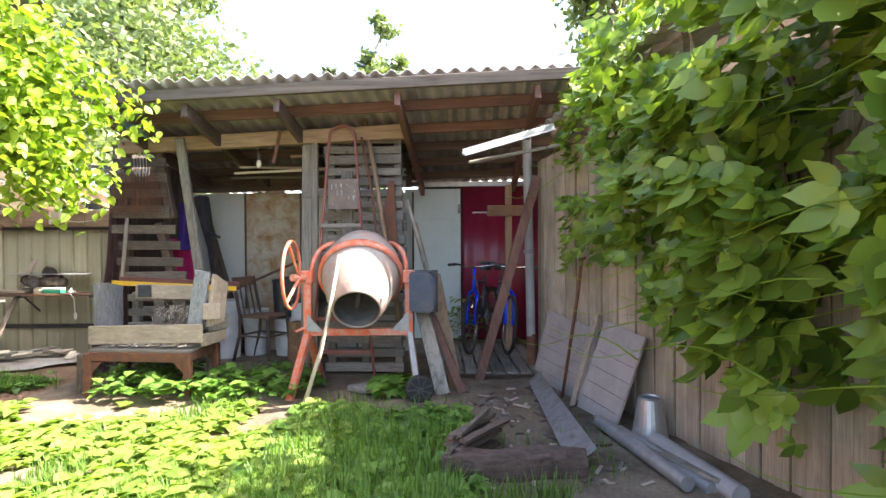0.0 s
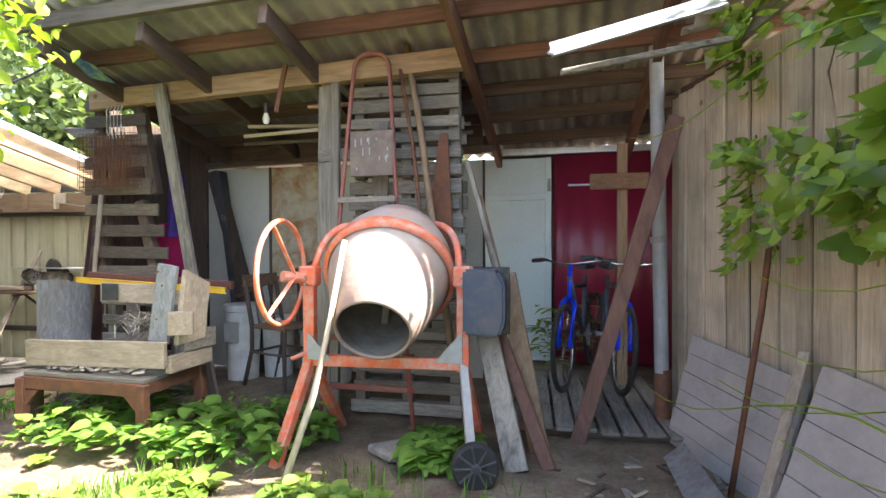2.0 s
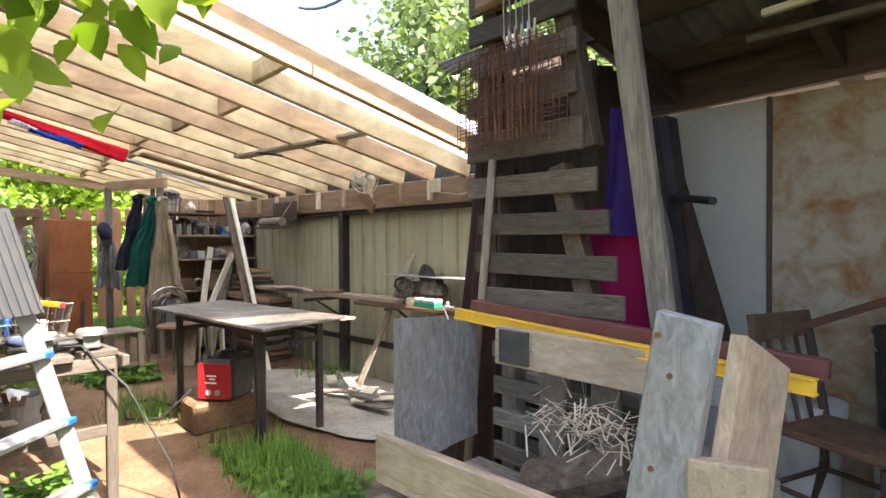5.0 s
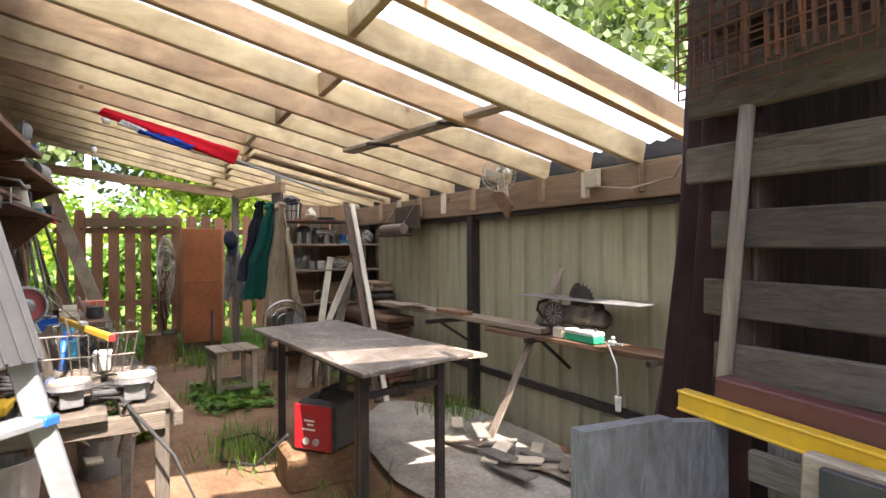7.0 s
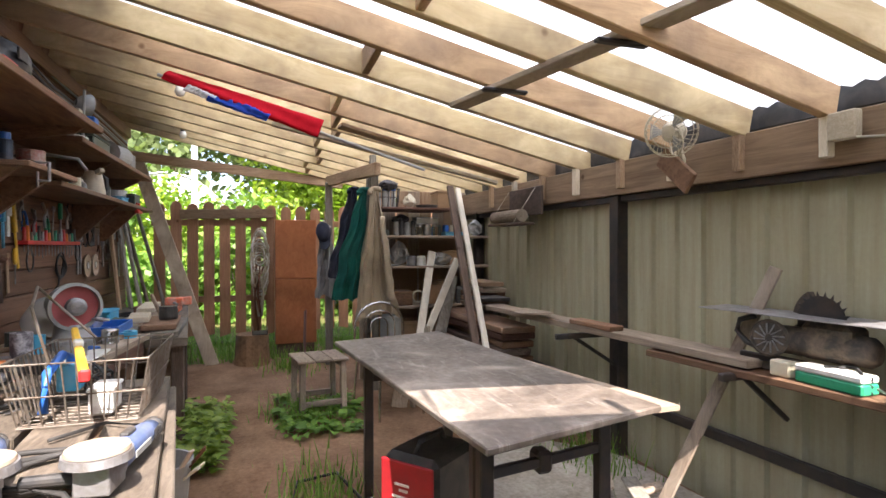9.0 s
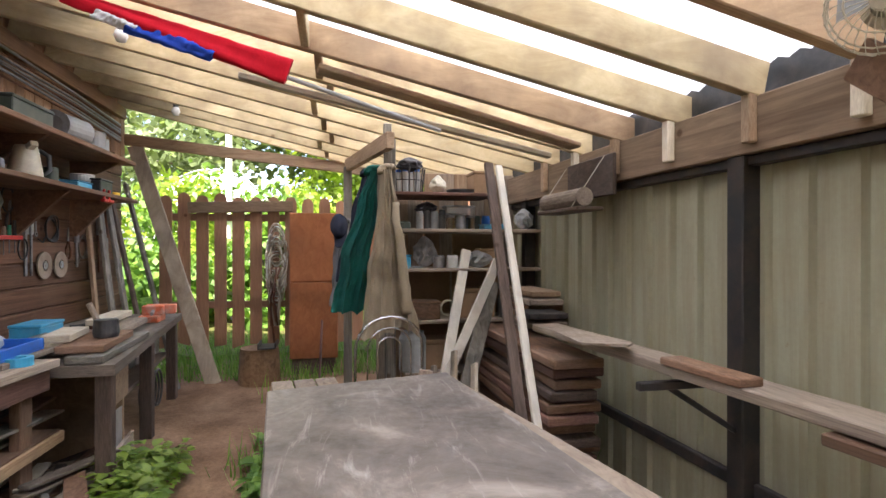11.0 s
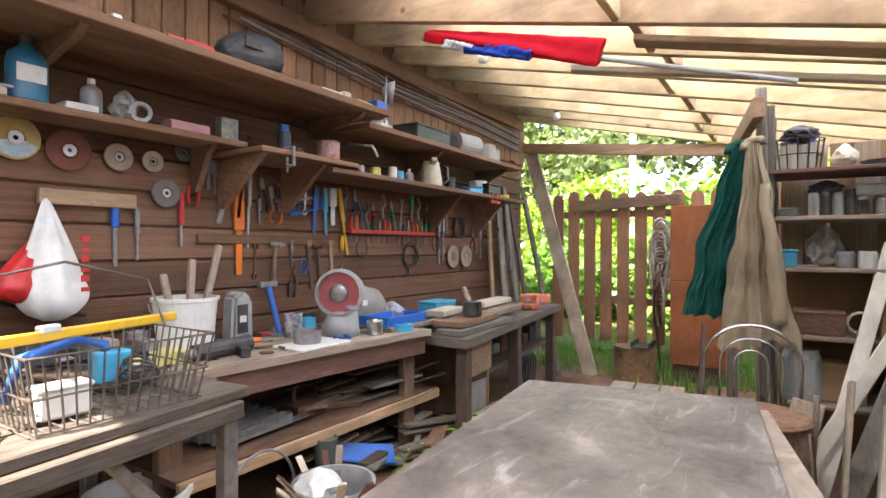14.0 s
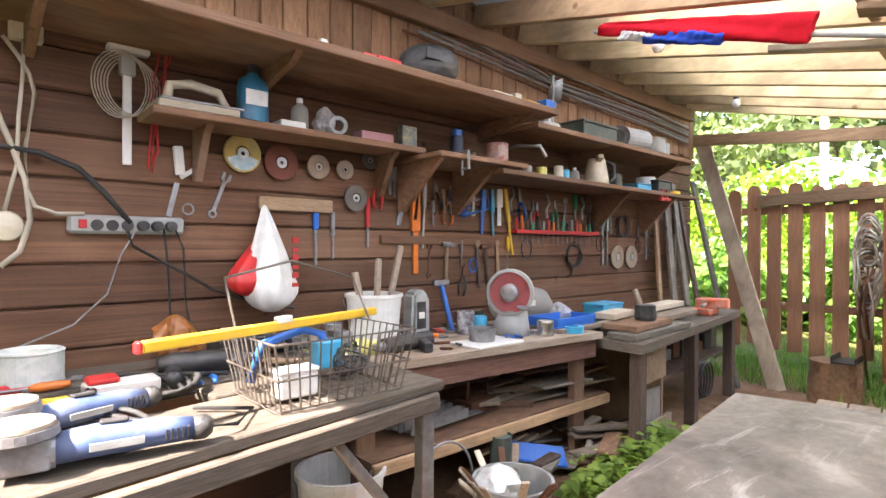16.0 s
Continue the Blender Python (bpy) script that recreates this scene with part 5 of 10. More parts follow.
solo("metal_cone", lathe([(0.115, 0), (0.075, 0.25), (0.06, 0.26), (0.055, 0.25), (0.105, 0.0)], 24, cn), GALV, "truncated galvanised metal cone standing on the ground", "metal cone", smooth=False)
for a, b, r, mat, lab in (((1.03, 3.95, 0.10), (1.24, 3.0, 0.10), 0.04, GALV, "long grey metal pipe lying on the soil"), ((1.30, 3.62, 0.09), (1.45, 2.9, 0.09), 0.05, GREYPVC, "grey plastic pipe lying by the wall"), ((1.14, 3.85, 0.07), (1.36, 3.0, 0.07), 0.035, GALV, "dull metal gutter pipe lying by the wall")):
    solo("ground_pipe", tube([a, b], r, 18), mat, lab, "pipe", "pipes on the ground")
solo("ground_board", beam((1.12, 3.8, 0.07), (1.42, 3.0, 0.12), 0.10, 0.02), W_GREY, "grey board lying on the pipes", "board")


def planter():
    bm = bmesh.new()
    rows = []
    for i in range(27):
        u = i / 26
        c = Vector((0.02 + 0.76 * u, 3.12 + 0.08 * u, 0.115))
        ring_ = []
        for k in range(14):
            a = 2 * math.pi * k / 14
            r = 1 + 0.22 * noise.noise((u * 6, math.cos(a) * 1.6, math.sin(a) * 1.6)) + 0.12 * noise.noise((u * 22, math.cos(a) * 4, math.sin(a) * 4))
            r *= 0.82 + 0.18 * min(1, 6 * u, 6 * (1 - u)) + (0.10 * noise.noise((k, 3, 1)) if i in (0, 26) else 0)
            px, pz = math.copysign(abs(math.cos(a)) ** 0.6, math.cos(a)), math.copysign(abs(math.sin(a)) ** 0.6, math.sin(a))
            ring_.append(bm.verts.new((c.x + (0.03 * noise.noise((k * 1.3, 7, i)) if i in (0, 26) else 0), c.y + 0.062 * px * r, c.z + 0.088 * pz * r)))
        rows.append(ring_)
    for a, c in zip(rows, rows[1:]):
        for k in range(14):
            bm.faces.new((a[k], a[(k + 1) % 14], c[(k + 1) % 14], c[k]))
    bm.faces.new(rows[0][::-1])
    bm.faces.new(rows[-1])
    solo("old_timber", bm, W_DARK, "blackened rotten timber lying on the ground", "timber", "timbers round the bed")
    solo("bent_gutter", plate([(0.70, 3.2, 0.10), (0.84, 3.22, 0.2), (0.76, 4.9, 0.2), (0.66, 4.9, 0.12)], 0.012, (0.6, 0, -1)), STEEL, "bent grey metal gutter lying on the soil", "gutter")
    for k in range(17):
        a = Vector((0.02 + R.random() * 0.12, 3.08 + R.random() * 0.12, 0.10 + 0.011 * k))
        b = Vector((0.24 + R.random() * 0.12, 3.6 + R.random() * 0.25, 0.09 + 0.010 * k))
        if k % 3 == 0:
            b = a + Vector((0.25, 0.3, 0.02))
        solo("rotten_plank", beam(a, b, 0.025 + R.random() * 0.03, 0.018, (0.2 + jit(0.6), 0.1, 1), 0.004, jit(0.02)), W_DARK if k % 2 else W_SIDE, "rotten split plank on a heap in the yard", "plank", "heap of rotten planks")
    solo("flat_stone", bevel(plate([(-0.88, 4.78, 0.06), (-0.72, 4.66, 0.06), (-0.58, 4.72, 0.06), (-0.56, 4.86, 0.06), (-0.72, 4.9, 0.06)], 0.05), 0.012), STONE, "flat grey stone under the mixer", "stone")
    for k in range(150):
        x, y = R.uniform(0.15, 1.15), R.uniform(3.0, 5.1)
        a = R.random() * 3.14
        z = ground_height(x, y) + 0.006
        ln = R.uniform(0.03, 0.12)
        solo("bark_chip", beam((x, y, z), (x + ln * math.cos(a), y + ln * math.sin(a), z + jit(0.006)), 0.02, 0.008), (W_GREY, W_YARD, W_DARK)[k % 3], "small dry wood chip lying on the soil", "wood chip", "chips in the yard")


planter()
# cable between the roofs
solo("overhead_cable", tube(sag((-3.15, 4.9, 2.36), (-4.15, 5.0, 2.42), 0.1), 0.007, 6), BLACKP, "black cable slung between the two roofs", "cable")
for k in range(4):
    solo("roof_lath", beam((-3.15, 5.3 + 0.03 * k, 2.0 + 0.02 * k), (-3.5 - 0.03 * k, 5.45, 2.03 + 0.02 * k), 0.03, 0.02), W_GREY, "grey lath end sticking out beside the shed", "lath", "lath ends beside the shed")
for k in range(4):
    solo("power_line", tube(sag((-16, 16 + k * 0.6, 12.5 + 0.7 * k), (6, 24 + k * 0.4, 5.5 + 0.7 * k), 0.6, 14), 0.02, 5), GREY_P, "pale power line across the sky", "power line", "power lines")


# maroon sheet and dark boards closing the end of the shed
bm = bmesh.new()
grid = []
for j in range(13):
    v = j / 12
    row = []
    for i in range(29):
        u = i / 28
        fold = 0.022 * math.sin(u * 21 + 0.8 * v) + 0.012 * noise.noise((u * 9, v * 3, 2))
        row.append(bm.verts.new((-3.50 + 0.37 * u + fold * 0.5 - 0.06 * v * (1 - u), 5.64 - 0.33 * u - 0.36 * v * v * (1 - u) + fold, 2.02 - 2.0 * v)))
    grid.append(row)
for a, c in zip(grid, grid[1:]):
    for i in range(28):
        bm.faces.new((a[i], a[i + 1], c[i + 1], c[i])).smooth = True
bmesh.ops.solidify(bm, geom=bm.faces[:], thickness=0.006)
solo("tarpaulin", bm, plain("dark_maroon_sheeting", (0.055, 0.02, 0.024), 0.5, 0, (0.16, 0.09, 0.08), 0.4, 6.0, 0.3), "dark maroon sheeting hung in folds over the shed's end", "tarpaulin")
# Boards are carried up to the roof, standing in for its dark interior.
for k in range(9):
    p = Vector((-3.44, 5.74, 0)).lerp(Vector((-3.14, 6.5, 0)), k / 8)
    tagged(part("wall_shed_end_board", beam((p.x, p.y, 0.02), (p.x + jit(0.01), p.y, shed_z(p.x, p.y) - 0.03), 0.022, 0.112, (0.5, 0.87, 0)), W_DARK), "dark upright board closing the shed's end", "wall board", kind="structure")


# ---- workshop: table, wall side ----
def work_table():
    t = thing("work_table", (-5.2, 5.15, 0.0), "long table with a worn black sheet top on black steel legs", "table")
    part("tabletop", bevel(plate([(-6.0, 4.772, 0.742), (-4.46, 4.93, 0.742), (-4.61, 5.55, 0.742), (-6.14, 5.357, 0.742)], 0.02), 0.004), TABLE, t, "black worn scratched sheet")
    part("plywood_board", plate([(-6.1, 5.05, 0.722), (-4.66, 5.2, 0.722), (-4.66, 5.66, 0.722), (-6.13, 5.385, 0.722)], 0.016), W_BENCH, t, "bare plywood under the sheet")
    legs = ((-4.64, 5.0), (-4.72, 5.42), (-5.78, 4.9), (-5.82, 5.3))
    for x, y in legs:
        part("leg", box(x - 0.02, x + 0.02, y - 0.02, y + 0.02, 0.0, 0.72), BLACK_M, t)
    part("leg", box(-4.72, -4.685, 4.985, 5.02, 0.0, 0.70), BLACK_M, t)
    for a, b in ((0, 1), (2, 3)):
        part("stretcher", beam((*legs[a], 0.62), (*legs[b], 0.62), 0.02, 0.03), BLACK_M, t)
    part("side_rail", beam((*legs[0], 0.705), (*legs[2], 0.705), 0.03, 0.03), BLACK_M, t)
    part("side_rail", beam((*legs[1], 0.705), (*legs[3], 0.705), 0.03, 0.03), BLACK_M, t)
    part("clamp", box(-4.72, -4.66, 5.17, 5.22, 0.585, 0.65, 0.01), BLACK_M, t)


work_table()
solo("wood_block", box(-5.45, -5.18, 4.8, 5.22, 0.01, 0.21, 0.02), LOG, "thick timber block on the earth under the table", "timber block")


def welder():
    XF[0] = pose(-5.26, 5.04, 0.21, 0, 0, 38)
    t = thing("welding_machine", (0, 0, 0), "red and black welding machine standing on a timber block", "welding machine")
    part("casing", box(-0.12, 0.12, -0.14, 0.14, 0.0, 0.27, 0.025), BLACKP, t)
    fp_ = part("front_panel", box(-0.115, 0.115, -0.155, -0.142, 0.02, 0.25, 0.02), WELDRED, t, "red front panel")
    for x in (-0.035, 0.025):
        part("socket", rod((x, -0.154, 0.065), (x, -0.165, 0.065), 0.018, n=14), GREY_P, fp_)
    for z, w in ((0.165, 0.05), (0.145, 0.03), (0.12, 0.06)):
        part("printed_bar", box(-w, w * 0.3, -0.158, -0.155, z, z + 0.01, 0.001), WHITE_P, fp_)
    part("handle", tube([(0, -0.09, 0.265), (0, -0.07, 0.305), (0, 0.07, 0.305), (0, 0.09, 0.265)], 0.012, 8), BLACKP, t, smooth=True)
    XF[0] = Matrix()
    solo("welder_cable", tube([(-5.32, 4.83, 0.28), (-5.5, 4.7, 0.08), (-5.75, 4.55, 0.05), (-6.1, 4.6, 0.05), (-6.15, 4.8, 0.05), (-5.7, 4.9, 0.05), (-5.45, 4.85, 0.06)], 0.008, 7), RUBBER, "black welding cable lying on the earth", "cable", smooth=True)


welder()


def stool(x, y):
    XF[0] = pose(x, y, 0, 0, 0, 8)
    t = thing("stool", (0, 0, 0), "grey weathered wooden stool with an uneven top", "stool")
    for k in range(3):
        part("seat_board", box(-0.18, 0.18, -0.18 + 0.122 * k, -0.065 + 0.122 * k, 0.41, 0.43), W_BENCH, t)
    for sx in (-0.15, 0.15):
        for sy in (-0.15, 0.15):
            part("leg", beam((sx, sy, 0), (sx * 0.95, sy * 0.95, 0.41), 0.04, 0.04), W_BENCH, t)
        part("stretcher", beam((sx, -0.15, 0.12), (sx, 0.15, 0.12), 0.025, 0.04), W_BENCH, t)
    for sy in (-0.15, 0.15):
        part("apron", beam((-0.15, sy, 0.375), (0.15, sy, 0.375), 0.02, 0.05), W_BENCH, t)
    XF[0] = Matrix()


stool(-7.35, 4.82)


def chrome_chair(x, y):
    XF[0] = pose(x, y, 0, 0, 0, 12)
    t = thing("metal_chair", (0, 0, 0), "old chrome tube chair with a fan-shaped bar back", "chair")
    for r in (0.2, 0.13, 0.07):
        part("back_tube", tube([(0, -r, 0.44)] + [(0.0, -r * math.cos(radians(a)), 0.62 + (r * 0.9) * math.sin(radians(a))) for a in range(0, 181, 15)] + [(0, r, 0.44)], 0.009 if r > 0.15 else 0.005, 7), CHROME, t, smooth=True)
    part("seat", lathe([(0, 0.42), (0.19, 0.42), (0.2, 0.435), (0.19, 0.45), (0, 0.455)], 24, Matrix.Translation((0.19, 0, 0))), W_SHELF, t)
    for a, b in ((0.02, -0.18), (0.02, 0.18), (0.36, -0.15), (0.36, 0.15)):
        part("leg", tube([(a, b, 0.43), (a + (0.04 if a > 0.1 else -0.04), b * 1.15, 0.0)], 0.01, 7), CHROME, t)
    XF[0] = Matrix()


chrome_chair(-7.38, 5.28)
wsh = thing("wall_plank_shelf", (-5.5, 6.2, 0.78), "long dusty plank laid along the steel wall on brackets", "shelf")
part("plank", beam((-7.0, 6.07, 0.775), (-4.9, 6.26, 0.775), 0.15, 0.035), W_BENCH, wsh)
part("plank", beam((-5.4, 6.21, 0.735), (-4.1, 6.36, 0.735), 0.18, 0.03), W_SHELF, wsh)
for x in (-5.975, -4.95, -4.15):
    part("bracket", beam((x, metal_y(x) - 0.05, 0.72), (x, 6.0 + 0.12 * (x + 5.9), 0.72), 0.03, 0.03), BLACK_M, wsh)
    part("strut", beam((x, metal_y(x) - 0.05, 0.52), (x, 6.12 + 0.12 * (x + 5.9), 0.71), 0.02, 0.02), BLACK_M, wsh)
solo("loose_board", beam((-5.98, 6.12, 0.806), (-5.64, 6.15, 0.806), 0.09, 0.026), W_SHELF, "short dusty board on the wall plank", "board")
solo("loose_board", plate([(-6.62, 5.97, 0.80), (-6.33, 5.95, 0.802), (-6.10, 6.03, 0.83), (-6.22, 6.12, 0.815), (-6.6, 6.12, 0.80)], 0.010), W_BENCH, "thin warped plywood piece on the wall plank", "board")


SAWCASE = plain("dusty_saw_casing", (0.045, 0.038, 0.033), 0.75, 0.0, (0.20, 0.15, 0.10), 0.8, 16.0, 0.3)


def bench_saw():
    t = thing("circular_saw", (-4.72, 6.36, 0.76), "dark circular saw mounted upside down under a thin steel plate", "circular saw")
    part("plate", beam((-5.14, 6.27, 0.972), (-4.32, 6.42, 0.965), 0.20, 0.005), STEEL, t)
    pts = []
    for k in range(22):
        for da, r in ((0, 0.108), (0.05, 0.090), (0.22, 0.092)):
            a = 2 * math.pi * k / 22 + da
            pts.append((-4.73 + r * math.cos(a), 6.35, 0.955 + r * math.sin(a)))
    part("blade", plate(pts, 0.003, (0, 1, 0)), BLACK_M, t)
    part("guard", plate([(-4.73 + r * math.cos(radians(a)), 6.362, 0.955 + r * math.sin(radians(a))) for r, a in [(0.118, b_) for b_ in range(120, 171, 10)] + [(0.07, b_) for b_ in range(170, 119, -10)]], 0.03, (0, 1, 0)), SAWCASE, t)
    part("motor", tube([(-4.93, 6.30, 0.875), (-4.90, 6.31, 0.875), (-4.66, 6.345, 0.875), (-4.56, 6.36, 0.87), (-4.54, 6.365, 0.87)], [0.036, 0.052, 0.055, 0.052, 0.036], 22), SAWCASE, t, smooth=True)
    m = Matrix.Translation((-4.86, 6.262, 0.88)) @ turn_of((0, 0, 0), (0.25, -0.97, 0.1))
    vent = part("grille", lathe([(0, 0), (0.068, 0), (0.07, 0.012), (0.062, 0.016), (0.058, 0.008), (0, 0.008)], 26, m), SAWCASE, t)
    for k in range(12):
        a = 2 * math.pi * k / 12
        part("vent_slat", beam(m @ Vector((0.014 * math.cos(a), 0.014 * math.sin(a), 0.012)), m @ Vector((0.056 * math.cos(a + 0.35), 0.056 * math.sin(a + 0.35), 0.012)), 0.006, 0.005), STEEL, vent)
    part("gear_case", box(-4.78, -4.60, 6.30, 6.42, 0.82, 0.955, 0.02), SAWCASE, t)
    part("base_foot", box(-4.98, -4.62, 6.27, 6.43, 0.752, 0.785, 0.008), SAWCASE, t)
    part("base_rail", beam((-4.99, 6.26, 0.80), (-4.66, 6.28, 0.80), 0.02, 0.025), BLACK_M, t)
    part("handle", tube([(-4.93, 6.27, 0.955), (-4.985, 6.25, 0.935), (-5.0, 6.25, 0.89), (-4.96, 6.255, 0.85), (-4.92, 6.27, 0.835)], 0.011, 8), BLACKP, t, smooth=True)
    for k in range(5):
        part("flex", tube([(-4.60 + 0.055 * math.cos(u) + 0.05 * (u > 3), 6.28 + 0.03 * math.sin(2 * u), 0.765 + 0.012 * k + 0.01 * math.sin(u + k)) for u in [2 * math.pi * i / 16 for i in range(16)]], 0.006, 6, True), RUBBER, t, smooth=True)
    solo("plug_adapter", joined(box(-4.455, -4.415, 6.265, 6.295, 0.755, 0.782, 0.006), rod((-4.44, 6.28, 0.778), (-4.42, 6.275, 0.80), 0.009), rod((-4.42, 6.285, 0.766), (-4.375, 6.29, 0.768), 0.008)), WHITE_P, "white plastic plug adapter lying on the wall plank", "plug")


bench_saw()
gb = thing("tool_box", (-4.62, 6.27, 0.75), "small white and green plastic box on the wall plank", "box")
part("base", box(-4.73, -4.5, 6.22, 6.30, 0.752, 0.79, 0.006), GREEN_P, gb)
part("lid", box(-4.73, -4.5, 6.22, 6.30, 0.79, 0.815, 0.006), WHITE_P, gb)
solo("small_box", box(-4.83, -4.75, 6.22, 6.29, 0.752, 0.81, 0.006), CREAM, "small pale box beside the saw", "box")
pc = thing("hanging_lead", (-4.4, 6.24, 0.75), "white cord with a plug hanging from the wall plank", "power cord")
part("cord", tube([(-4.48, 6.26, 0.78), (-4.40, 6.22, 0.77), (-4.33, 6.2, 0.68), (-4.32, 6.2, 0.52)], 0.005, 6), WHITE_P, pc, smooth=True)
part("plug", rod((-4.32, 6.2, 0.53), (-4.32, 6.2, 0.46), 0.018, 0.014), WHITE_P, pc)
solo("thin_plank", beam((-4.95, 6.40, 1.14), (-5.22, 6.02, 0.03), 0.06, 0.012, (0, 1, 0)), W_BENCH, "thin pale plank leaning on the steel wall", "plank")
for k in range(22):
    x, y, a = -4.75 + R.gauss(0, 0.33), 5.95 + R.gauss(0, 0.15), R.random() * 3.14
    ln = R.uniform(0.12, 0.4)
    z = 0.06 + 0.012 * (k % 6)
    solo("offcut", beam((x, y, z), (x + ln * math.cos(a), y + 0.5 * ln * math.sin(a), z + R.uniform(0, 0.05)), R.uniform(0.05, 0.11), 0.016), (W_PALE, W_BENCH, W_GREY)[k % 3], "sawn board offcut on the ground by the wall", "offcut", "offcuts by the wall")


def desk_fan(x, y, z):
    t = thing("fan", (x, y, z), "old cream desk fan with a wire cage fixed to the beam", "fan")
    m = Matrix.Translation((x, y, z)) @ turn_of((0, 0, 0), (0.55, -0.75, -0.15))
    for r, h in ((0.11, 0.0), (0.10, 0.025), (0.07, 0.04), (0.11, -0.03)):
        part("cage_ring", tube([m @ Vector((r * math.cos(2 * math.pi * k / 28), r * math.sin(2 * math.pi * k / 28), h)) for k in range(28)], 0.0025, 5, True), CREAM, t)
    for k in range(30):
        a = 2 * math.pi * k / 30
        part("cage_wire", tube([m @ Vector((u * math.cos(a + 0.4 * (0.11 - u) * 8), u * math.sin(a + 0.4 * (0.11 - u) * 8), v)) for u, v in ((0.11, -0.03), (0.112, 0.0), (0.09, 0.032), (0.06, 0.044), (0.025, 0.047))], 0.0013, 4), CREAM, t)
    part("hub", lathe([(0, 0.05), (0.025, 0.047), (0.027, 0.035), (0, 0.03)], 16, m), CREAM, t)
    part("motor", lathe([(0.03, -0.03), (0.05, -0.05), (0.045, -0.13), (0, -0.14)], 18, m), CREAM, t, smooth=True)
    for k in range(3):
        a = 2 * math.pi * k / 3
        part("blade", plate([m @ Vector((0.02 * math.cos(a), 0.02 * math.sin(a), 0)), m @ Vector((0.09 * math.cos(a - 0.3), 0.09 * math.sin(a - 0.3), 0.01)), m @ Vector((0.095 * math.cos(a + 0.5), 0.095 * math.sin(a + 0.5), -0.015))], 0.002, m.to_3x3() @ Vector((0, 0, 1))), GREY_P, t)
    part("stand", tube([m @ Vector((0, 0, -0.08)), (x, y + 0.07, z - 0.12), (x, y + 0.06, z - 0.2)], 0.012, 7), CREAM, t)
    part("bracket_board", beam((x - 0.10, y + 0.04, z - 0.09), (x + 0.09, y + 0.03, z - 0.24), 0.02, 0.10), W_SHELF, t)
    part("loose_cord", tube([m @ Vector((0.0, -0.03, -0.12))] + [(x + 0.06 + 0.04 * math.cos(k), y - 0.02, z - 0.06 + 0.06 * math.sin(k)) for k in range(9)], 0.004, 5), CREAM, t, smooth=True)


desk_fan(-5.25, 6.14, 1.73)
solo("socket_box", box(-4.72, -4.62, 6.36, 6.40, 1.60, 1.70, 0.005), W_PALE, "small wooden socket block on the beam", "socket")
solo("beam_cable", tube([(-4.62, 6.37, 1.6), (-4.4, 6.38, 1.57), (-4.15, 6.4, 1.6), (-4.08, 6.42, 1.74)], 0.005, 6), ROPE, "pale cable clipped along the beam", "cable", smooth=True)
rs = thing("roll_holder", (-6.8, 6.1, 1.38), "worn wooden roll on a hanging board with strings", "roller")
part("board", beam((-7.15, 6.15, 1.385), (-6.68, 6.17, 1.385), 0.14, 0.018), W_DARK, rs)
part("backboard", beam((-7.12, 6.26, 1.55), (-6.65, 6.28, 1.55), 0.02, 0.2), W_DARK, rs)
part("roll", tube([(-7.1, 6.12, 1.44), (-6.68, 6.14, 1.44)], 0.045, 16), W_BENCH, rs)
for x in (-7.13, -6.7):
    part("string", tube([(x, 6.08, 1.39), (x, 6.25, 1.64)], 0.002, 4), ROPE, rs)
hp = thing("hung_plank", (-5.1, 5.5, 1.95), "grey plank hung on clips below the rafters", "plank")
part("plank", beam((-5.66, 5.29, 1.872), (-4.43, 5.70, 1.942), 0.09, 0.024), W_YARD, hp)
for u in (0.25, 0.68):
    p = Vector((-5.66, 5.29, 1.872)).lerp(Vector((-4.43, 5.70, 1.942)), u)
    part("clip", beam(p + Vector((0.0, -0.1, -0.02)), p + Vector((0, 0.1, -0.02)), 0.03, 0.015), BLACK_M, hp)
solo("stored_lath", beam((-6.75, 4.9, 1.99), (-6.9, 6.2, 1.72), 0.10, 0.025), W_MID, "brown board tucked below the rafters", "board")
solo("stored_lath", beam((-7.15, 4.5, 2.06), (-7.25, 6.2, 1.73), 0.05, 0.03), W_PALE, "pale lath tucked below the rafters", "lath")

# stack of slabs
for k in range(13):
    w = 0.25 + jit(0.02)
    y, z = 6.06 + jit(0.02), 0.03 + 0.053 * k
    solo("slab_board", beam((-7.8 + jit(0.05), y - 0.01 + jit(0.02), z), (-6.62 + jit(0.05), y + 0.01 + jit(0.02), z + jit(0.004)), w, 0.043, (0, 0, 1), 0.006), (W_SHELF, W_DARK, W_SHELF, W_RED)[k % 4], "thick rough-sawn dark slab in the stack by the wall", "slab", "stack of slabs")
for k in range(5):
    solo("slab_board", beam((-7.85, 6.22 + jit(0.02), 0.735 + 0.045 * k), (-7.30 - 0.05 * (k % 3), 6.22 + jit(0.02), 0.735 + 0.045 * k), 0.27 - 0.02 * k, 0.034), (W_BENCH, W_MID, W_SHELF)[k % 3], "short thin board on the slab stack", "board", "stack of slabs")
solo("black_tray", box(-7.35, -7.1, 6.02, 6.25, 0.80, 0.83, 0.005), BLACKP, "flat black tray on the slab stack", "tray")

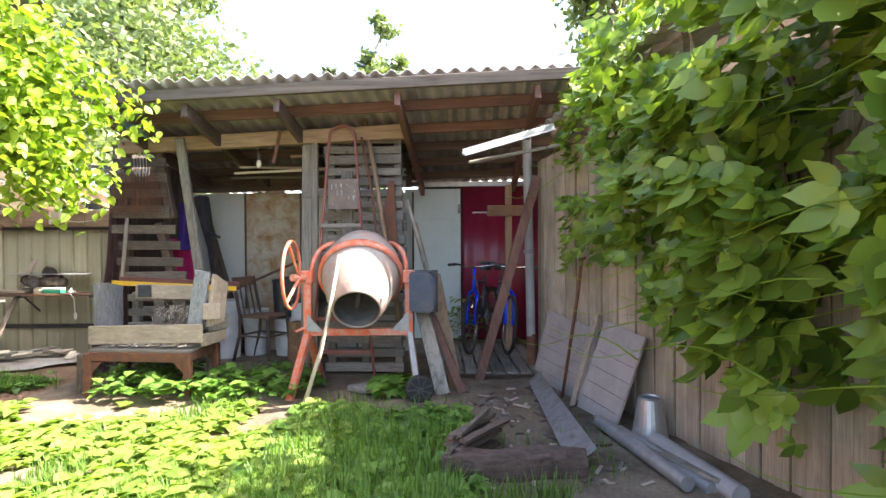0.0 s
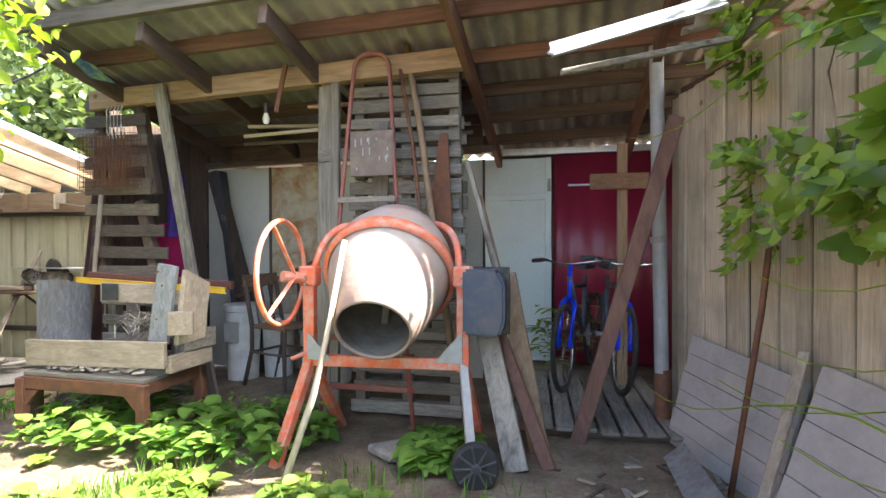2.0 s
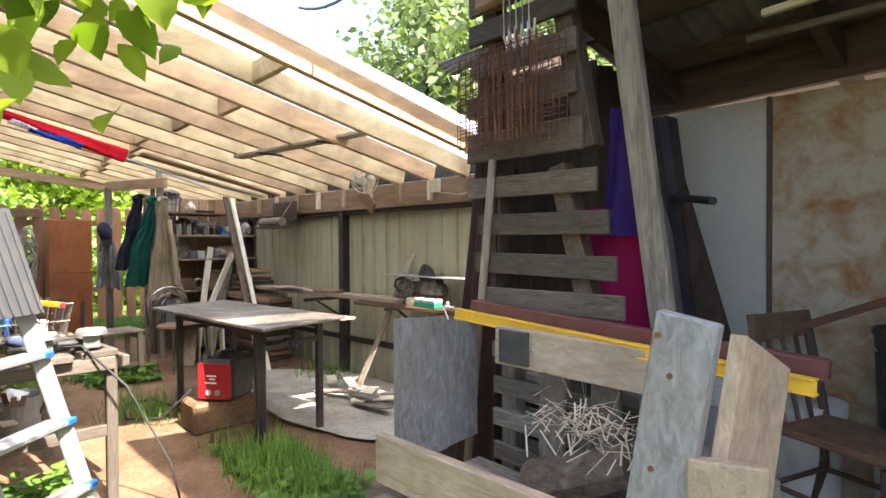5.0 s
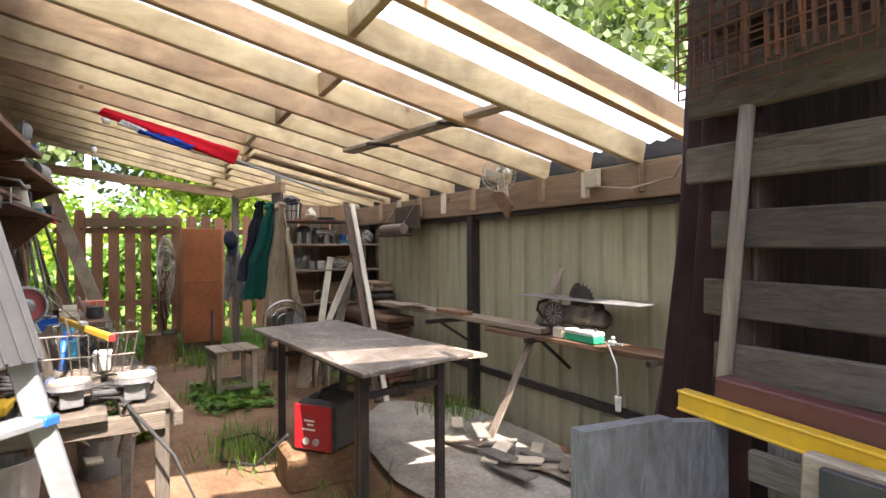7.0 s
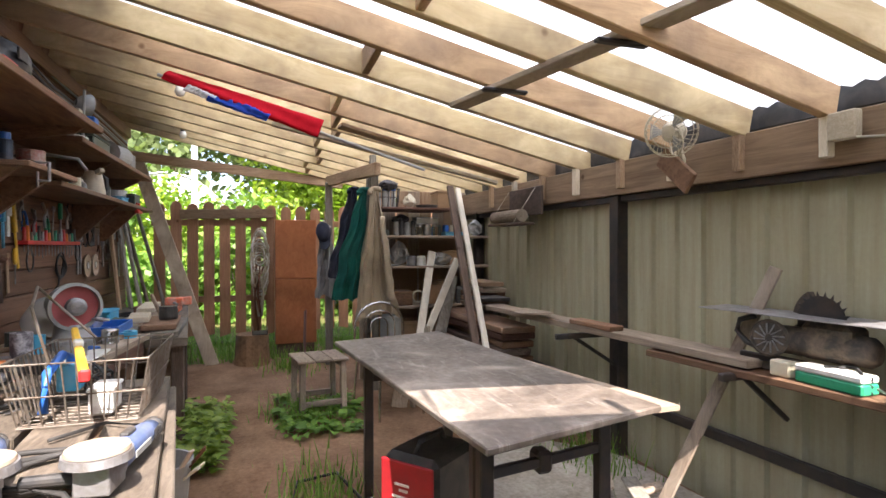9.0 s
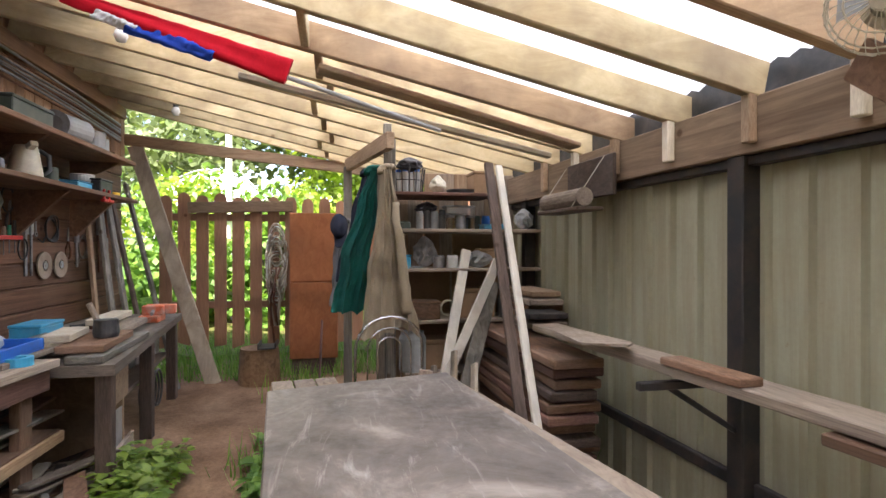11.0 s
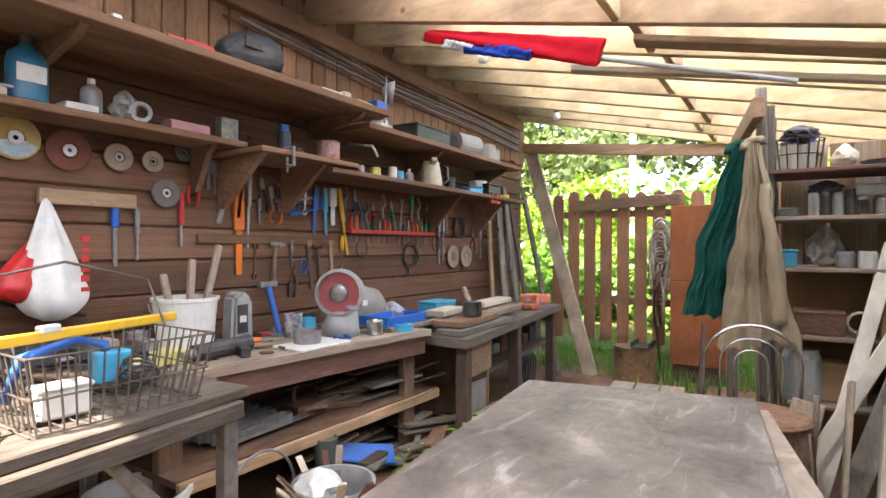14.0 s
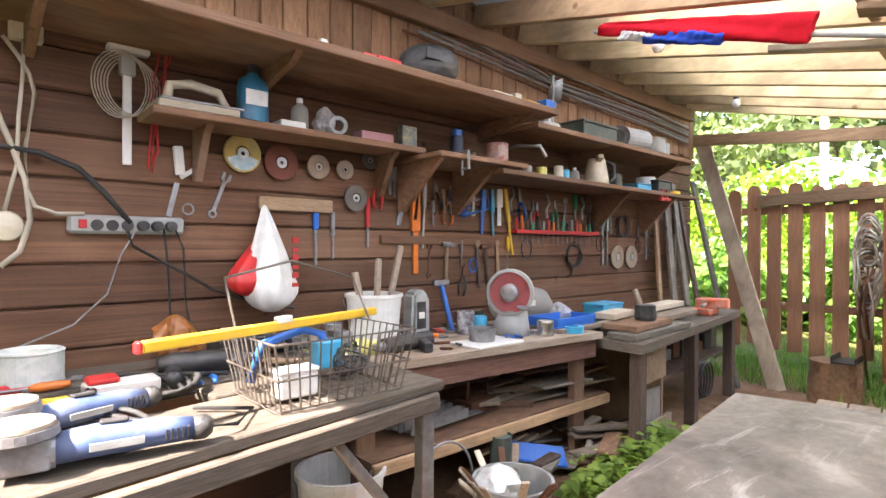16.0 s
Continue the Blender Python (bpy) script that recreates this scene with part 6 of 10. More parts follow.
# leaning planks before the shelves
for a, b, w, h, mat, lab in (((-7.60, 5.93, 1.73), (-6.48, 5.81, 0.03), 0.055, 0.03, W_DARK, "dark plank leaning on the shelf unit"), ((-7.56, 5.985, 1.71), (-6.43, 5.87, 0.03), 0.04, 0.03, W_WHITE, "white-edged plank leaning on the shelf unit"),
                             ((-7.82, 5.84, 1.18), (-7.42, 5.54, 0.03), 0.065, 0.022, W_WHITE, "pale new plank leaning on the shelves"), ((-7.55, 5.98, 1.12), (-7.35, 5.42, 0.03), 0.06, 0.02, W_WHITE, "pale plank leaning across the shelves"),
                             ((-7.6, 5.96, 0.98), (-7.3, 5.62, 0.03), 0.09, 0.025, W_GREY, "grey plank leaning on the slab stack"), ((-7.3, 5.5, 0.5), (-7.25, 5.4, 0.02), 0.12, 0.02, W_BENCH, "short wide board leaning by the chair")):
    solo("leaning_plank", beam(a, b, w, h, (1, 0, 0)), mat, lab, "plank")


def shelf_unit():
    t = thing("shelf_unit", (-7.95, 5.85, 0), "open wooden shelf unit full of jars and tins", "shelf unit")
    for z, y0, y1 in ((0.38, 5.42, 6.2), (0.72, 5.40, 6.3), (1.06, 5.38, 6.36), (1.32, 5.36, 6.36), (1.56, 5.34, 6.02)):
        part("shelf", box(-8.15, -7.76, y0, y1, z - 0.022, z), W_BENCH if z != 1.56 else W_RED, t)
    for x in (-8.12, -7.80):
        part("post", box(x - 0.02, x + 0.02, 5.32, 5.36, 0, 1.9), W_GREY, t)
        part("post", box(x - 0.03, x + 0.03, 6.36, 6.385, 0, 1.58), BLACK_M, t)
    part("back_board", box(-8.19, -8.165, 5.4, 5.8, 0.05, 1.06), CARD, t)
    part("back_board", box(-8.19, -8.165, 5.82, 6.2, 0.4, 1.3), CARD, t)


shelf_unit()
for k in range(9):
    y = 5.32 + 0.115 * k
    solo("shelf_back_board", beam((-8.19, y, 0.02), (-8.19, y + jit(0.006), 1.74), 0.015, 0.112, (0, 1, 0)), W_MID if k % 2 else W_BENCH, "rough upright board behind the shelves", "board", "boards behind the shelf unit")


def jar(x, y, z, r, h, mat, label, lid=None, cat="jar", grp="jars and tins on the shelves"):
    t = thing("jar", (x, y, z), label, cat, grp)
    m = Matrix.Translation((x, y, z))
    part("body", lathe([(0, 0), (r * 0.95, 0), (r, 0.01), (r, h * 0.82), (r * 0.86, h * 0.93), (r * 0.86, h), (0, h)], 18, m), mat, t, smooth=False)
    if lid:
        part("lid", lathe([(r * 0.92, h - 0.012), (r * 0.92, h + 0.006), (0, h + 0.008)], 18, m), lid, t)
    return t


def tub(x0, x1, y0, y1, z, h, mat, label, cat="box"):
    t = thing("box", ((x0 + x1) / 2, (y0 + y1) / 2, z), label, cat)
    part("body", box(x0, x1, y0, y1, z, z + h * 0.86, 0.006), mat, t)
    part("lid", box(x0 - 0.004, x1 + 0.004, y0 - 0.004, y1 + 0.004, z + h * 0.86, z + h, 0.004), mat, t)
    return t


def bag(x, y, z, r, h, mat, label, seed=0, cat="bag"):
    bm = bmesh.new()
    bmesh.ops.create_icosphere(bm, subdivisions=3, radius=1)
    for v in bm.verts:
        n = 0.78 + 0.34 * noise.noise((v.co.x * 2.1 + seed, v.co.y * 2.1, v.co.z * 2.1))
        k = 1.0 if v.co.z < 0.2 else 1 - 0.55 * (v.co.z - 0.2)
        v.co = Vector((x + v.co.x * r * n * k, y + v.co.y * r * n * k, z + h * 0.5 + max(-0.98, v.co.z) * h * 0.5 * (0.9 + 0.1 * n)))
    return solo("bag", bm, mat, label, cat)


z = 1.56
wb_ = thing("wire_basket", (-7.95, 5.46, z), "black wire basket with bottles on the top shelf", "basket")
for k in range(14):
    a = 2 * math.pi * k / 14
    part("wire", tube([(-7.95 + 0.08 * math.cos(a), 5.46 + 0.1 * math.sin(a), z + 0.005), (-7.95 + 0.1 * math.cos(a), 5.46 + 0.12 * math.sin(a), z + 0.17)], 0.004, 5), BLACKP, wb_)
for zz, s in ((0.005, 0.9), (0.09, 1.0), (0.17, 1.1)):
    part("hoop", tube([(-7.95 + 0.09 * s * math.cos(2 * math.pi * k / 20), 5.46 + 0.11 * s * math.sin(2 * math.pi * k / 20), z + zz) for k in range(20)], 0.004, 5, True), BLACKP, wb_)
for k in range(4):
    jar(-7.97 + 0.05 * (k % 2), 5.40 + 0.04 * k, z + 0.012, 0.02, 0.15, BOTTLE, "clear plastic bottle in the wire basket", BLUE_P)
bag(-7.93, 5.47, z + 0.15, 0.11, 0.1, TARP, "crumpled black bag on the wire basket", 3)
bag(-7.9, 5.66, z, 0.07, 0.13, CREAM, "pale cloth bundle on the top shelf", 5)
solo("pan", lathe([(0, 0), (0.09, 0), (0.1, 0.03), (0.095, 0.03), (0.085, 0.006), (0, 0.006)], 20, Matrix.Translation((-7.9, 5.82, z))), DARKGREY, "flat dark pan on the top shelf", "pan")
tub(-8.05, -7.85, 5.9, 6.02, z, 0.16, CARD, "brown cardboard box on the top shelf")
z = 1.32
jar(-7.87, 5.42, z, 0.05, 0.05, DKGREEN, "flat olive tin on the shelf", None, "tin")
for k in range(4):
    jar(-7.86, 5.53 + 0.05 * k, z, 0.024, 0.12 + 0.01 * (k % 2), BLACKP if k % 2 else BOTTLE, "small dark bottle on the shelf", None, "bottle")
bag(-7.9, 5.58, z + 0.1, 0.09, 0.09, TARP, "crumpled black plastic on the shelf", 8)
for k in range(3):
    jar(-7.86, 5.74 + 0.07 * k, z, 0.033, 0.09, GLASS if k != 1 else STEEL, "glass jar of screws on the shelf", STEEL)
tub(-7.95, -7.82, 5.70, 5.90, z + 0.1, 0.06, BOTTLE, "clear plastic tub on the jars")
tub(-7.9, -7.78, 5.95, 6.13, z, 0.035, CYAN_P, "flat blue tray on the shelf", "tray")
for k in range(3):
    jar(-7.98, 5.95 + 0.07 * k, z, 0.03, 0.1, (DKGREEN, BLUE_P, CREAM)[k], "small painted tin at the back of the shelf", None, "tin")
bag(-7.86, 6.26, z, 0.08, 0.15, FILM, "clear plastic bag on the shelf", 11)
z = 1.06
solo("flat_dish", lathe([(0, 0), (0.08, 0), (0.085, 0.012), (0, 0.006)], 20, Matrix.Translation((-7.86, 5.47, z))), GREY_P, "flat grey lid on the shelf", "lid")
tub(-7.86, -7.78, 5.39, 5.46, z, 0.09, CYAN_P, "small blue box on the shelf")
bag(-7.97, 5.58, z, 0.1, 0.22, FILM, "dusty clear bag with tools on the shelf", 14)
for k in range(2):
    jar(-7.85, 5.66 + 0.09 * k, z, 0.04, 0.085, STEEL if k == 0 else WHITE_P, "grey tin mug on the shelf", None, "mug")
bag(-7.85, 5.92, z, 0.12, 0.12, FILM, "crumpled clear film bag on the shelf", 17)
tub(-8.0, -7.85, 5.95, 6.1, z, 0.13, CARD, "brown box at the back of the shelf")
z = 0.72
tub(-8.0, -7.8, 5.45, 5.66, z, 0.12, W_SHELF, "low wooden box on the shelf", "box")
solo("cord_coil", joined(*[tube([(-7.85 + 0.02 * math.cos(k), 5.72 + 0.05 * math.cos(2 * math.pi * k / 16 + j), z + 0.07 + 0.05 * math.sin(2 * math.pi * k / 16 + j)) for k in range(16)], 0.006, 5, True) for j in range(5)]), ROPE, "coil of pale cord on the shelf", "cord")
tub(-8.05, -7.85, 5.8, 6.05, z, 0.2, CARD, "dented cardboard box on the shelf")
jar(-7.85, 6.12, z, 0.05, 0.15, DARKGREY, "dark can on the shelf", None, "can")
z = 0.38
tub(-8.05, -7.85, 5.5, 5.75, z, 0.2, CARD, "stained cardboard box low in the shelf unit")
jar(-7.86, 5.48, z, 0.09, 0.26, GREY_P, "grey round canister in the shelf unit", None, "canister")
for k in range(6):
    solo("tucked_board", beam((-7.95, 5.86 + 0.05 * k, 0.02), (-8.0, 5.9 + 0.06 * k, 0.6 + jit(0.1)), 0.03, 0.06, (0, 1, 0)), W_SHELF if k % 2 else W_MID, "short board tucked into the shelf unit", "board", "boards in the shelf unit")

# coat rail and coats
solo("coat_beam", beam((-7.52, 5.3, 1.84), (-9.0, 5.08, 1.90), 0.05, 0.1), W_MID, "brown beam that the coats hang from", "beam")
solo("coat_post", beam((-8.95, 5.08, 0), (-8.95, 5.08, 1.88), 0.07, 0.07, (0, 1, 0)), W_GREY, "grey post carrying the coat beam", "post")
solo("coat_post", beam((-7.80, 5.33, 0.02), (-7.72, 5.30, 1.98), 0.05, 0.05, (0, 1, 0)), W_GREY, "grey post beside the shelf unit", "post")


def coat(label, mat, x, rows, z1, z0, depth, seed, folds=3.2, sleeves=()):
    """A garment hung from a nail: rows of (share of the drop, middle, half width), creased lengthwise, with an uneven hem."""
    def at(v):
        for (v0, c0, w0), (v1, c1, w1) in zip(rows, rows[1:]):
            if v <= v1:
                u = (v - v0) / (v1 - v0)
                u = u * u * (3 - 2 * u)
                return c0 + (c1 - c0) * u, w0 + (w1 - w0) * u
        return rows[-1][1], rows[-1][2]

    bm = bmesh.new()
    n, m = 84, 64
    g = []
    for j in range(m + 1):
        v = j / m
        c, w = at(v)
        c += 0.012 * noise.noise((v * 6, seed, 3))
        row = []
        for i in range(2 * n):
            u = -1 + 2 * i / n if i < n else 1 - 2 * (i - n) / n
            rim = math.sqrt(max(0.0, 1 - u * u))
            sway = 0.9 * noise.noise((v * 2.2, seed, 1)) + 0.5 * v
            ridge = 1 - 2 * abs(math.sin(folds * u * 1.5 + seed + sway)) ** 0.6
            wrinkle = 0.020 * noise.noise((u * 2.6 + seed, v * 7 + 1.2 * u, 2)) + 0.010 * noise.noise((u * 7, v * 17 + 3 * u, seed))
            x_ = x + (depth * rim + (0.008 + 0.026 * v) * ridge * rim + wrinkle if i < n else -0.4 * depth * rim)
            hem = (0.05 * noise.noise((u * 1.6, seed, 5)) - 0.009 * ridge) * v * v
            row.append(bm.verts.new((x_, c + w * u * (1 + 0.10 * noise.noise((v * 9, u * 0.7, seed)) * v), z1 + (z0 - z1) * v + hem)))
        g.append(row)
    for a_, c_ in zip(g, g[1:]):
        for i in range(2 * n):
            bm.faces.new((a_[i], a_[(i + 1) % (2 * n)], c_[(i + 1) % (2 * n)], c_[i])).smooth = True
    bmesh.ops.recalc_face_normals(bm, faces=bm.faces)
    t = thing("coat", (x, rows[-1][1], z0), label, "coat", "coats on the beam")
    part("body", bm, mat, t)
    for ya, yb, za, zb in sleeves:
        pts, rad = [], []
        for k in range(22):
            u = k / 21
            pts.append((x + depth * 0.95 + 0.02 * math.sin(3 * u) + 0.008 * noise.noise((u * 9, seed, ya)), ya + (yb - ya) * u + 0.02 * noise.noise((u * 4, seed, 8)), za + (zb - za) * u))
            rad.append((0.022 + 0.012 * u) * (1 + 0.20 * math.sin(k * 1.9 + seed) * (0.4 + 0.6 * noise.noise((u * 5, seed, 4)))))
        part("sleeve", tube(pts, rad, 16), mat, t, smooth=True)
    part("collar", tube([(x + 0.02 + 0.015 * math.cos(k * 1.3), rows[0][1] + 0.042 * math.cos(k * 0.6), z1 + 0.005 + 0.022 * math.sin(k)) for k in range(10)], 0.019, 8), mat, t, smooth=True)


coat("bottle-green work jacket hung on the beam", GREENCLOTH, -7.62, ((0, 5.20, 0.03), (0.25, 5.165, 0.062), (0.6, 5.10, 0.088), (1, 5.055, 0.105)), 1.66, 0.80, 0.055, 1.0, 2.6, ())
coat("khaki work coat hung on the beam", KHAKI, -7.55, ((0, 5.275, 0.035), (0.3, 5.285, 0.07), (0.65, 5.29, 0.125), (1, 5.30, 0.175)), 1.66, 0.68, 0.065, 2.6, 4.4, ((5.33, 5.40, 1.46, 0.80),))
coat("dark navy jacket hung behind the green one", NAVYCLOTH, -8.15, ((0, 5.20, 0.04), (0.4, 5.16, 0.08), (1, 5.08, 0.10)), 1.72, 0.95, 0.05, 4.2, 2.4)
coat("grey work overall hung at the cabinet", GREYCLOTH, -8.86, ((0, 5.04, 0.04), (0.4, 5.05, 0.09), (1, 5.06, 0.13)), 1.40, 0.70, 0.05, 5.5, 2.8)
cp = thing("cap", (-8.78, 5.0, 1.3), "navy cap hung over the grey overall", "cap")
mcap = Matrix.Translation((-8.80, 5.02, 1.36)) @ Matrix.Rotation(1.0, 4, "Y") @ Matrix.Rotation(0.5, 4, "X") @ Matrix.Diagonal((1.25, 0.8, 1, 1))
part("crown", lathe([(0.085, 0), (0.09, 0.02), (0.082, 0.06), (0.045, 0.09), (0, 0.095)], 18, mcap), NAVYCLOTH, cp, smooth=True)
part("peak", plate([mcap @ Vector((0.085 * math.cos(radians(a)) + (0.075 if -50 < a < 50 else 0), 0.085 * math.sin(radians(a)), 0.004)) for a in (-70, -45, -20, 20, 45, 70)], 0.006, mcap.to_3x3() @ Vector((0, 0, 1))), NAVYCLOTH, cp)

# cabinet at the gate
cb = thing("cabinet", (-9.55, 4.78, 0.05), "narrow red-brown veneered cabinet with two doors", "cabinet")
part("body", box(-9.82, -9.47, 4.56, 5.0, 0.16, 1.52), CAB, cb)
part("door", box(-9.47, -9.45, 4.565, 4.995, 0.165, 0.87, 0.003), CAB, cb)
part("door", box(-9.47, -9.45, 4.565, 4.995, 0.88, 1.515, 0.003), CAB, cb)
part("plinth", box(-9.8, -9.49, 4.58, 4.98, 0.0, 0.16), W_DARK, cb)
solo("maroon_board", beam((-9.1, 4.84, 0.02), (-9.2, 4.86, 0.55), 0.22, 0.015, (0, 1, 0)), plain("maroon_board", (0.14, 0.06, 0.06), 0.6), "dark maroon board leaning on the cabinet", "board")
sm = thing("stump", (-9.2, 4.33, 0), "grey sawn stump at the gate", "stump")
part("wood", tube([(-9.2, 4.33, -0.02), (-9.2, 4.33, 0.33)], [0.18, 0.16], 18), LOG, sm)
solo("channel_piece", joined(box(-9.3, -9.05, 4.33, 4.48, 0.335, 0.345), box(-9.3, -9.05, 4.47, 4.48, 0.345, 0.385), box(-9.3, -9.05, 4.33, 4.34, 0.345, 0.385)), BLACK_M, "black steel channel lying on the stump", "steel channel")
cc = thing("cord_bundle", (-9.9, 4.4, 0.6), "tangled pale cords hung on the fence", "cord bundle")
for k in range(22):
    r1, ph = R.uniform(0.05, 0.11), R.random() * 6
    zc = R.uniform(0.8, 1.25)
    part("cord_loop", tube([(-9.9 + 0.03 * math.sin(3 * u + ph), 4.40 + r1 * math.cos(u), zc + R.uniform(0.12, 0.24) * 0 + (0.1 + 0.1 * (k % 3)) * math.sin(u)) for u in [2 * math.pi * i / 18 for i in range(18)]], 0.008, 5, True), ROPE if k % 4 else WHITE_P, cc, smooth=True)
for k in range(6):
    part("cord_end", tube([(-9.88, 4.36 + 0.02 * k, 1.0), (-9.87 + jit(0.02), 4.38 + jit(0.06), 0.7), (-9.88, 4.38 + jit(0.05), 0.42 if k else 0.01)], 0.011, 5), ROPE if k % 2 else RUST, cc, smooth=True)

# flag on a pole under the rafters
fl = thing("flag", (-6.71, 4.7, 1.98), "red, blue and white flag rolled on a pole below the rafters", "flag")
part("pole", tube([(-6.71, 3.88, 2.20), (-6.72, 5.45, 1.73)], 0.010, 8), GREY_P, fl)


def furl(u0, u1, drop, w0, w1, mat, seed):
    """A furled strip of cloth along the pole, creased lengthwise."""
    bm = bmesh.new()
    g = []
    for i in range(46):
        u = i / 45
        y = u0 + (u1 - u0) * u
        zc = 2.19 - 0.275 * (y - 3.94)
        w = (w0 + (w1 - w0) * u) * (1 + 0.22 * noise.noise((u * 7, seed, 0)))
        row = []
        for k in range(18):
            a = 2 * math.pi * k / 18
            crease = 1 + 0.30 * math.sin(4 * a + 5 * u + seed) + 0.55 * noise.noise((u * 14, math.cos(a) * 2 + seed, math.sin(a) * 2))
            row.append(bm.verts.new((-6.70 + 0.022 * math.cos(a) * crease, y + 0.02 * math.sin(a), zc - drop - 0.35 * w + w * math.sin(a) * (0.85 + 0.15 * crease))))
        g.append(row)
    for a_, c_ in zip(g, g[1:]):
        for k in range(18):
            bm.faces.new((a_[k], a_[(k + 1) % 18], c_[(k + 1) % 18], c_[k])).smooth = True
    bm.faces.new(g[0])
    bm.faces.new(g[-1][::-1])
    part("cloth", bm, mat, fl)


furl(3.92, 4.78, -0.012, 0.024, 0.056, FLAGRED, 1)
furl(4.15, 4.48, 0.028, 0.024, 0.028, FLAGBLUE, 3)
furl(4.03, 4.19, 0.022, 0.018, 0.022, FLAGWHITE, 5)
for x, y, z in ((-7.27, 3.92, 2.26), (-8.97, 3.72, 2.29)):
    t = thing("lamp", (x, y, z), "round opal bulb under the rafters, unlit", "lamp", "bulbs under the rafters")
    part("socket", rod((x, y, z + 0.08), (x, y, z + 0.03), 0.022), BLACKP, t)
    part("bulb", lathe([(0, -0.035), (0.022, -0.028), (0.034, 0), (0.025, 0.028), (0.016, 0.04)], 16, Matrix.Translation((x, y, z))), BULBW, t, smooth=True)


# ---- workshop: tool wall, shelves and benches ----
def side_bench():
    t = thing("side_bench", (-5.0, 3.7, 0), "dusty slatted bench of grey planks on steel legs", "workbench")
    n = 6
    for k in range(n):
        v = (k + 0.5) / n
        ya, yb = 3.2 + 1.06 * v, 3.2 + 0.92 * v
        if k == 3:
            part("plank", beam((-4.92, ya * 0.6 + yb * 0.4, 0.738), (-5.5, yb, 0.738), 0.13, 0.03), W_SIDE, t)
        else:
            part("plank", beam((-4.42 + jit(0.03), ya, 0.738), (-5.5 + jit(0.02), yb, 0.738), 0.145, 0.03), W_SIDE, t)
    part("front_rail", beam((-4.43, 4.268, 0.698), (-5.48, 4.125, 0.698), 0.03, 0.05), W_SIDE, t)
    for x, y in ((-4.5, 4.22), (-5.46, 4.09), (-4.5, 3.3), (-5.45, 3.3)):
        part("leg", beam((x, y, 0.0), (x, y, 0.723), 0.045, 0.045, (0, 1, 0)), W_SIDE if x > -5 else STEEL, t)
    part("cross_rail", beam((-4.5, 4.22, 0.38), (-4.5, 3.3, 0.38), 0.03, 0.05), W_SIDE, t)
    part("brace", beam((-5.10, 4.145, 0.69), (-5.45, 4.06, 0.27), 0.02, 0.03), STEEL, t)
    part("side_rail", beam((-4.46, 4.23, 0.693), (-4.46, 3.25, 0.693), 0.03, 0.06), W_SIDE, t)


side_bench()


def main_bench():
    t = thing("workbench", (-6.2, 3.45, 0), "long brown workbench with a dusty top and a lower shelf", "workbench")
    for k in range(4):
        v0, v1 = k / 4, (k + 1) / 4
        part("top_board", plate([(-5.3, 3.12 + 0.52 * v0, 0.68), (-5.3, 3.12 + 0.52 * v1 - 0.004, 0.68), (-6.93, 3.12 + 0.68 * v1 - 0.004, 0.68), (-6.93, 3.12 + 0.68 * v0, 0.68)], 0.032), W_BENCH, t)
    part("apron", beam((-5.3, 3.60, 0.63), (-6.92, 3.75, 0.63), 0.03, 0.10), W_RED, t)
    part("lower_shelf", plate([(-5.55, 3.15, 0.33), (-5.55, 3.68, 0.33), (-7.1, 3.72, 0.33), (-7.1, 3.15, 0.33)], 0.025), W_SHELF, t)
    part("shelf_edge", beam((-5.55, 3.69, 0.325), (-7.1, 3.73, 0.325), 0.02, 0.05), W_SAWN, t)
    for x, y in ((-5.6, 3.55), (-6.86, 3.68), (-5.6, 3.2), (-6.86, 3.2)):
        part("leg", beam((x, y, 0), (x, y, 0.68), 0.09, 0.045, (0, 1, 0)), W_SHELF, t)
    u = thing("end_bench", (-8.0, 3.6, 0), "dark heavy bench with open compartments below", "workbench")
    for k in range(3):
        v0, v1 = k / 3, (k + 1) / 3
        part("top_board", plate([(-6.98, 3.14 + 0.86 * v0, 0.615), (-6.98, 3.14 + 0.86 * v1 - 0.005, 0.615), (-9.0, 3.14 + 0.62 * v1 - 0.005, 0.615), (-9.0, 3.14 + 0.62 * v0, 0.615)], 0.05), W_SIDE, u)
    for x, y in ((-7.05, 3.93), (-7.9, 3.84), (-8.85, 3.72)):
        part("leg", beam((x, y, 0), (x, y, 0.615), 0.06, 0.07, (0, 1, 0)), W_DARK, u)
    part("middle_shelf", plate([(-7.5, 3.14, 0.35), (-7.5, 3.82, 0.35), (-8.9, 3.68, 0.35), (-8.9, 3.14, 0.35)], 0.025), W_DARK, u)
    part("side_panel", box(-7.48, -7.46, 3.14, 3.86, 0.0, 0.6), W_MID, u)
    part("front_panel", plate([(-7.08, 3.93, 0.42), (-7.45, 3.89, 0.42), (-7.45, 3.89, 0.61), (-7.08, 3.93, 0.61)], 0.02, (0, -1, 0)), W_MID, u)
    part("grey_panel", plate([(-7.1, 3.94, 0.02), (-7.5, 3.9, 0.02), (-7.5, 3.9, 0.2), (-7.1, 3.94, 0.2)], 0.02, (0, -1, 0)), W_BENCH, u)
    part("tin_panel", plate([(-7.15, 3.90, 0.18), (-7.42, 3.87, 0.18), (-7.42, 3.87, 0.36), (-7.15, 3.90, 0.38)], 0.004, (0, -1, 0)), GALV, u)


main_bench()


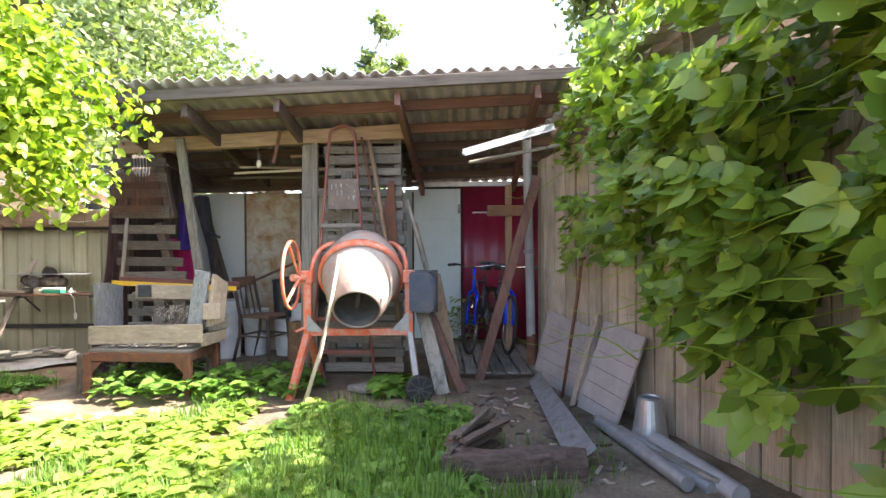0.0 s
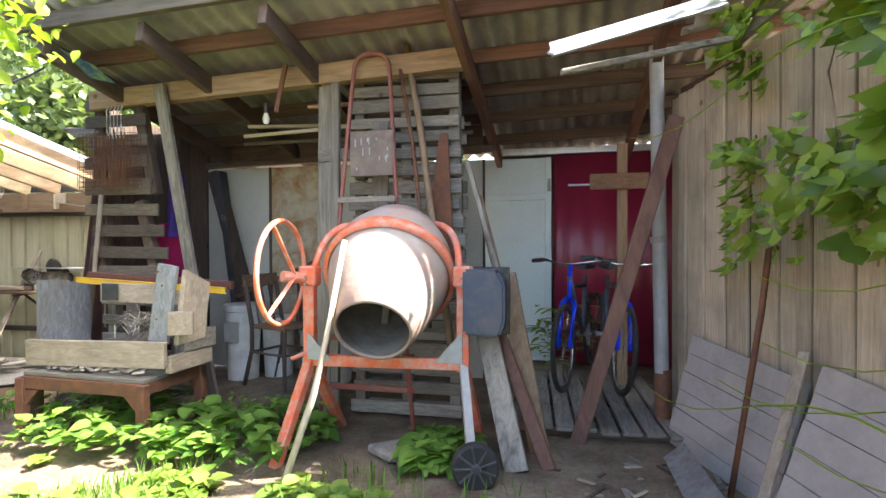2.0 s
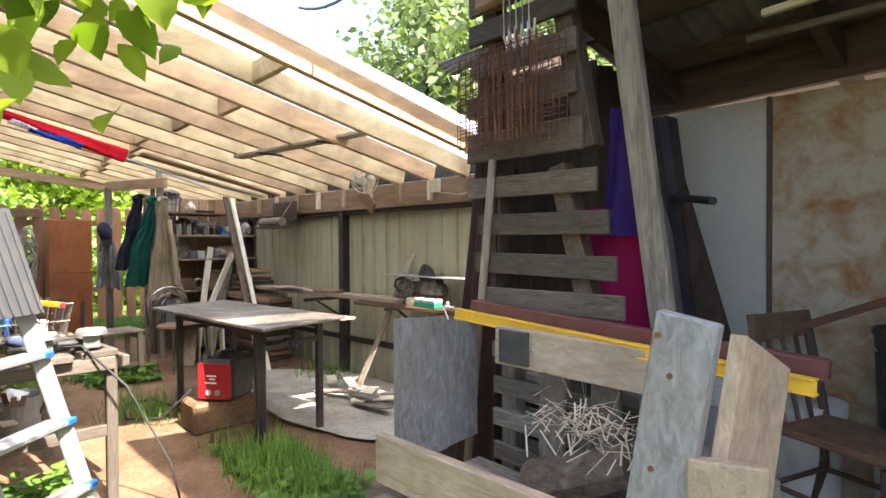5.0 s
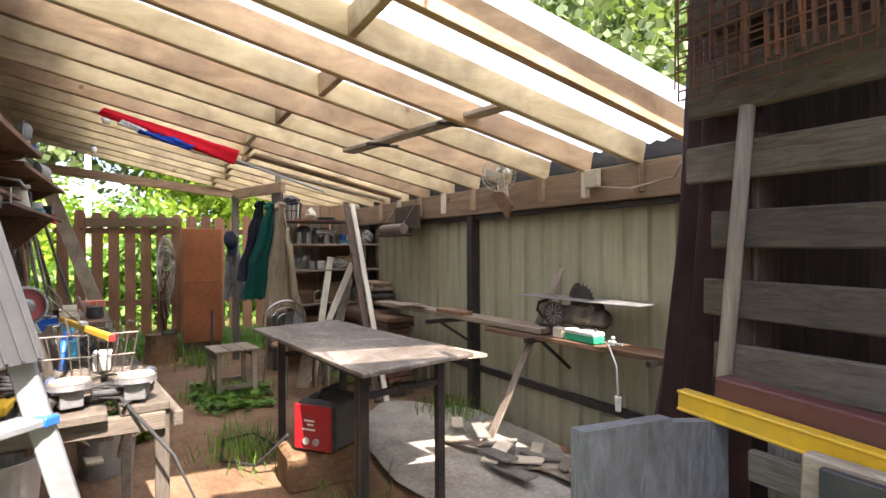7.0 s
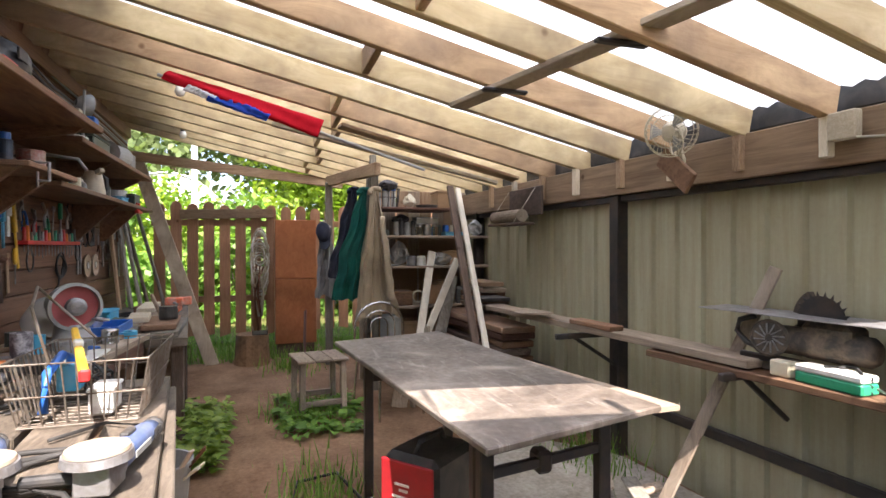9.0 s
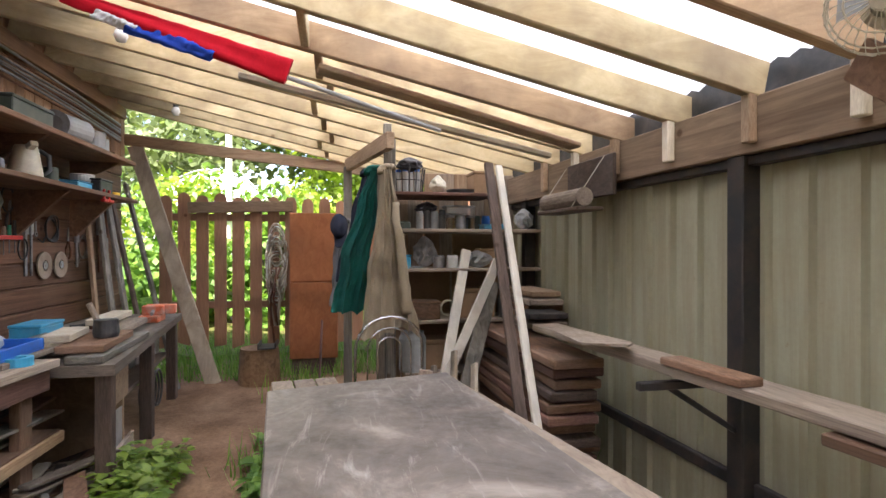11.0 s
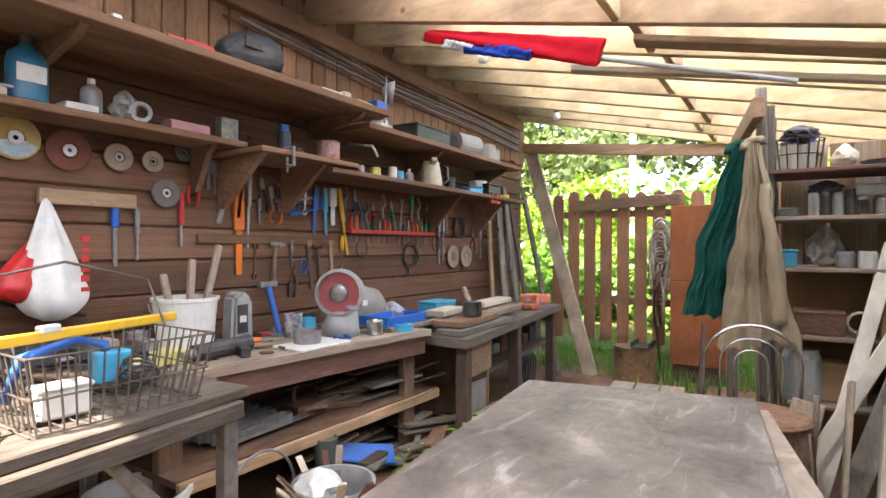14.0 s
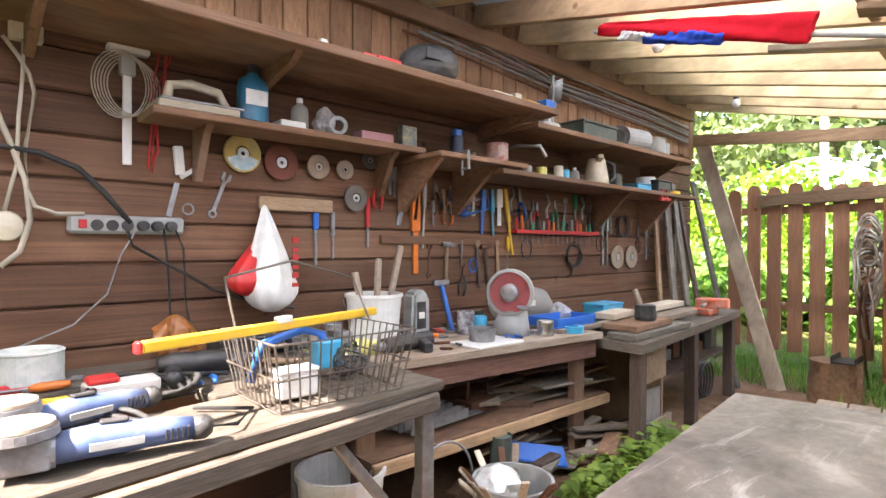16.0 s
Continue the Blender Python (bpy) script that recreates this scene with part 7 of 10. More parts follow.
def wall_shelf(name, x0, x1, y1, z, label, brackets, th=0.03, mat=W_SHELF, tri=0.16):
    t = thing(name, ((x0 + x1) / 2, TWY, z), label, "wall shelf", "shelves on the tool wall")
    part("board", box(x1, x0, TWY + 0.024, y1, z - th, z), mat, t)
    for x in brackets:
        part("bracket", plate([(x, TWY + 0.024, z - th), (x, y1 - 0.05, z - th), (x, y1 - 0.09, z - th - 0.03), (x, TWY + 0.06, z - th - tri), (x, TWY + 0.024, z - th - tri)], 0.028, (1, 0, 0)), mat, t)
    return t


wall_shelf("wall_shelf", -4.3, -6.84, 3.58, 1.905, "long deep brown board shelf high on the tool wall", (-4.6, -5.35, -6.7), 0.035, W_SHELF, 0.1)
wall_shelf("wall_shelf", -6.76, -8.75, 3.50, 1.84, "brown shelf near the end of the tool wall", (-7.6, -8.6), 0.03)
wall_shelf("wall_shelf", -4.9, -6.1, 3.34, 1.635, "narrow brown shelf with bottles on the tool wall", (-5.12, -5.98), 0.028, W_SHELF, 0.2)
wall_shelf("wall_shelf", -6.05, -6.68, 3.50, 1.60, "short brown shelf on wide brackets", (-6.12, -6.5), 0.025, W_SHELF, 0.24)
wall_shelf("wall_shelf", -6.5, -8.85, 3.48, 1.565, "long brown shelf with kettle and tins", (-7.9, -8.6), 0.028, W_SHELF, 0.26)
SH = {1: 1.905, 2: 1.635, 3: 1.60, 4: 1.565, 5: 1.84}


def bottle(x, y, z, r, h, mat, capmat, label, flat=0.7, cat="bottle", mark=None):
    t = thing("bottle", (x, y, z), label, cat)
    m = Matrix.Translation((x, y, z)) @ Matrix.Diagonal((1, flat, 1, 1))
    b = part("body", lathe([(0, 0), (r, 0), (r * 1.02, h * 0.08), (r, h * 0.6), (r * 0.9, h * 0.72), (r * 0.35, h * 0.84), (r * 0.3, h * 0.9), (0, h * 0.9)], 22, m), mat, t, smooth=True)
    part("cap", lathe([(r * 0.36, h * 0.86), (r * 0.36, h), (0, h)], 14, m), capmat, t)
    if mark:
        part("label", box(x - r * 0.7, x + r * 0.7, y + r * flat + 0.001, y + r * flat + 0.003, z + h * 0.3, z + h * 0.55, 0.0005), mark, b, "pale printed label")
    return t


def can(x, y, z, r, h, mat, label, lid=None, cat="tin"):
    t = thing("tin_can", (x, y, z), label, cat)
    m = Matrix.Translation((x, y, z))
    part("body", lathe([(0, 0), (r, 0), (r * 1.03, 0.004), (r, 0.01), (r, h - 0.01), (r * 1.03, h - 0.004), (r * 0.95, h), (r * 0.9, h - 0.01), (0, h - 0.012)], 22, m), mat, t)
    if lid:
        part("lid", lathe([(r * 0.8, h - 0.004), (r * 0.8, h + h * 0.25), (0, h + h * 0.25)], 18, m), lid, t)
    return t


def bx(p):
    return p[0]


# on the narrow shelf
z = SH[2]
tr = thing("plaster_float", (-5.05, 3.24, z), "grey plastering float with a cream handle on boards", "plaster float")
part("plate", box(-5.22, -4.93, 3.16, 3.32, z + 0.03, z + 0.04), STEEL, tr)
part("handle", tube([(-5.18, 3.24, z + 0.045), (-5.15, 3.24, z + 0.1), (-5.05, 3.24, z + 0.115), (-4.98, 3.24, z + 0.1), (-4.97, 3.24, z + 0.045)], 0.018, 10), CREAM, tr, smooth=True)
solo("thin_board", box(-5.2, -4.92, 3.15, 3.33, z, z + 0.028), W_PALE, "thin yellowish boards stacked on the shelf", "board")
bottle(bx((-5.28, 3.25, 1.80)), 3.25, z, 0.062, 0.235, plain("blue_oil_bottle", (0.02, 0.17, 0.3), 0.35), DARKGREY, "blue plastic oil bottle with a pale label on the shelf", 0.6, "bottle", WHITE_P)
solo("small_carton", box(bx((-5.46, 3.24, 1.70)) - 0.03, bx((-5.38, 3.24, 1.69)), 3.2, 3.29, z, z + 0.035), WHITE_P, "small white carton on the shelf", "box")
bottle(bx((-5.48, 3.25, 1.74)), 3.25, z, 0.036, 0.14, BOTTLE, WHITE_P, "clear plastic bottle with a white cap on the shelf", 1.0)
bag(bx((-5.60, 3.25, 1.76)), 3.25, z, 0.06, 0.13, FILM, "crumpled clear bag with a roll on the shelf", 21)
solo("tape_roll", lathe([(0.025, -0.012), (0.04, -0.012), (0.04, 0.012), (0.025, 0.012), (0.025, -0.012)], 20, Matrix.Translation((bx((-5.64, 3.27, 1.75)), 3.29, z + 0.045)) @ turn_of((0, 0, 0), (0.3, 1, 0))), GREY_P, "small roll of tape on the shelf", "tape roll")
solo("pink_carton", box(bx((-5.95, 3.25, 1.70)), bx((-5.77, 3.25, 1.68)), 3.2, 3.28, z, z + 0.05), plain("dusty_pink", (0.5, 0.25, 0.27), 0.7), "flat dusty pink carton on the shelf", "box")
solo("printed_packet", box(bx((-6.10, 3.25, 1.72)), bx((-6.01, 3.25, 1.71)), 3.22, 3.27, z, z + 0.11), plain("printed_packet", (0.16, 0.2, 0.25), 0.5, 0, (0.5, 0.45, 0.2), 0.8, 40.0), "small printed packet on the shelf", "packet")
# on the short shelf
z = SH[3]
sc = can(bx((-6.34, 3.30, 1.74)), 3.3, z, 0.034, 0.13, NAVY, "dark spray can with a blue cap on the shelf", BLUE_P, "spray can")
can(bx((-6.65, 3.30, 1.73)), 3.3, z, 0.062, 0.13, plain("red_white_paint_tin", (0.5, 0.38, 0.33), 0.5, 0, (0.4, 0.04, 0.04), 1.0, 26.0), "paint tin with a red and white label on the shelf", None)
jar(bx((-6.38, 3.38, 1.66)), 3.38, z, 0.025, 0.045, GLASS, "small glass jar on the shelf", None, "jar", "small jars on the shelves")
cl = thing("clamp", (bx((-6.21, 3.50, 1.55)), 3.5, z), "small screw clamp on the shelf edge", "clamp")
part("clamp_body", tube([(bx((-6.21, 3.50, 1.55)), 3.46, z + 0.012), (bx((-6.21, 3.50, 1.55)), 3.52, z + 0.012), (bx((-6.21, 3.50, 1.55)), 3.52, z - 0.07), (bx((-6.21, 3.50, 1.55)), 3.48, z - 0.07)], 0.008, 6), STEEL, cl)
part("screw", rod((bx((-6.21, 3.50, 1.55)), 3.475, z - 0.1), (bx((-6.21, 3.50, 1.55)), 3.475, z - 0.03), 0.006), STEEL, cl)
# on the long shelf
z = SH[4]
for px_x, lab, mat, r, h in ((-7.02, "green and white mug on the shelf", LIME, 0.035, 0.07), (-7.25, "small light blue box tin on the shelf", CYAN_P, 0.035, 0.075)):
    can(px_x, 3.32, z, r, h, mat, lab)
bottle(-7.35, 3.33, z, 0.032, 0.1, BOTTLE, WHITE_P, "small clear bottle on the shelf", 1.0)
kt = thing("kettle", (-7.62, 3.32, z), "cream electric kettle on the shelf", "kettle")
part("jug", lathe([(0, 0), (0.085, 0), (0.08, 0.05), (0.06, 0.17), (0.055, 0.185), (0, 0.19)], 24, Matrix.Translation((-7.62, 3.32, z))), CREAM, kt, smooth=True)
part("handle", tube([(-7.56 - 0.12, 3.36, z + 0.17), (-7.74, 3.38, z + 0.15), (-7.75, 3.38, z + 0.07), (-7.70, 3.36, z + 0.03)], 0.013, 8), DARKGREY, kt, smooth=True)
part("spout", beam((-7.58, 3.36, z + 0.17), (-7.55, 3.4, z + 0.19), 0.04, 0.03), CREAM, kt)
tub(-8.2, -8.0, 3.28, 3.42, z, 0.05, CYAN_P, "flat blue plastic box on the shelf")
can(-8.3, 3.32, z, 0.07, 0.12, WHITE_P, "white plastic tub on the shelf", None, "tub")
tub(-8.42, -8.22, 3.4, 3.46, z, 0.09, BLACKP, "small black case on the shelf")
can(-8.65, 3.36, z, 0.06, 0.035, YELLOW, "flat yellow tin on the shelf")
for k in range(2):
    solo("red_clamp", joined(rod((-8.25 - 0.08 * k, 3.47, z - 0.06), (-8.25 - 0.08 * k, 3.47, z + 0.02), 0.008), box(-8.285 - 0.08 * k, -8.215 - 0.08 * k, 3.46, 3.49, z - 0.065, z - 0.045)), RED_P, "small red clamp on the shelf edge", "clamp", "clamps on the shelf edge")
# on the top shelves
z = SH[1]
hm = thing("welding_mask", (-6.05, 3.36, z), "dark grey welding mask lying on the top shelf", "welding mask")
bm = bmesh.new()
bmesh.ops.create_icosphere(bm, subdivisions=3, radius=1)
for v in bm.verts:
    v.co = Vector((-6.08 + 0.17 * v.co.x * (1 - 0.2 * v.co.z), 3.38 + 0.11 * v.co.y, z + 0.105 + 0.105 * max(-1, v.co.z + 0.35 * v.co.x * -1 * (v.co.x < 0))))
part("shell", bm, DARKGREY, hm)
part("window", box(-6.06, -5.97, 3.485, 3.495, z + 0.1, z + 0.15), BLACKP, hm)
solo("smoothing_trowel", joined(box(-5.42, -5.3, 3.5, 3.55, z, z + 0.012), box(-5.45, -5.42, 3.515, 3.535, z, z + 0.03)), WHITE_P, "white scraper lying on the top shelf edge", "scraper")
solo("red_white_tool", joined(box(-5.78, -5.66, 3.52, 3.56, z, z + 0.02), rod((-5.66, 3.54, z + 0.01), (-5.6, 3.54, z + 0.01), 0.011)), RED_P, "red and white marker tool on the top shelf", "tool")
solo("pale_tool", joined(box(-6.5, -6.36, 3.5, 3.55, z, z + 0.018), box(-6.55, -6.5, 3.49, 3.56, z, z + 0.03)), CREAM, "cream trowel on the top shelf", "trowel")
yt = thing("tape_measure", (-6.75, 3.52, z), "yellow and blue hand tool at the shelf end", "hand tool")
part("handle", rod((-6.62, 3.53, z + 0.012), (-6.75, 3.52, z + 0.012), 0.012), YELLOW, yt)
part("grip", bevel(box(-6.84, -6.75, 3.48, 3.56, z, z + 0.045), 0.01), BLUE_P, yt)
z = SH[5]
tub(-7.75, -7.35, 3.2, 3.4, z, 0.13, DKGREEN, "dark green metal toolbox on the shelf", "toolbox")
mr = thing("motor_reel", (-8.0, 3.36, z), "grey metal drum part on the shelf", "machine part")
part("drum_body", rod((-7.85, 3.36, z + 0.08), (-8.1, 3.40, z + 0.08), 0.08, n=20), GREY_P, mr)
part("rim", lathe([(0.05, 0), (0.085, 0), (0.085, 0.02), (0.05, 0.02), (0.05, 0)], 20, Matrix.Translation((-7.85, 3.36, z + 0.08)) @ turn_of((0, 0, 0), (1, 0.1, 0))), STEEL, mr)
can(-8.35, 3.36, z, 0.08, 0.14, BOTTLE, "clear plastic tub with a dark lid on the shelf", None, "tub")
lp = thing("desk_lamp", (-6.95, 3.45, z), "grey clamp lamp with a round shade on the shelf", "lamp")
part("arm", tube([(-6.95, 3.45, z), (-6.95, 3.46, z + 0.3)], 0.008, 7), GREY_P, lp)
part("shade", lathe([(0.02, 0.07), (0.05, 0.05), (0.075, 0), (0.07, 0), (0.045, 0.045), (0.0, 0.06)], 20, Matrix.Translation((-7.02, 3.46, z + 0.22)) @ turn_of((0, 0, 0), (0.75, -0.8, 0.1))), GREY_P, lp, smooth=True)
part("cable_heap", joined(*[tube([(-6.95 + 0.09 * math.cos(2 * math.pi * k / 14 + j), 3.42 + 0.05 * math.sin(2 * math.pi * k / 14 + j), z + 0.008 + 0.008 * j) for k in range(14)], 0.005, 5, True) for j in range(3)]), WHITE_P, lp)
for k in range(8):
    z0 = 2.16 + 0.022 * k
    solo("wall_cable", tube([(-6.1 - 0.1 * k, TWY + 0.05, z0 + 0.10), (-7.4, TWY + 0.05 + 0.01 * (k % 3), z0 + 0.02 * math.sin(k)), (-8.6, TWY + 0.06, z0 - 0.02), (-9.4, TWY + 0.06, z0 - 0.06)], 0.008 if k % 2 else 0.006, 6), (RUST, GREYPVC, STEEL)[k % 3], "thin rod or cable run along the top of the wall", "cable", "cables along the wall top", smooth=True)

for x, y, r, h, mat, lab in ((-4.62, 3.30, 0.05, 0.13, BLACKP, "dark bottle at the start of the top shelf"), (-7.12, 3.30, 0.03, 0.10, WHITE_P, "small white bottle on the end shelf"), (-8.5, 3.36, 0.045, 0.12, GREY_P, "grey tin at the end of the top shelf")):
    can(x, y, SH[1] if x > -6.8 else SH[5], r, h, mat, lab)
for x, y, r, h, mat, lab in ((-6.86, 3.34, 0.03, 0.06, STEEL, "small steel cup on the long shelf"), (-7.14, 3.36, 0.028, 0.085, CREAM, "cream plastic pot on the long shelf"), (-7.84, 3.34, 0.04, 0.10, DKGREEN, "dark tin behind the kettle"), (-8.55, 3.30, 0.04, 0.09, NAVY, "navy tin at the end of the long shelf")):
    can(x, y, SH[4], r, h, mat, lab)
solo("shelf_pipe", tube([(-6.82, 3.16, 1.72), (-6.82, 3.30, 1.74), (-6.83, 3.46, 1.72), (-6.83, 3.50, 1.66)], 0.010, 8), GREYPVC, "bent grey pipe bracket between the shelves", "pipe", smooth=True)

# hung on the wall


def disc(p, r, mat, label, lab=None):
    t = thing("grinding_disc", p, label, "grinding disc", "grinding discs on the wall")
    m = Matrix.Translation((p[0], TWY + 0.022, p[2])) @ turn_of((0, 0, 0), (0, 1, 0))
    part("abrasive", lathe([(0.013, -0.006), (r * 0.9, -0.006), (r, -0.004), (r, 0.004), (r * 0.93, 0.006), (r * 0.4, 0.006), (r * 0.36, 0.0), (0.013, 0.0)], 30, m), mat, t)
    part("bush", lathe([(0.009, 0.003), (r * 0.3, 0.003), (r * 0.3, 0.008), (0.009, 0.008)], 18, m), GALV, t)
    if lab:
        part("paper_label", plate([m @ Vector((u * r * math.cos(radians(a)), u * r * math.sin(radians(a)), 0.008)) for u, a in [(0.32, b) for b in range(200, 341, 20)] + [(0.9, b) for b in range(340, 199, -20)]], 0.001, (0, 1, 0)), lab, t, "coloured paper label")


disc((-5.29, 3.12, 1.54), 0.078, plain("yellow_disc", (0.55, 0.42, 0.12), 0.7, 0, (0.2, 0.2, 0.2), 0.4, 16), "yellow cutting disc with a blue and white label", plain("blue_white_label", (0.35, 0.5, 0.6), 0.6, 0, (0.7, 0.7, 0.7), 0.8, 30))
disc((-5.46, 3.12, 1.52), 0.078, DISC_R, "red-brown grinding disc with a worn edge")
disc((-5.64, 3.12, 1.52), 0.056, DISC_T, "tan flap disc on the wall")
disc((-5.78, 3.12, 1.52), 0.046, DISC_T, "small tan and grey grinding disc")
disc((-5.92, 3.12, 1.58), 0.042, DISC_G, "small dark grinding disc under the shelf")
disc((-5.84, 3.12, 1.39), 0.064, DISC_G, "dark grey flap disc on the wall")
for p in ((-8.24, 3.12, 1.08), (-8.45, 3.12, 1.08)):
    disc(p, 0.09, DISC_T, "large worn tan grinding wheel on the wall")


def rail_strip():
    a, b = Vector((-4.69, 3.14, 1.23)), Vector((-5.06, 3.14, 1.23))
    t = thing("extension_socket", a, "grey six-way extension socket with a red switch on the wall", "extension socket")
    body = part("housing", box(b.x, a.x, TWY, TWY + 0.04, a.z - 0.03, a.z + 0.035, 0.01), GREY_P, t)
    part("switch", box(a.x - 0.055, a.x - 0.03, TWY + 0.04, TWY + 0.048, a.z - 0.012, a.z + 0.018, 0.003), RED_P, t, "red rocker switch")
    for k in range(6):
        x = a.x - 0.085 - 0.047 * k
        part("plug", rod((x, TWY + 0.04, a.z), (x, TWY + 0.07 if k > 2 else TWY + 0.045, a.z), 0.02, 0.018, 14), BLACKP, t)


rail_strip()
for pts, r, mat, lab in (([(-4.434, 3.14, 1.483), (-4.514, 3.14, 1.471), (-4.614, 3.14, 1.462), (-4.722, 3.14, 1.421), (-4.796, 3.14, 1.345), (-4.878, 3.14, 1.239)], 0.010, RUBBER, "thick black cable running to the socket"),
                         ([(-4.866, 3.14, 1.219), (-4.884, 3.14, 1.158), (-5.066, 3.14, 1.05), (-5.161, 3.14, 0.987), (-5.309, 3.14, 0.933), (-5.51, 3.14, 0.888)], 0.006, RUBBER, "black cable hanging from the socket"),
                         ([(-4.987, 3.14, 1.222), (-5.002, 3.14, 1.084), (-5.011, 3.14, 0.893), (-5.011, 3.14, 0.637)], 0.004, RUBBER, "thin black cable hanging straight down"),
                         ([(-5.026, 3.14, 1.223), (-5.056, 3.14, 1.148), (-5.067, 3.14, 0.931), (-5.098, 3.14, 0.754)], 0.004, RUBBER, "second black cable hanging straight down"),
                         ([(-4.893, 3.14, 1.209), (-4.848, 3.14, 1.128), (-4.805, 3.14, 0.989), (-4.706, 3.14, 0.89), (-4.556, 3.14, 0.831)], 0.003, GREYPVC, "thin cable looping over the planks"),
                         ([(-4.521, 3.14, 1.82), (-4.556, 3.14, 1.77), (-4.587, 3.14, 1.714), (-4.602, 3.14, 1.653), (-4.577, 3.14, 1.475), (-4.581, 3.14, 1.348), (-4.602, 3.14, 1.286), (-4.659, 3.14, 1.264), (-4.738, 3.14, 1.268)], 0.007, ROPE, "cream cable hanging beside the socket"),
                         ([(-4.573, 3.14, 1.819), (-4.57, 3.14, 1.692), (-4.56, 3.14, 1.564), (-4.556, 3.14, 1.419), (-4.525, 3.14, 1.269)], 0.006, ROPE, "thin cream cable running to the round switch"),
                         ([(-4.487, 3.14, 1.639), (-4.514, 3.14, 1.556), (-4.544, 3.14, 1.471), (-4.577, 3.14, 1.366), (-4.59, 3.14, 1.239), (-4.563, 3.14, 1.139), (-4.514, 3.14, 1.091)], 0.009, ROPE, "thick cream cable hanging from the junction box"),
                         ([(-4.976, 3.14, 1.924), (-4.967, 3.14, 1.838), (-4.944, 3.14, 1.729), (-4.948, 3.14, 1.616), (-4.939, 3.14, 1.521), (-4.933, 3.14, 1.438)], 0.0035, RED_P, "red test lead hung on the wall"),
                         ([(-5.021, 3.14, 1.914), (-5.005, 3.14, 1.847), (-4.952, 3.14, 1.71), (-4.958, 3.14, 1.596), (-4.948, 3.14, 1.518), (-4.952, 3.14, 1.429)], 0.0035, RED_P, "second red test lead hung on the wall")):
    solo("hanging_cable", tube(pts, r, 7), mat, lab, "cable", "cables on the wall", smooth=True)
jb = (-4.58, 3.16, 1.86)
solo("junction_box", bevel(box(jb[0] - 0.045, jb[0] + 0.045, TWY, TWY + 0.05, jb[2] - 0.04, jb[2] + 0.04), 0.006), CREAM, "cream junction box on the wall", "junction box")
lm = (-4.53, 3.16, 1.22)
solo("wall_disc", lathe([(0, 0.0), (0.05, 0.0), (0.045, 0.02), (0, 0.03)], 24, Matrix.Translation((lm[0], TWY, lm[2])) @ turn_of((0, 0, 0), (0, 1, 0))), CREAM, "round pale ceiling rose fixed to the wall", "wall rose")
p = Vector((-4.87, 3.15, 1.86))
q = Vector((-4.86, 3.15, 1.45))
wbk = thing("wall_bracket", p, "white metal bracket hung on the wall with coiled wire", "bracket")
part("upright", beam((p.x, TWY + 0.02, p.z), (p.x, TWY + 0.02, q.z), 0.03, 0.012, (0, 1, 0)), WHITE_P, wbk)
part("head", box(p.x - 0.07, p.x + 0.065, TWY + 0.002, TWY + 0.05, p.z - 0.01, p.z + 0.015, 0.006), WHITE_P, wbk)
part("collar", box(p.x - 0.025, p.x + 0.025, TWY + 0.002, TWY + 0.04, p.z - 0.09, p.z - 0.015, 0.004), GREY_P, wbk)
for k in range(6):
    solo("wire_coil", tube([(p.x + 0.01 * k - 0.02 + 0.085 * math.cos(2 * math.pi * j / 26), TWY + 0.035 + 0.003 * k, p.z - 0.13 + (0.1 + 0.004 * k) * math.sin(2 * math.pi * j / 26)) for j in range(26)], 0.0025, 4, True), ROPE, "thin coil of bare wire hung on the bracket", "wire coil", "wire coils on the bracket")
m_ = (-5.00, 3.14, 1.91)
solo("pipe_flange", lathe([(0.03, 0), (0.045, 0), (0.045, 0.03), (0.03, 0.03), (0.03, 0)], 20, Matrix.Translation((m_[0], TWY, m_[2])) @ turn_of((0, 0, 0), (0, 1, 0))), RUST, "rusty ring fixed to the wall", "ring")
solo("red_lead", tube([(m_[0], TWY + 0.03, m_[2]), (m_[0] + 0.01, TWY + 0.03, m_[2] - 0.15), (m_[0] + 0.035, TWY + 0.03, m_[2] - 0.3), (m_[0] + 0.03, TWY + 0.03, m_[2] - 0.4), (m_[0] + 0.05, TWY + 0.04, m_[2] - 0.44)], 0.005, 6), RED_P, "red wire lead with clamps hung on the wall", "lead", smooth=True)
m_ = (-5.05, 3.14, 1.45)
rv = thing("riveter", m_, "white hand riveter hung on a nail", "hand tool")
part("head", beam((m_[0] + 0.01, TWY + 0.02, m_[2] + 0.09), (m_[0], TWY + 0.02, m_[2] - 0.02), 0.035, 0.02, (0, 1, 0)), WHITE_P, rv)
part("lever", beam((m_[0], TWY + 0.02, m_[2] - 0.03), (m_[0] - 0.085, TWY + 0.02, m_[2] + 0.03), 0.018, 0.01, (0, 1, 0)), WHITE_P, rv)
sx = (-5.04, 3.14, 1.34)
shp = thing("scissors", sx, "old dark metal shears hung on the wall", "shears")
part("blade", beam((sx[0], TWY + 0.015, sx[2] + 0.06), (sx[0] + 0.03, TWY + 0.015, sx[2] - 0.07), 0.02, 0.004, (0, 1, 0)), STEEL, shp)
part("handle", tube([(sx[0] - 0.04 + 0.02 * math.cos(k), TWY + 0.015, sx[2] - 0.04 + 0.02 * math.sin(k)) for k in [2 * math.pi * i / 12 for i in range(12)]], 0.004, 5, True), STEEL, shp)
hk = (-5.52, 3.12, 1.34)
solo("hook_strip", box(hk[0] - 0.19, hk[0] + 0.16, TWY + 0.001, TWY + 0.03, hk[2] - 0.028, hk[2] + 0.03, 0.003), W_MID, "orange-brown batten with nails on the wall", "batten")


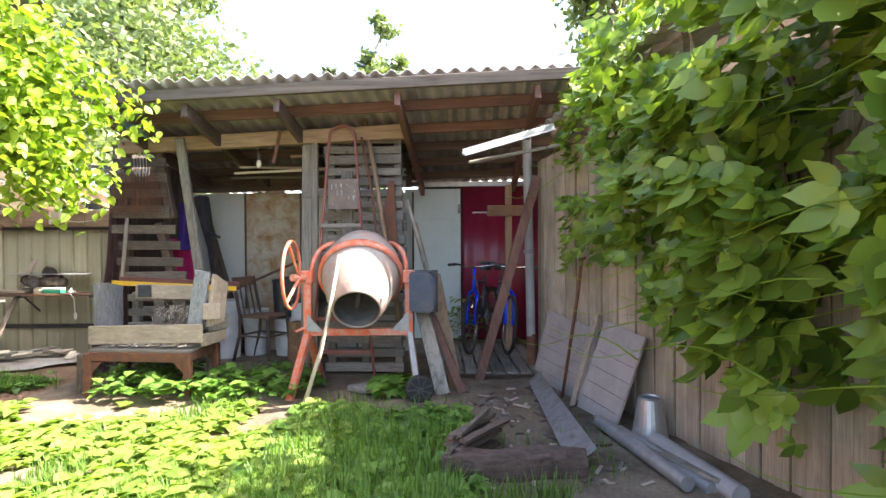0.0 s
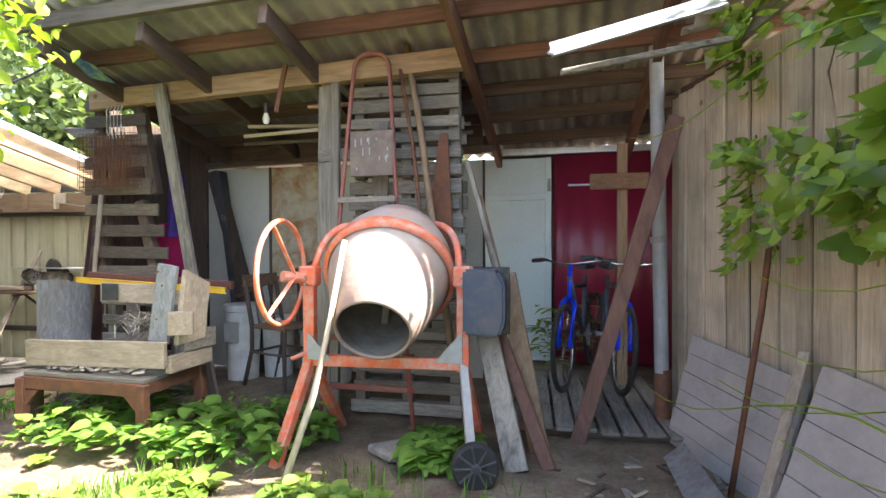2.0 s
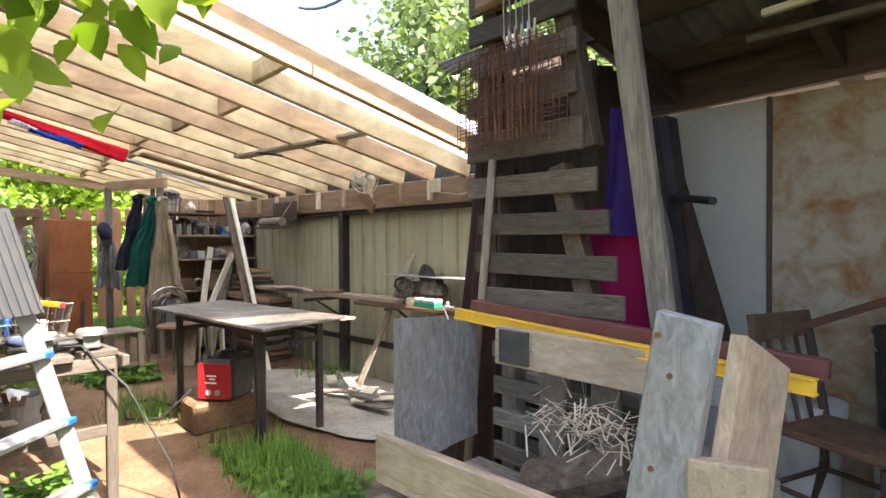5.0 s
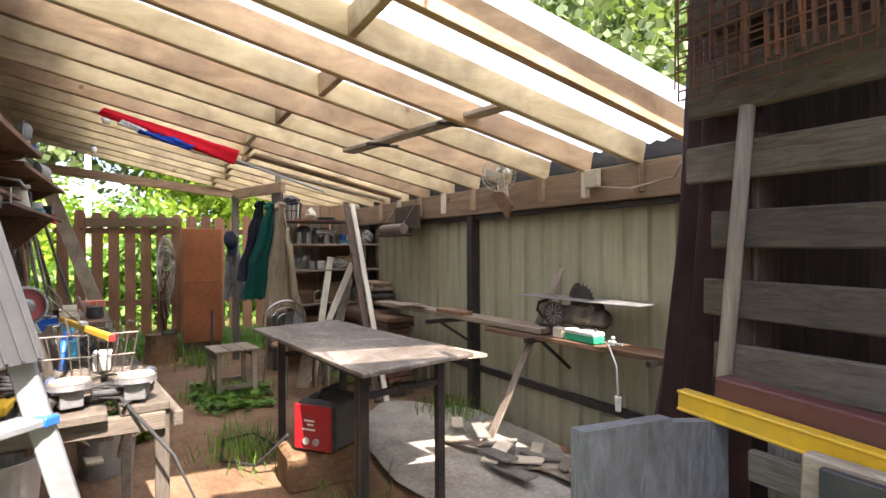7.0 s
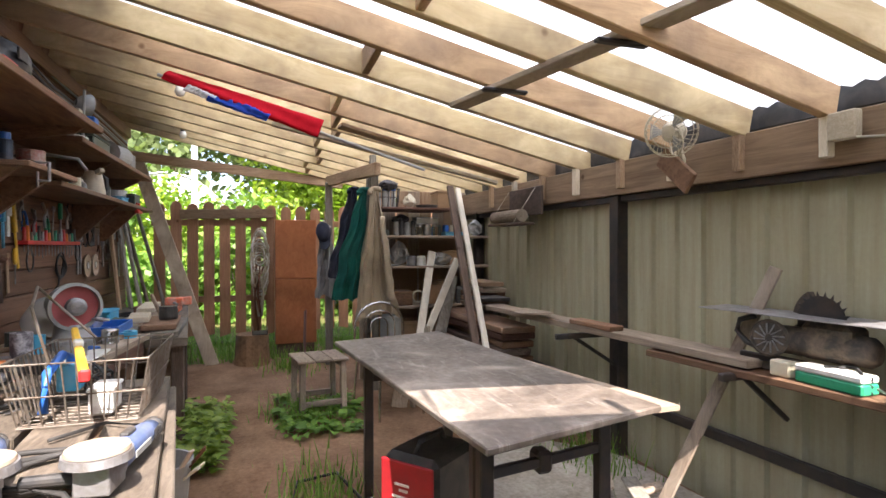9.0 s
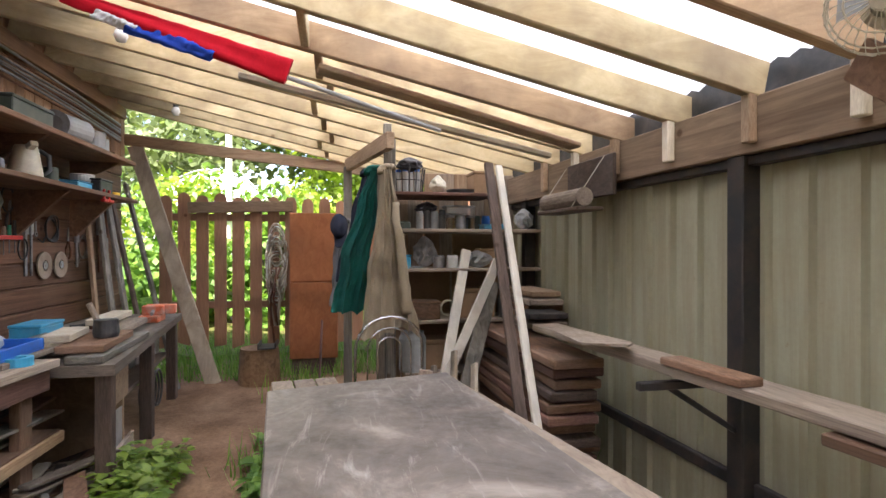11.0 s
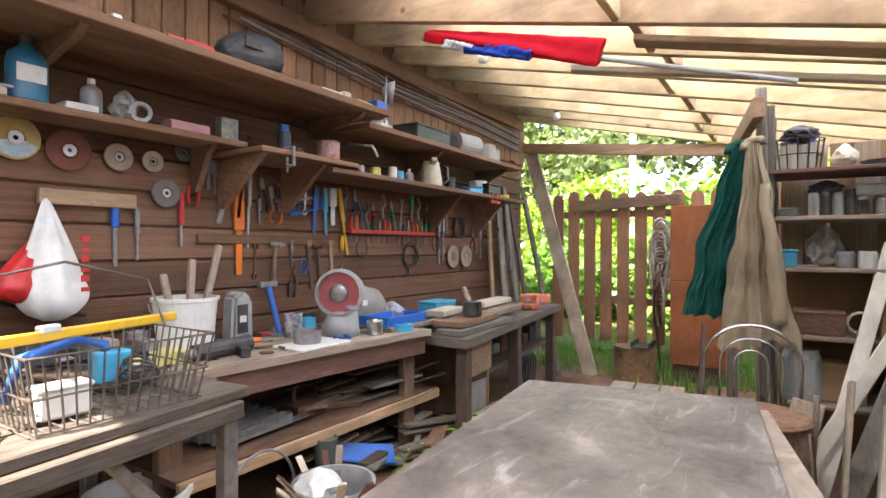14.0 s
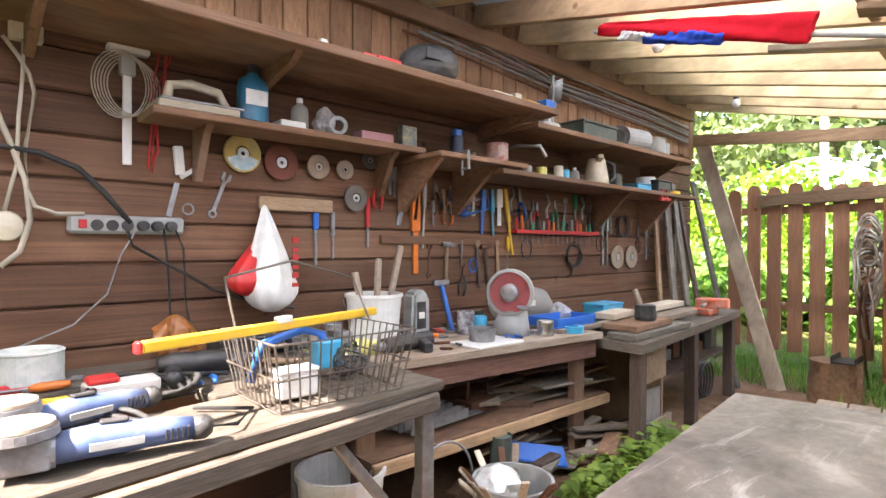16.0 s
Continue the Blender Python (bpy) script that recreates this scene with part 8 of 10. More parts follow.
def hung_bag():
    """A knotted carrier bag: gathered at the hook, wide and sagging at the bottom."""
    top, low = Vector((-5.382, 3.15, 1.333)), 0.891
    xl, xr = -5.213, -5.509
    t = thing("carrier_bag", (top.x, 3.2, low), "white carrier bag with red print hung on the batten", "bag")
    for nm, mat, shift, share, lab in (("bag_front", WHITE_P, -0.012, 0.82, ""), ("bag_side", RED_P, 0.088, 0.55, "red printed side of the bag")):
        bm = bmesh.new()
        rows = []
        h = top.z - low - (0.05 if mat is RED_P else 0)
        z1 = top.z - (0.10 if mat is RED_P else 0)
        for j in range(19):
            v = j / 18
            w = abs(xl - xr) * 0.5 * share * (0.07 + 0.93 * min(1, v * 1.22) ** 0.95) * math.sqrt(max(0.02, 1 - max(0, (v - 0.72) / 0.29) ** 2))
            cx = top.x + ((xl + xr) / 2 + shift - top.x) * min(1, v * 1.5)
            rows.append([bm.verts.new((cx + w * math.cos(a) * (1 + 0.10 * math.sin(5 * a + 3 * v) * (1 - 0.5 * v)), 3.125 + 0.095 * min(1, v * 1.3) + min(0.09, 0.55 * w) * math.sin(a) * (1 + 0.22 * math.sin(7 * a + 4 * v) + 0.2 * noise.noise((a * 2, v * 4, 9))), z1 - (h - (z1 < top.z) * 0.12) * v)) for a in [2 * math.pi * i / 30 for i in range(30)]])
        for a_, c_ in zip(rows, rows[1:]):
            for i in range(30):
                bm.faces.new((a_[i], a_[(i + 1) % 30], c_[(i + 1) % 30], c_[i])).smooth = True
        bm.faces.new(rows[-1])
        part(nm, bm, mat, t, lab)
    for k in range(6):
        zz = low + 0.10 + 0.036 * k
        part("printed_bar", box(xr + 0.045, xr + 0.072, 3.272, 3.276, zz, zz + 0.016 + 0.008 * (k % 2), 0.0005), RED_P, t)


hung_bag()


def hung(x0, z0, x1, z1, w, mats, label, cat, grip=0.45, thick=0.018):
    """A slim tool hung on the wall: metal above or below a coloured grip."""
    t = thing(cat.replace(" ", "_"), (x1, TWY, z1), label, cat, "tools on the wall")
    y = TWY + 0.004 + thick / 2
    a, b = Vector((x0, y, z0)), Vector((x1, y, z1))
    mid = a.lerp(b, grip)
    part("grip", beam(a, mid, w * 1.35, thick * 1.2, (0, 1, 0)), mats[0], t)
    part("shank", beam(mid, b, w * 0.85, thick * 0.6, (0, 1, 0)), mats[1], t)


for args in ((-5.63, 1.341, -5.631, 1.071, 0.02, (BLUE_P, STEEL), "blue-gripped pry bar hung on the batten", "pry bar", 0.4),
             (-5.718, 1.319, -5.719, 1.095, 0.014, (STEEL, STEEL), "small rusty paddle bit hung on the batten", "drill bit", 0.5),
             (-5.914, 1.398, -5.915, 1.153, 0.016, (RED_P, STEEL), "red pipe wrench hung on the wall", "wrench", 0.6),
             (-6.05, 1.578, -6.051, 1.421, 0.02, (STEEL, STEEL), "grey pliers hung under the shelf", "pliers", 0.5),
             (-6.079, 1.567, -6.08, 1.408, 0.02, (STEEL, STEEL), "dark pliers hung under the shelf", "pliers", 0.5),
             (-6.182, 1.548, -6.102, 1.264, 0.035, (BLUE_P, STEEL), "blue-handled hand saw hung on the wall", "hand saw", 0.4),
             (-6.248, 1.569, -6.188, 1.178, 0.02, (GALV, BLACKP), "long silver bolt cutter hung on the wall", "bolt cutter", 0.7),
             (-6.217, 1.461, -6.219, 1.013, 0.042, (ORANGE_P, ORANGE_P), "orange bar hung upright on the wall", "spirit level", 0.5),
             (-6.283, 1.572, -6.269, 1.148, 0.016, (GALV, GALV), "silver steel rule hung on the wall", "steel rule", 0.5),
             (-6.34, 1.409, -6.341, 1.271, 0.012, (STEEL, STEEL), "thin steel punch hung on the wall", "punch", 0.5),
             (-6.41, 1.476, -6.428, 1.342, 0.018, (W_MID, STEEL), "wooden-handled screwdriver hung on the wall", "screwdriver", 0.5),
             (-6.457, 1.479, -6.475, 1.344, 0.018, (BLACKP, STEEL), "black-handled screwdriver hung on the wall", "screwdriver", 0.5),
             (-6.527, 1.484, -6.591, 1.327, 0.024, (BLUE_P, BLUE_P), "blue coping saw hung on the wall", "coping saw", 0.5),
             (-6.74, 1.5, -6.722, 1.232, 0.03, (BLUE_P, BLUE_P), "blue-handled tin snips hung on the wall", "tin snips", 0.5),
             (-6.809, 1.505, -6.821, 1.223, 0.024, (CYAN_P, CYAN_P), "light blue sheet cutter hung on the wall", "cutter", 0.5),
             (-6.875, 1.51, -6.876, 1.286, 0.04, (WHITE_P, WHITE_P), "white plastic set square hung on the wall", "set square", 0.5),
             (-6.926, 1.514, -7.004, 1.106, 0.022, (YELLOW, YELLOW), "yellow folding rule hung on the wall", "folding rule", 0.5),
             (-6.68, 1.198, -6.71, 0.914, 0.03, (W_MID, W_DARK), "old wooden-handled hammer hung head up", "hammer", 0.15),
             (-6.851, 1.199, -6.873, 0.975, 0.03, (W_MID, W_MID), "light wooden hammer hung head up", "hammer", 0.15),
             (-6.555, 1.196, -6.556, 1.051, 0.012, (STEEL, STEEL), "grey steel hook hung on the batten", "hook", 0.5),
             (-8.035, 1.532, -8.041, 1.02, 0.03, (STEEL, STEEL), "long grey file hung on the wall", "file", 0.5),
             (-8.099, 1.536, -8.104, 1.019, 0.02, (GALV, STEEL), "long steel strip hung on the wall", "steel strip", 0.5),
             (-8.707, 1.409, -8.712, 1.053, 0.03, (STEEL, STEEL), "dark frame clamp hung on the wall", "clamp", 0.5),
             (-8.906, 1.465, -8.913, 0.953, 0.03, (W_BENCH, W_BENCH), "pale wooden lath hung on the wall", "lath", 0.5),
             (-9.061, 1.596, -9.091, 0.998, 0.03, (STEEL, RUST), "bundle of rusty chain hung on the wall", "chain", 0.5),
             (-9.226, 1.607, -9.258, 0.943, 0.03, (RUST, STEEL), "rusty hook chain hung on the wall", "chain", 0.5),
             (-7.681, 1.529, -7.683, 1.309, 0.02, (GREEN_P, STEEL), "green-gripped screwdriver hung on the wall", "screwdriver", 0.5)):
    hung(*args)
a, b = Vector((-5.992, 3.12, 1.193)), Vector((-6.877, 3.12, 1.189))
solo("tool_batten", beam((a.x, TWY + 0.012, a.z), (b.x, TWY + 0.012, b.z), 0.02, 0.045), W_WALL, "brown tool batten nailed to the wall", "batten")
a, b = Vector((-6.981, 3.12, 1.254)), Vector((-7.9, 3.12, 1.248))
rk = thing("tool_rack", (a.x, TWY, a.z), "red plastic tool rack full of screwdrivers and chisels", "tool rack")
part("tray", box(b.x, a.x, TWY + 0.002, TWY + 0.07, a.z - 0.012, a.z + 0.012, 0.003), RED_P, rk)
for k in range(17):
    x = a.x + (b.x - a.x) * (k + 0.5) / 17
    h = 0.05 + 0.05 * R.random()
    tl = thing("screwdriver", (x, TWY + 0.04, a.z), "screwdriver standing in the red rack", "screwdriver", "tools in the red rack")
    part("grip", rod((x, TWY + 0.04, a.z + 0.01), (x + jit(0.008), TWY + 0.04, a.z + 0.01 + h), 0.011, 0.009, 10), (RED_P, ORANGE_P, W_BENCH, GREEN_P, BLACKP, STEEL)[k % 6], tl)
    part("shank", rod((x, TWY + 0.04, a.z + 0.01), (x, TWY + 0.04, a.z - 0.05 - 0.05 * R.random()), 0.003, n=6), STEEL, tl)
for k, (x, z) in enumerate(((-7.341, 1.507), (-7.175, 1.459), (-7.751, 1.514), (-6.979, 1.535))):
    c = Vector((x, 3.12, z))
    solo("wall_hook_tool", tube([c, c + Vector((0, 0.02, -0.06)), c + Vector((0.03, 0.02, -0.1)), c + Vector((0.02, 0.02, -0.16))], 0.008, 7), STEEL if k % 2 else GALV, "bent steel tool hung on a nail", "hand tool", "tools on the wall", smooth=True)
for x, z, r in ((-6.634, 1.05, 0.03), (-7.12, 1.148, 0.05), (-7.977, 1.19, 0.05), (-6.563, 1.39, 0.035), (-7.824, 1.477, 0.06)):
    c = Vector((x, 3.12, z))
    solo("wire_loop", tube([c + Vector((r * math.cos(2 * math.pi * k / 20), 0.01, r * 1.3 * math.sin(2 * math.pi * k / 20))) for k in range(20)], 0.005, 6, True), BLACKP if r > 0.04 else BLUE_P, "loop of cable hung on the wall", "cable", "cable loops on the wall", smooth=True)

solo("black_cup", lathe([(0, 0), (0.04, 0), (0.048, 0.05), (0.043, 0.05), (0.036, 0.006), (0, 0.006)], 22, Matrix.Translation((-5.005, TWY + 0.004, 1.915)) @ turn_of((0, 0, 0), (0, 1, 0))), BLACKP, "black plastic cup fixed on the wall", "cup")
# on the main bench
BZ = 0.712
pail(bx((-5.81, 3.34, 0.84)), 3.32, BZ, 0.125, 0.235, WHITE_P, "dirty white bucket full of sticks on the workbench")
for k in range(3):
    c = bx((-5.81, 3.34, 0.84))
    solo("stick", beam((c + 0.03 - 0.04 * k, 3.32, BZ + 0.04), (c + 0.07 - 0.13 * k, 3.27, BZ + 0.33 + 0.06 * k), 0.03, 0.02, (0, 1, 0)), W_BENCH, "grey stick standing in the bucket", "stick", "sticks in the bucket")
oc = thing("oil_canister", (bx((-6.08, 3.30, 0.86)), 3.3, BZ), "grey oil canister with a handle on the workbench", "canister")
c = bx((-6.08, 3.30, 0.86))
part("body", bevel(plate([(c + 0.055, 3.24, BZ), (c - 0.065, 3.24, BZ), (c - 0.06, 3.24, BZ + 0.2), (c - 0.01, 3.24, BZ + 0.245), (c + 0.045, 3.24, BZ + 0.22)], 0.09, (0, 1, 0)), 0.015, 2), GREY_P, oc)
part("label", box(c - 0.025, c + 0.03, 3.333, 3.336, BZ + 0.05, BZ + 0.18, 0.0005), BLACKP, oc, "black printed label")
part("label_bar", box(c - 0.015, c + 0.02, 3.337, 3.339, BZ + 0.1, BZ + 0.13, 0.0005), WHITE_P, oc)
c = bx((-6.37, 3.20, 0.84))
hmr = thing("hammer", (c, 3.2, BZ), "hammer with a blue handle leaning on the wall", "hammer")
part("handle", rod((c, 3.24, BZ), (c, 3.15, BZ + 0.24), 0.014), BLUE_P, hmr)
part("head", beam((c + 0.06, 3.15, BZ + 0.25), (c - 0.05, 3.15, BZ + 0.25), 0.03, 0.03), STEEL, hmr)
can(bx((-6.35, 3.36, 0.80)), 3.36, BZ, 0.045, 0.115, plain("paint_splashed_tin", (0.1, 0.09, 0.1), 0.4, 0, (0.7, 0.68, 0.7), 0.9, 20), "paint-splashed tin on the workbench")
can(bx((-6.42, 3.40, 0.78)), 3.4, BZ, 0.033, 0.09, CYAN_P, "pale blue plastic cup on the workbench", None, "cup")
dr = thing("heat_gun", (-5.9, 3.5, BZ), "black power drill lying on the workbench", "drill")
part("barrel", rod((-5.72, 3.52, BZ + 0.035), (-5.98, 3.5, BZ + 0.035), 0.033, 0.038), BLACKP, dr)
part("grip", beam((-5.93, 3.5, BZ + 0.03), (-5.88, 3.62, BZ + 0.022), 0.04, 0.04), BLACKP, dr)
part("chuck", rod((-5.72, 3.52, BZ + 0.035), (-5.67, 3.525, BZ + 0.035), 0.02, 0.014), STEEL, dr)
sw = thing("hand_broom", (-5.55, 3.45, BZ), "pale yellow plastic hand brush on the workbench", "brush")
part("head", bevel(box(-5.72, -5.40, 3.36, 3.50, BZ, BZ + 0.05), 0.012), LIME, sw)
part("handle", rod((-5.72, 3.44, BZ + 0.03), (-5.78, 3.45, BZ + 0.03), 0.022), CREAM, sw)
solo("plastic_dish", lathe([(0, 0.03), (0.05, 0.03), (0.055, 0.034), (0.068, 0.0), (0.06, 0.0), (0.05, 0.026), (0, 0.026)], 22, Matrix.Translation((-5.47, 3.55, BZ))), WHITE_P, "upturned white plastic dish on the workbench", "dish")


def bench_grinder():
    c = Vector((-6.52, 3.52, BZ))
    t = thing("bench_grinder", c, "grey bench grinder with a red guard on the workbench", "bench grinder")
    ax = Vector((0.86, 0.5, 0)).normalized()
    h = c + Vector((0, 0, 0.215))
    part("motor", tube([h - ax * 0.2, h - ax * 0.18, h - ax * 0.02, h], [0.05, 0.085, 0.085, 0.055], 20), GREY_P, t, smooth=True)
    gd = part("wheel_guard", lathe([(0.02, 0.0), (0.115, 0.0), (0.12, 0.01), (0.12, 0.055), (0.105, 0.06), (0.105, 0.02), (0.02, 0.02)], 28, Matrix.Translation(h) @ turn_of((0, 0, 0), ax)), GREY_P, t)
    part("guard_face", lathe([(0.045, 0.03), (0.104, 0.035), (0.104, 0.03), (0.045, 0.025)], 28, Matrix.Translation(h) @ turn_of((0, 0, 0), ax)), plain("faded_red", (0.36, 0.08, 0.08), 0.7), gd, "faded red guard inside")
    part("wheel", lathe([(0, 0.02), (0.045, 0.02), (0.045, 0.07), (0.03, 0.08), (0, 0.085)], 22, Matrix.Translation(h) @ turn_of((0, 0, 0), ax)), STEEL, t)
    part("pedestal", tube([c, c + Vector((0, 0, 0.03)), c + Vector((-0.04, -0.02, 0.16)) - ax * 0.04], [0.10, 0.095, 0.06], 14), GREY_P, t, smooth=True)
    part("tool_rest", beam(h + ax * 0.04 + Vector((0.02, 0.09, -0.06)), h + ax * 0.1 + Vector((0.0, 0.12, -0.07)), 0.05, 0.012), STEEL, t)


bench_grinder()
solo("metal_pot", lathe([(0, 0), (0.06, 0), (0.065, 0.06), (0.06, 0.06), (0.055, 0.006), (0, 0.006)], 22, Matrix.Translation((-6.22, 3.6, BZ + 0.012))), STEEL, "dull metal pot on a white board", "pot")
solo("white_board", box(-6.38, -6.08, 3.53, 3.72, BZ, BZ + 0.012), WHITE_P, "white dusty board on the workbench", "board")
can(-6.62, 3.66, BZ, 0.042, 0.075, CHROME, "shiny tin mug on the workbench", None, "mug")
vc = thing("vacuum_head", (-6.85, 3.35, BZ), "clear plastic cleaner housing on the workbench", "plastic housing")
part("shell", tube([(-6.62, 3.32, BZ + 0.12), (-6.75, 3.34, BZ + 0.14), (-6.95, 3.36, BZ + 0.11), (-7.02, 3.37, BZ + 0.08)], [0.07, 0.11, 0.09, 0.05], 18), BOTTLE, vc, smooth=True)
part("badge", box(-6.80, -6.76, 3.452, 3.456, BZ + 0.12, BZ + 0.15, 0.0005), WHITE_P, vc)
part("button", rod((-6.78, 3.34, BZ + 0.24), (-6.78, 3.34, BZ + 0.26), 0.018), YELLOW, vc)
bag(-7.02, 3.45, BZ - 0.03, 0.09, 0.16, FILM, "clear plastic bag on the bench", 31)


def tray(x0, x1, y0, y1, z, h, mat, label):
    t = thing("tray", ((x0 + x1) / 2, (y0 + y1) / 2, z), label, "tray")
    part("base", box(x0, x1, y0, y1, z, z + 0.008), mat, t)
    for a in ((x0, x0 + 0.01, y0, y1), (x1 - 0.01, x1, y0, y1), (x0 + 0.01, x1 - 0.01, y0, y0 + 0.01), (x0 + 0.01, x1 - 0.01, y1 - 0.01, y1)):
        part("wall", box(*a, z + 0.008, z + h), mat, t)


tray(-7.05, -6.70, 3.48, 3.68, BZ + 0.025, 0.05, BLUE_P, "blue plastic tray on the workbench")
solo("board_offcut", box(-7.1, -6.7, 3.45, 3.7, BZ, BZ + 0.024), W_BENCH, "short board under the blue tray", "board")
bt = thing("blue_strap", (-6.76, 3.78, BZ), "blue plastic tape reel on the bench edge", "tape reel")
part("reel", lathe([(0.03, 0), (0.055, 0), (0.055, 0.035), (0.03, 0.035), (0.03, 0)], 20, Matrix.Translation((-6.80, 3.70, BZ))), CYAN_P, bt)
for k in range(12):
    x, y, a = R.uniform(-6.7, -5.6), R.uniform(3.3, 3.62), R.random() * 3
    solo("loose_tool", beam((x, y, BZ + 0.008), (x + 0.1 * math.cos(a), y + 0.05 * math.sin(a), BZ + 0.009), 0.014, 0.012), (STEEL, W_BENCH, BLACKP, RUST)[k % 4], "small loose tool lying on the workbench", "hand tool", "loose tools on the bench")

# on the end bench
EZ = 0.668
for k, (x0, x1, y, w, z, mat) in enumerate(((-7.0, -7.75, 3.86, 0.16, 0.0, W_GREY), (-7.05, -7.55, 3.82, 0.2, 0.04, W_SHELF), (-7.2, -7.9, 3.6, 0.18, 0.0, W_BENCH), (-7.6, -8.2, 3.72, 0.14, 0.03, W_BENCH), (-7.1, -7.4, 3.7, 0.12, 0.085, W_PALE), (-7.75, -8.25, 3.62, 0.12, 0.075, W_PALE))):
    solo("stacked_board", beam((x0, y, EZ + z + 0.018), (x1, y - 0.04, EZ + z + 0.018), w, 0.035), mat, "short board stacked on the end bench", "board", "boards on the end bench")
solo("rubber_grip", lathe([(0, 0), (0.055, 0), (0.06, 0.02), (0.055, 0.085), (0, 0.085)], 20, Matrix.Translation((-7.3, 3.84, EZ + 0.08))), BLACKP, "black ribbed rubber cup on the boards", "rubber cup")
solo("upright_stick", beam((-7.42, 3.78, EZ + 0.08), (-7.40, 3.72, EZ + 0.24), 0.035, 0.02, (0, 1, 0)), W_BENCH, "short stick standing on the boards", "stick")
tub(-7.75, -7.5, 3.3, 3.45, EZ, 0.12, CYAN_P, "light blue plastic box on the end bench")
vs = thing("bench_vise", (-8.5, 3.7, EZ), "worn orange bench vise on the end bench", "vise")
part("base", box(-8.56, -8.40, 3.62, 3.76, EZ, EZ + 0.05, 0.01), ORANGE, vs)
part("jaw", box(-8.55, -8.50, 3.64, 3.84, EZ + 0.05, EZ + 0.12, 0.008), ORANGE, vs)
part("jaw", box(-8.47, -8.42, 3.64, 3.78, EZ + 0.05, EZ + 0.12, 0.008), ORANGE, vs)
part("screw", rod((-8.48, 3.7, EZ + 0.08), (-8.25, 3.76, EZ + 0.08), 0.012), STEEL, vs)
tub(-8.2, -7.95, 3.5, 3.62, EZ, 0.1, RUST, "rusty metal block on the end bench")
solo("power_drill_green", joined(rod((-7.15, 3.5, EZ + 0.05), (-7.45, 3.5, EZ + 0.06), 0.035, 0.028), beam((-7.2, 3.5, EZ + 0.04), (-7.18, 3.62, EZ + 0.02), 0.04, 0.04)), DKGREEN, "dark green power drill lying on the end bench", "drill")

# below the benches
for k in range(6):
    solo("steel_profile", joined(beam((-5.7 - 0.02 * k, 3.28 + 0.06 * k, 0.385), (-6.15 + jit(0.1), 3.26 + 0.06 * k, 0.385), 0.05, 0.004), beam((-5.7 - 0.02 * k, 3.257 + 0.06 * k, 0.40), (-6.15, 3.237 + 0.06 * k, 0.40), 0.004, 0.045), beam((-5.7 - 0.02 * k, 3.303 + 0.06 * k, 0.40), (-6.15, 3.283 + 0.06 * k, 0.40), 0.004, 0.045)), STEEL, "grey steel channel lying on the lower shelf", "steel channel", "channels on the lower shelf")
for k in range(16):
    x, y, z = R.uniform(-6.3, -7.0), R.uniform(3.3, 3.62), 0.375 + 0.017 * (k % 7)
    ln = R.uniform(0.2, 0.45)
    solo("stored_board", beam((x, y, z), (x - ln, y + jit(0.06), z), R.uniform(0.06, 0.12), 0.014), (W_SHELF, W_BENCH, W_GREY)[k % 3], "thin board stacked on the lower shelf", "board", "boards on the lower shelf")
pt = thing("rusty_iron", (-6.3, 3.5, 0.355), "old rusty iron with a handle on the lower shelf", "iron")
part("block", bevel(box(-6.4, -6.22, 3.42, 3.54, 0.356, 0.42), 0.015), RUST, pt)
part("handle", tube([(-6.38, 3.48, 0.42), (-6.38, 3.48, 0.5), (-6.25, 3.48, 0.5), (-6.25, 3.48, 0.42)], 0.01, 7), RUST, pt, smooth=True)
for k in range(26):
    x, y = R.uniform(-6.2, -7.3), R.uniform(3.35, 3.95)
    a, ln = R.random() * 3.14, R.uniform(0.2, 0.5)
    z = 0.04 + 0.018 * (k % 9)
    solo("scrap_wood", beam((x, y, z), (x + ln * math.cos(a), y + 0.4 * ln * math.sin(a), z + R.uniform(0, 0.05)), R.uniform(0.03, 0.1), 0.018), (W_BENCH, W_GREY, W_SHELF, W_DARK, W_PALE)[k % 5], "scrap of wood heaped under the bench", "scrap wood", "scrap heap under the bench")
pail(-5.47, 3.6, 0.0, 0.16, 0.34, WHITE_P, "dented white metal bucket under the side bench")
pail(-6.0, 3.98, 0.0, 0.15, 0.27, GREY_P, "grey bucket full of wood scraps under the bench")
for k in range(14):
    a = R.random() * 6.28
    p0 = Vector((-6.0 + 0.07 * math.cos(a), 3.98 + 0.07 * math.sin(a), 0.15))
    solo("bucket_scrap", beam(p0, p0 + Vector((0.14 * math.cos(a), 0.14 * math.sin(a), R.uniform(0.1, 0.22))), 0.03, 0.01), (W_BENCH, W_PALE, RUST)[k % 3], "wood strip sticking out of the bucket", "wood strip", "strips in the scrap bucket")
bag(-5.95, 3.95, 0.2, 0.11, 0.13, WHITE_P, "crumpled white paper in the scrap bucket", 41, "paper")
solo("blue_sheet", plate([(-6.35, 3.68, 0.16), (-6.62, 3.80, 0.08), (-6.66, 3.74, 0.15), (-6.38, 3.63, 0.22)], 0.01), BLUE_P, "bent blue plastic sheet in the scrap heap", "plastic sheet")
can(-6.22, 3.72, 0.18, 0.05, 0.14, DKGREEN, "dark green labelled tin in the scrap heap")
solo("hoop_handle", tube([(-5.85 - 0.16 * math.cos(radians(a)), 3.75, 0.2 + 0.18 * math.sin(radians(a))) for a in range(0, 181, 15)], 0.006, 6), STEEL, "thin wire bucket handle under the bench", "handle", smooth=True)
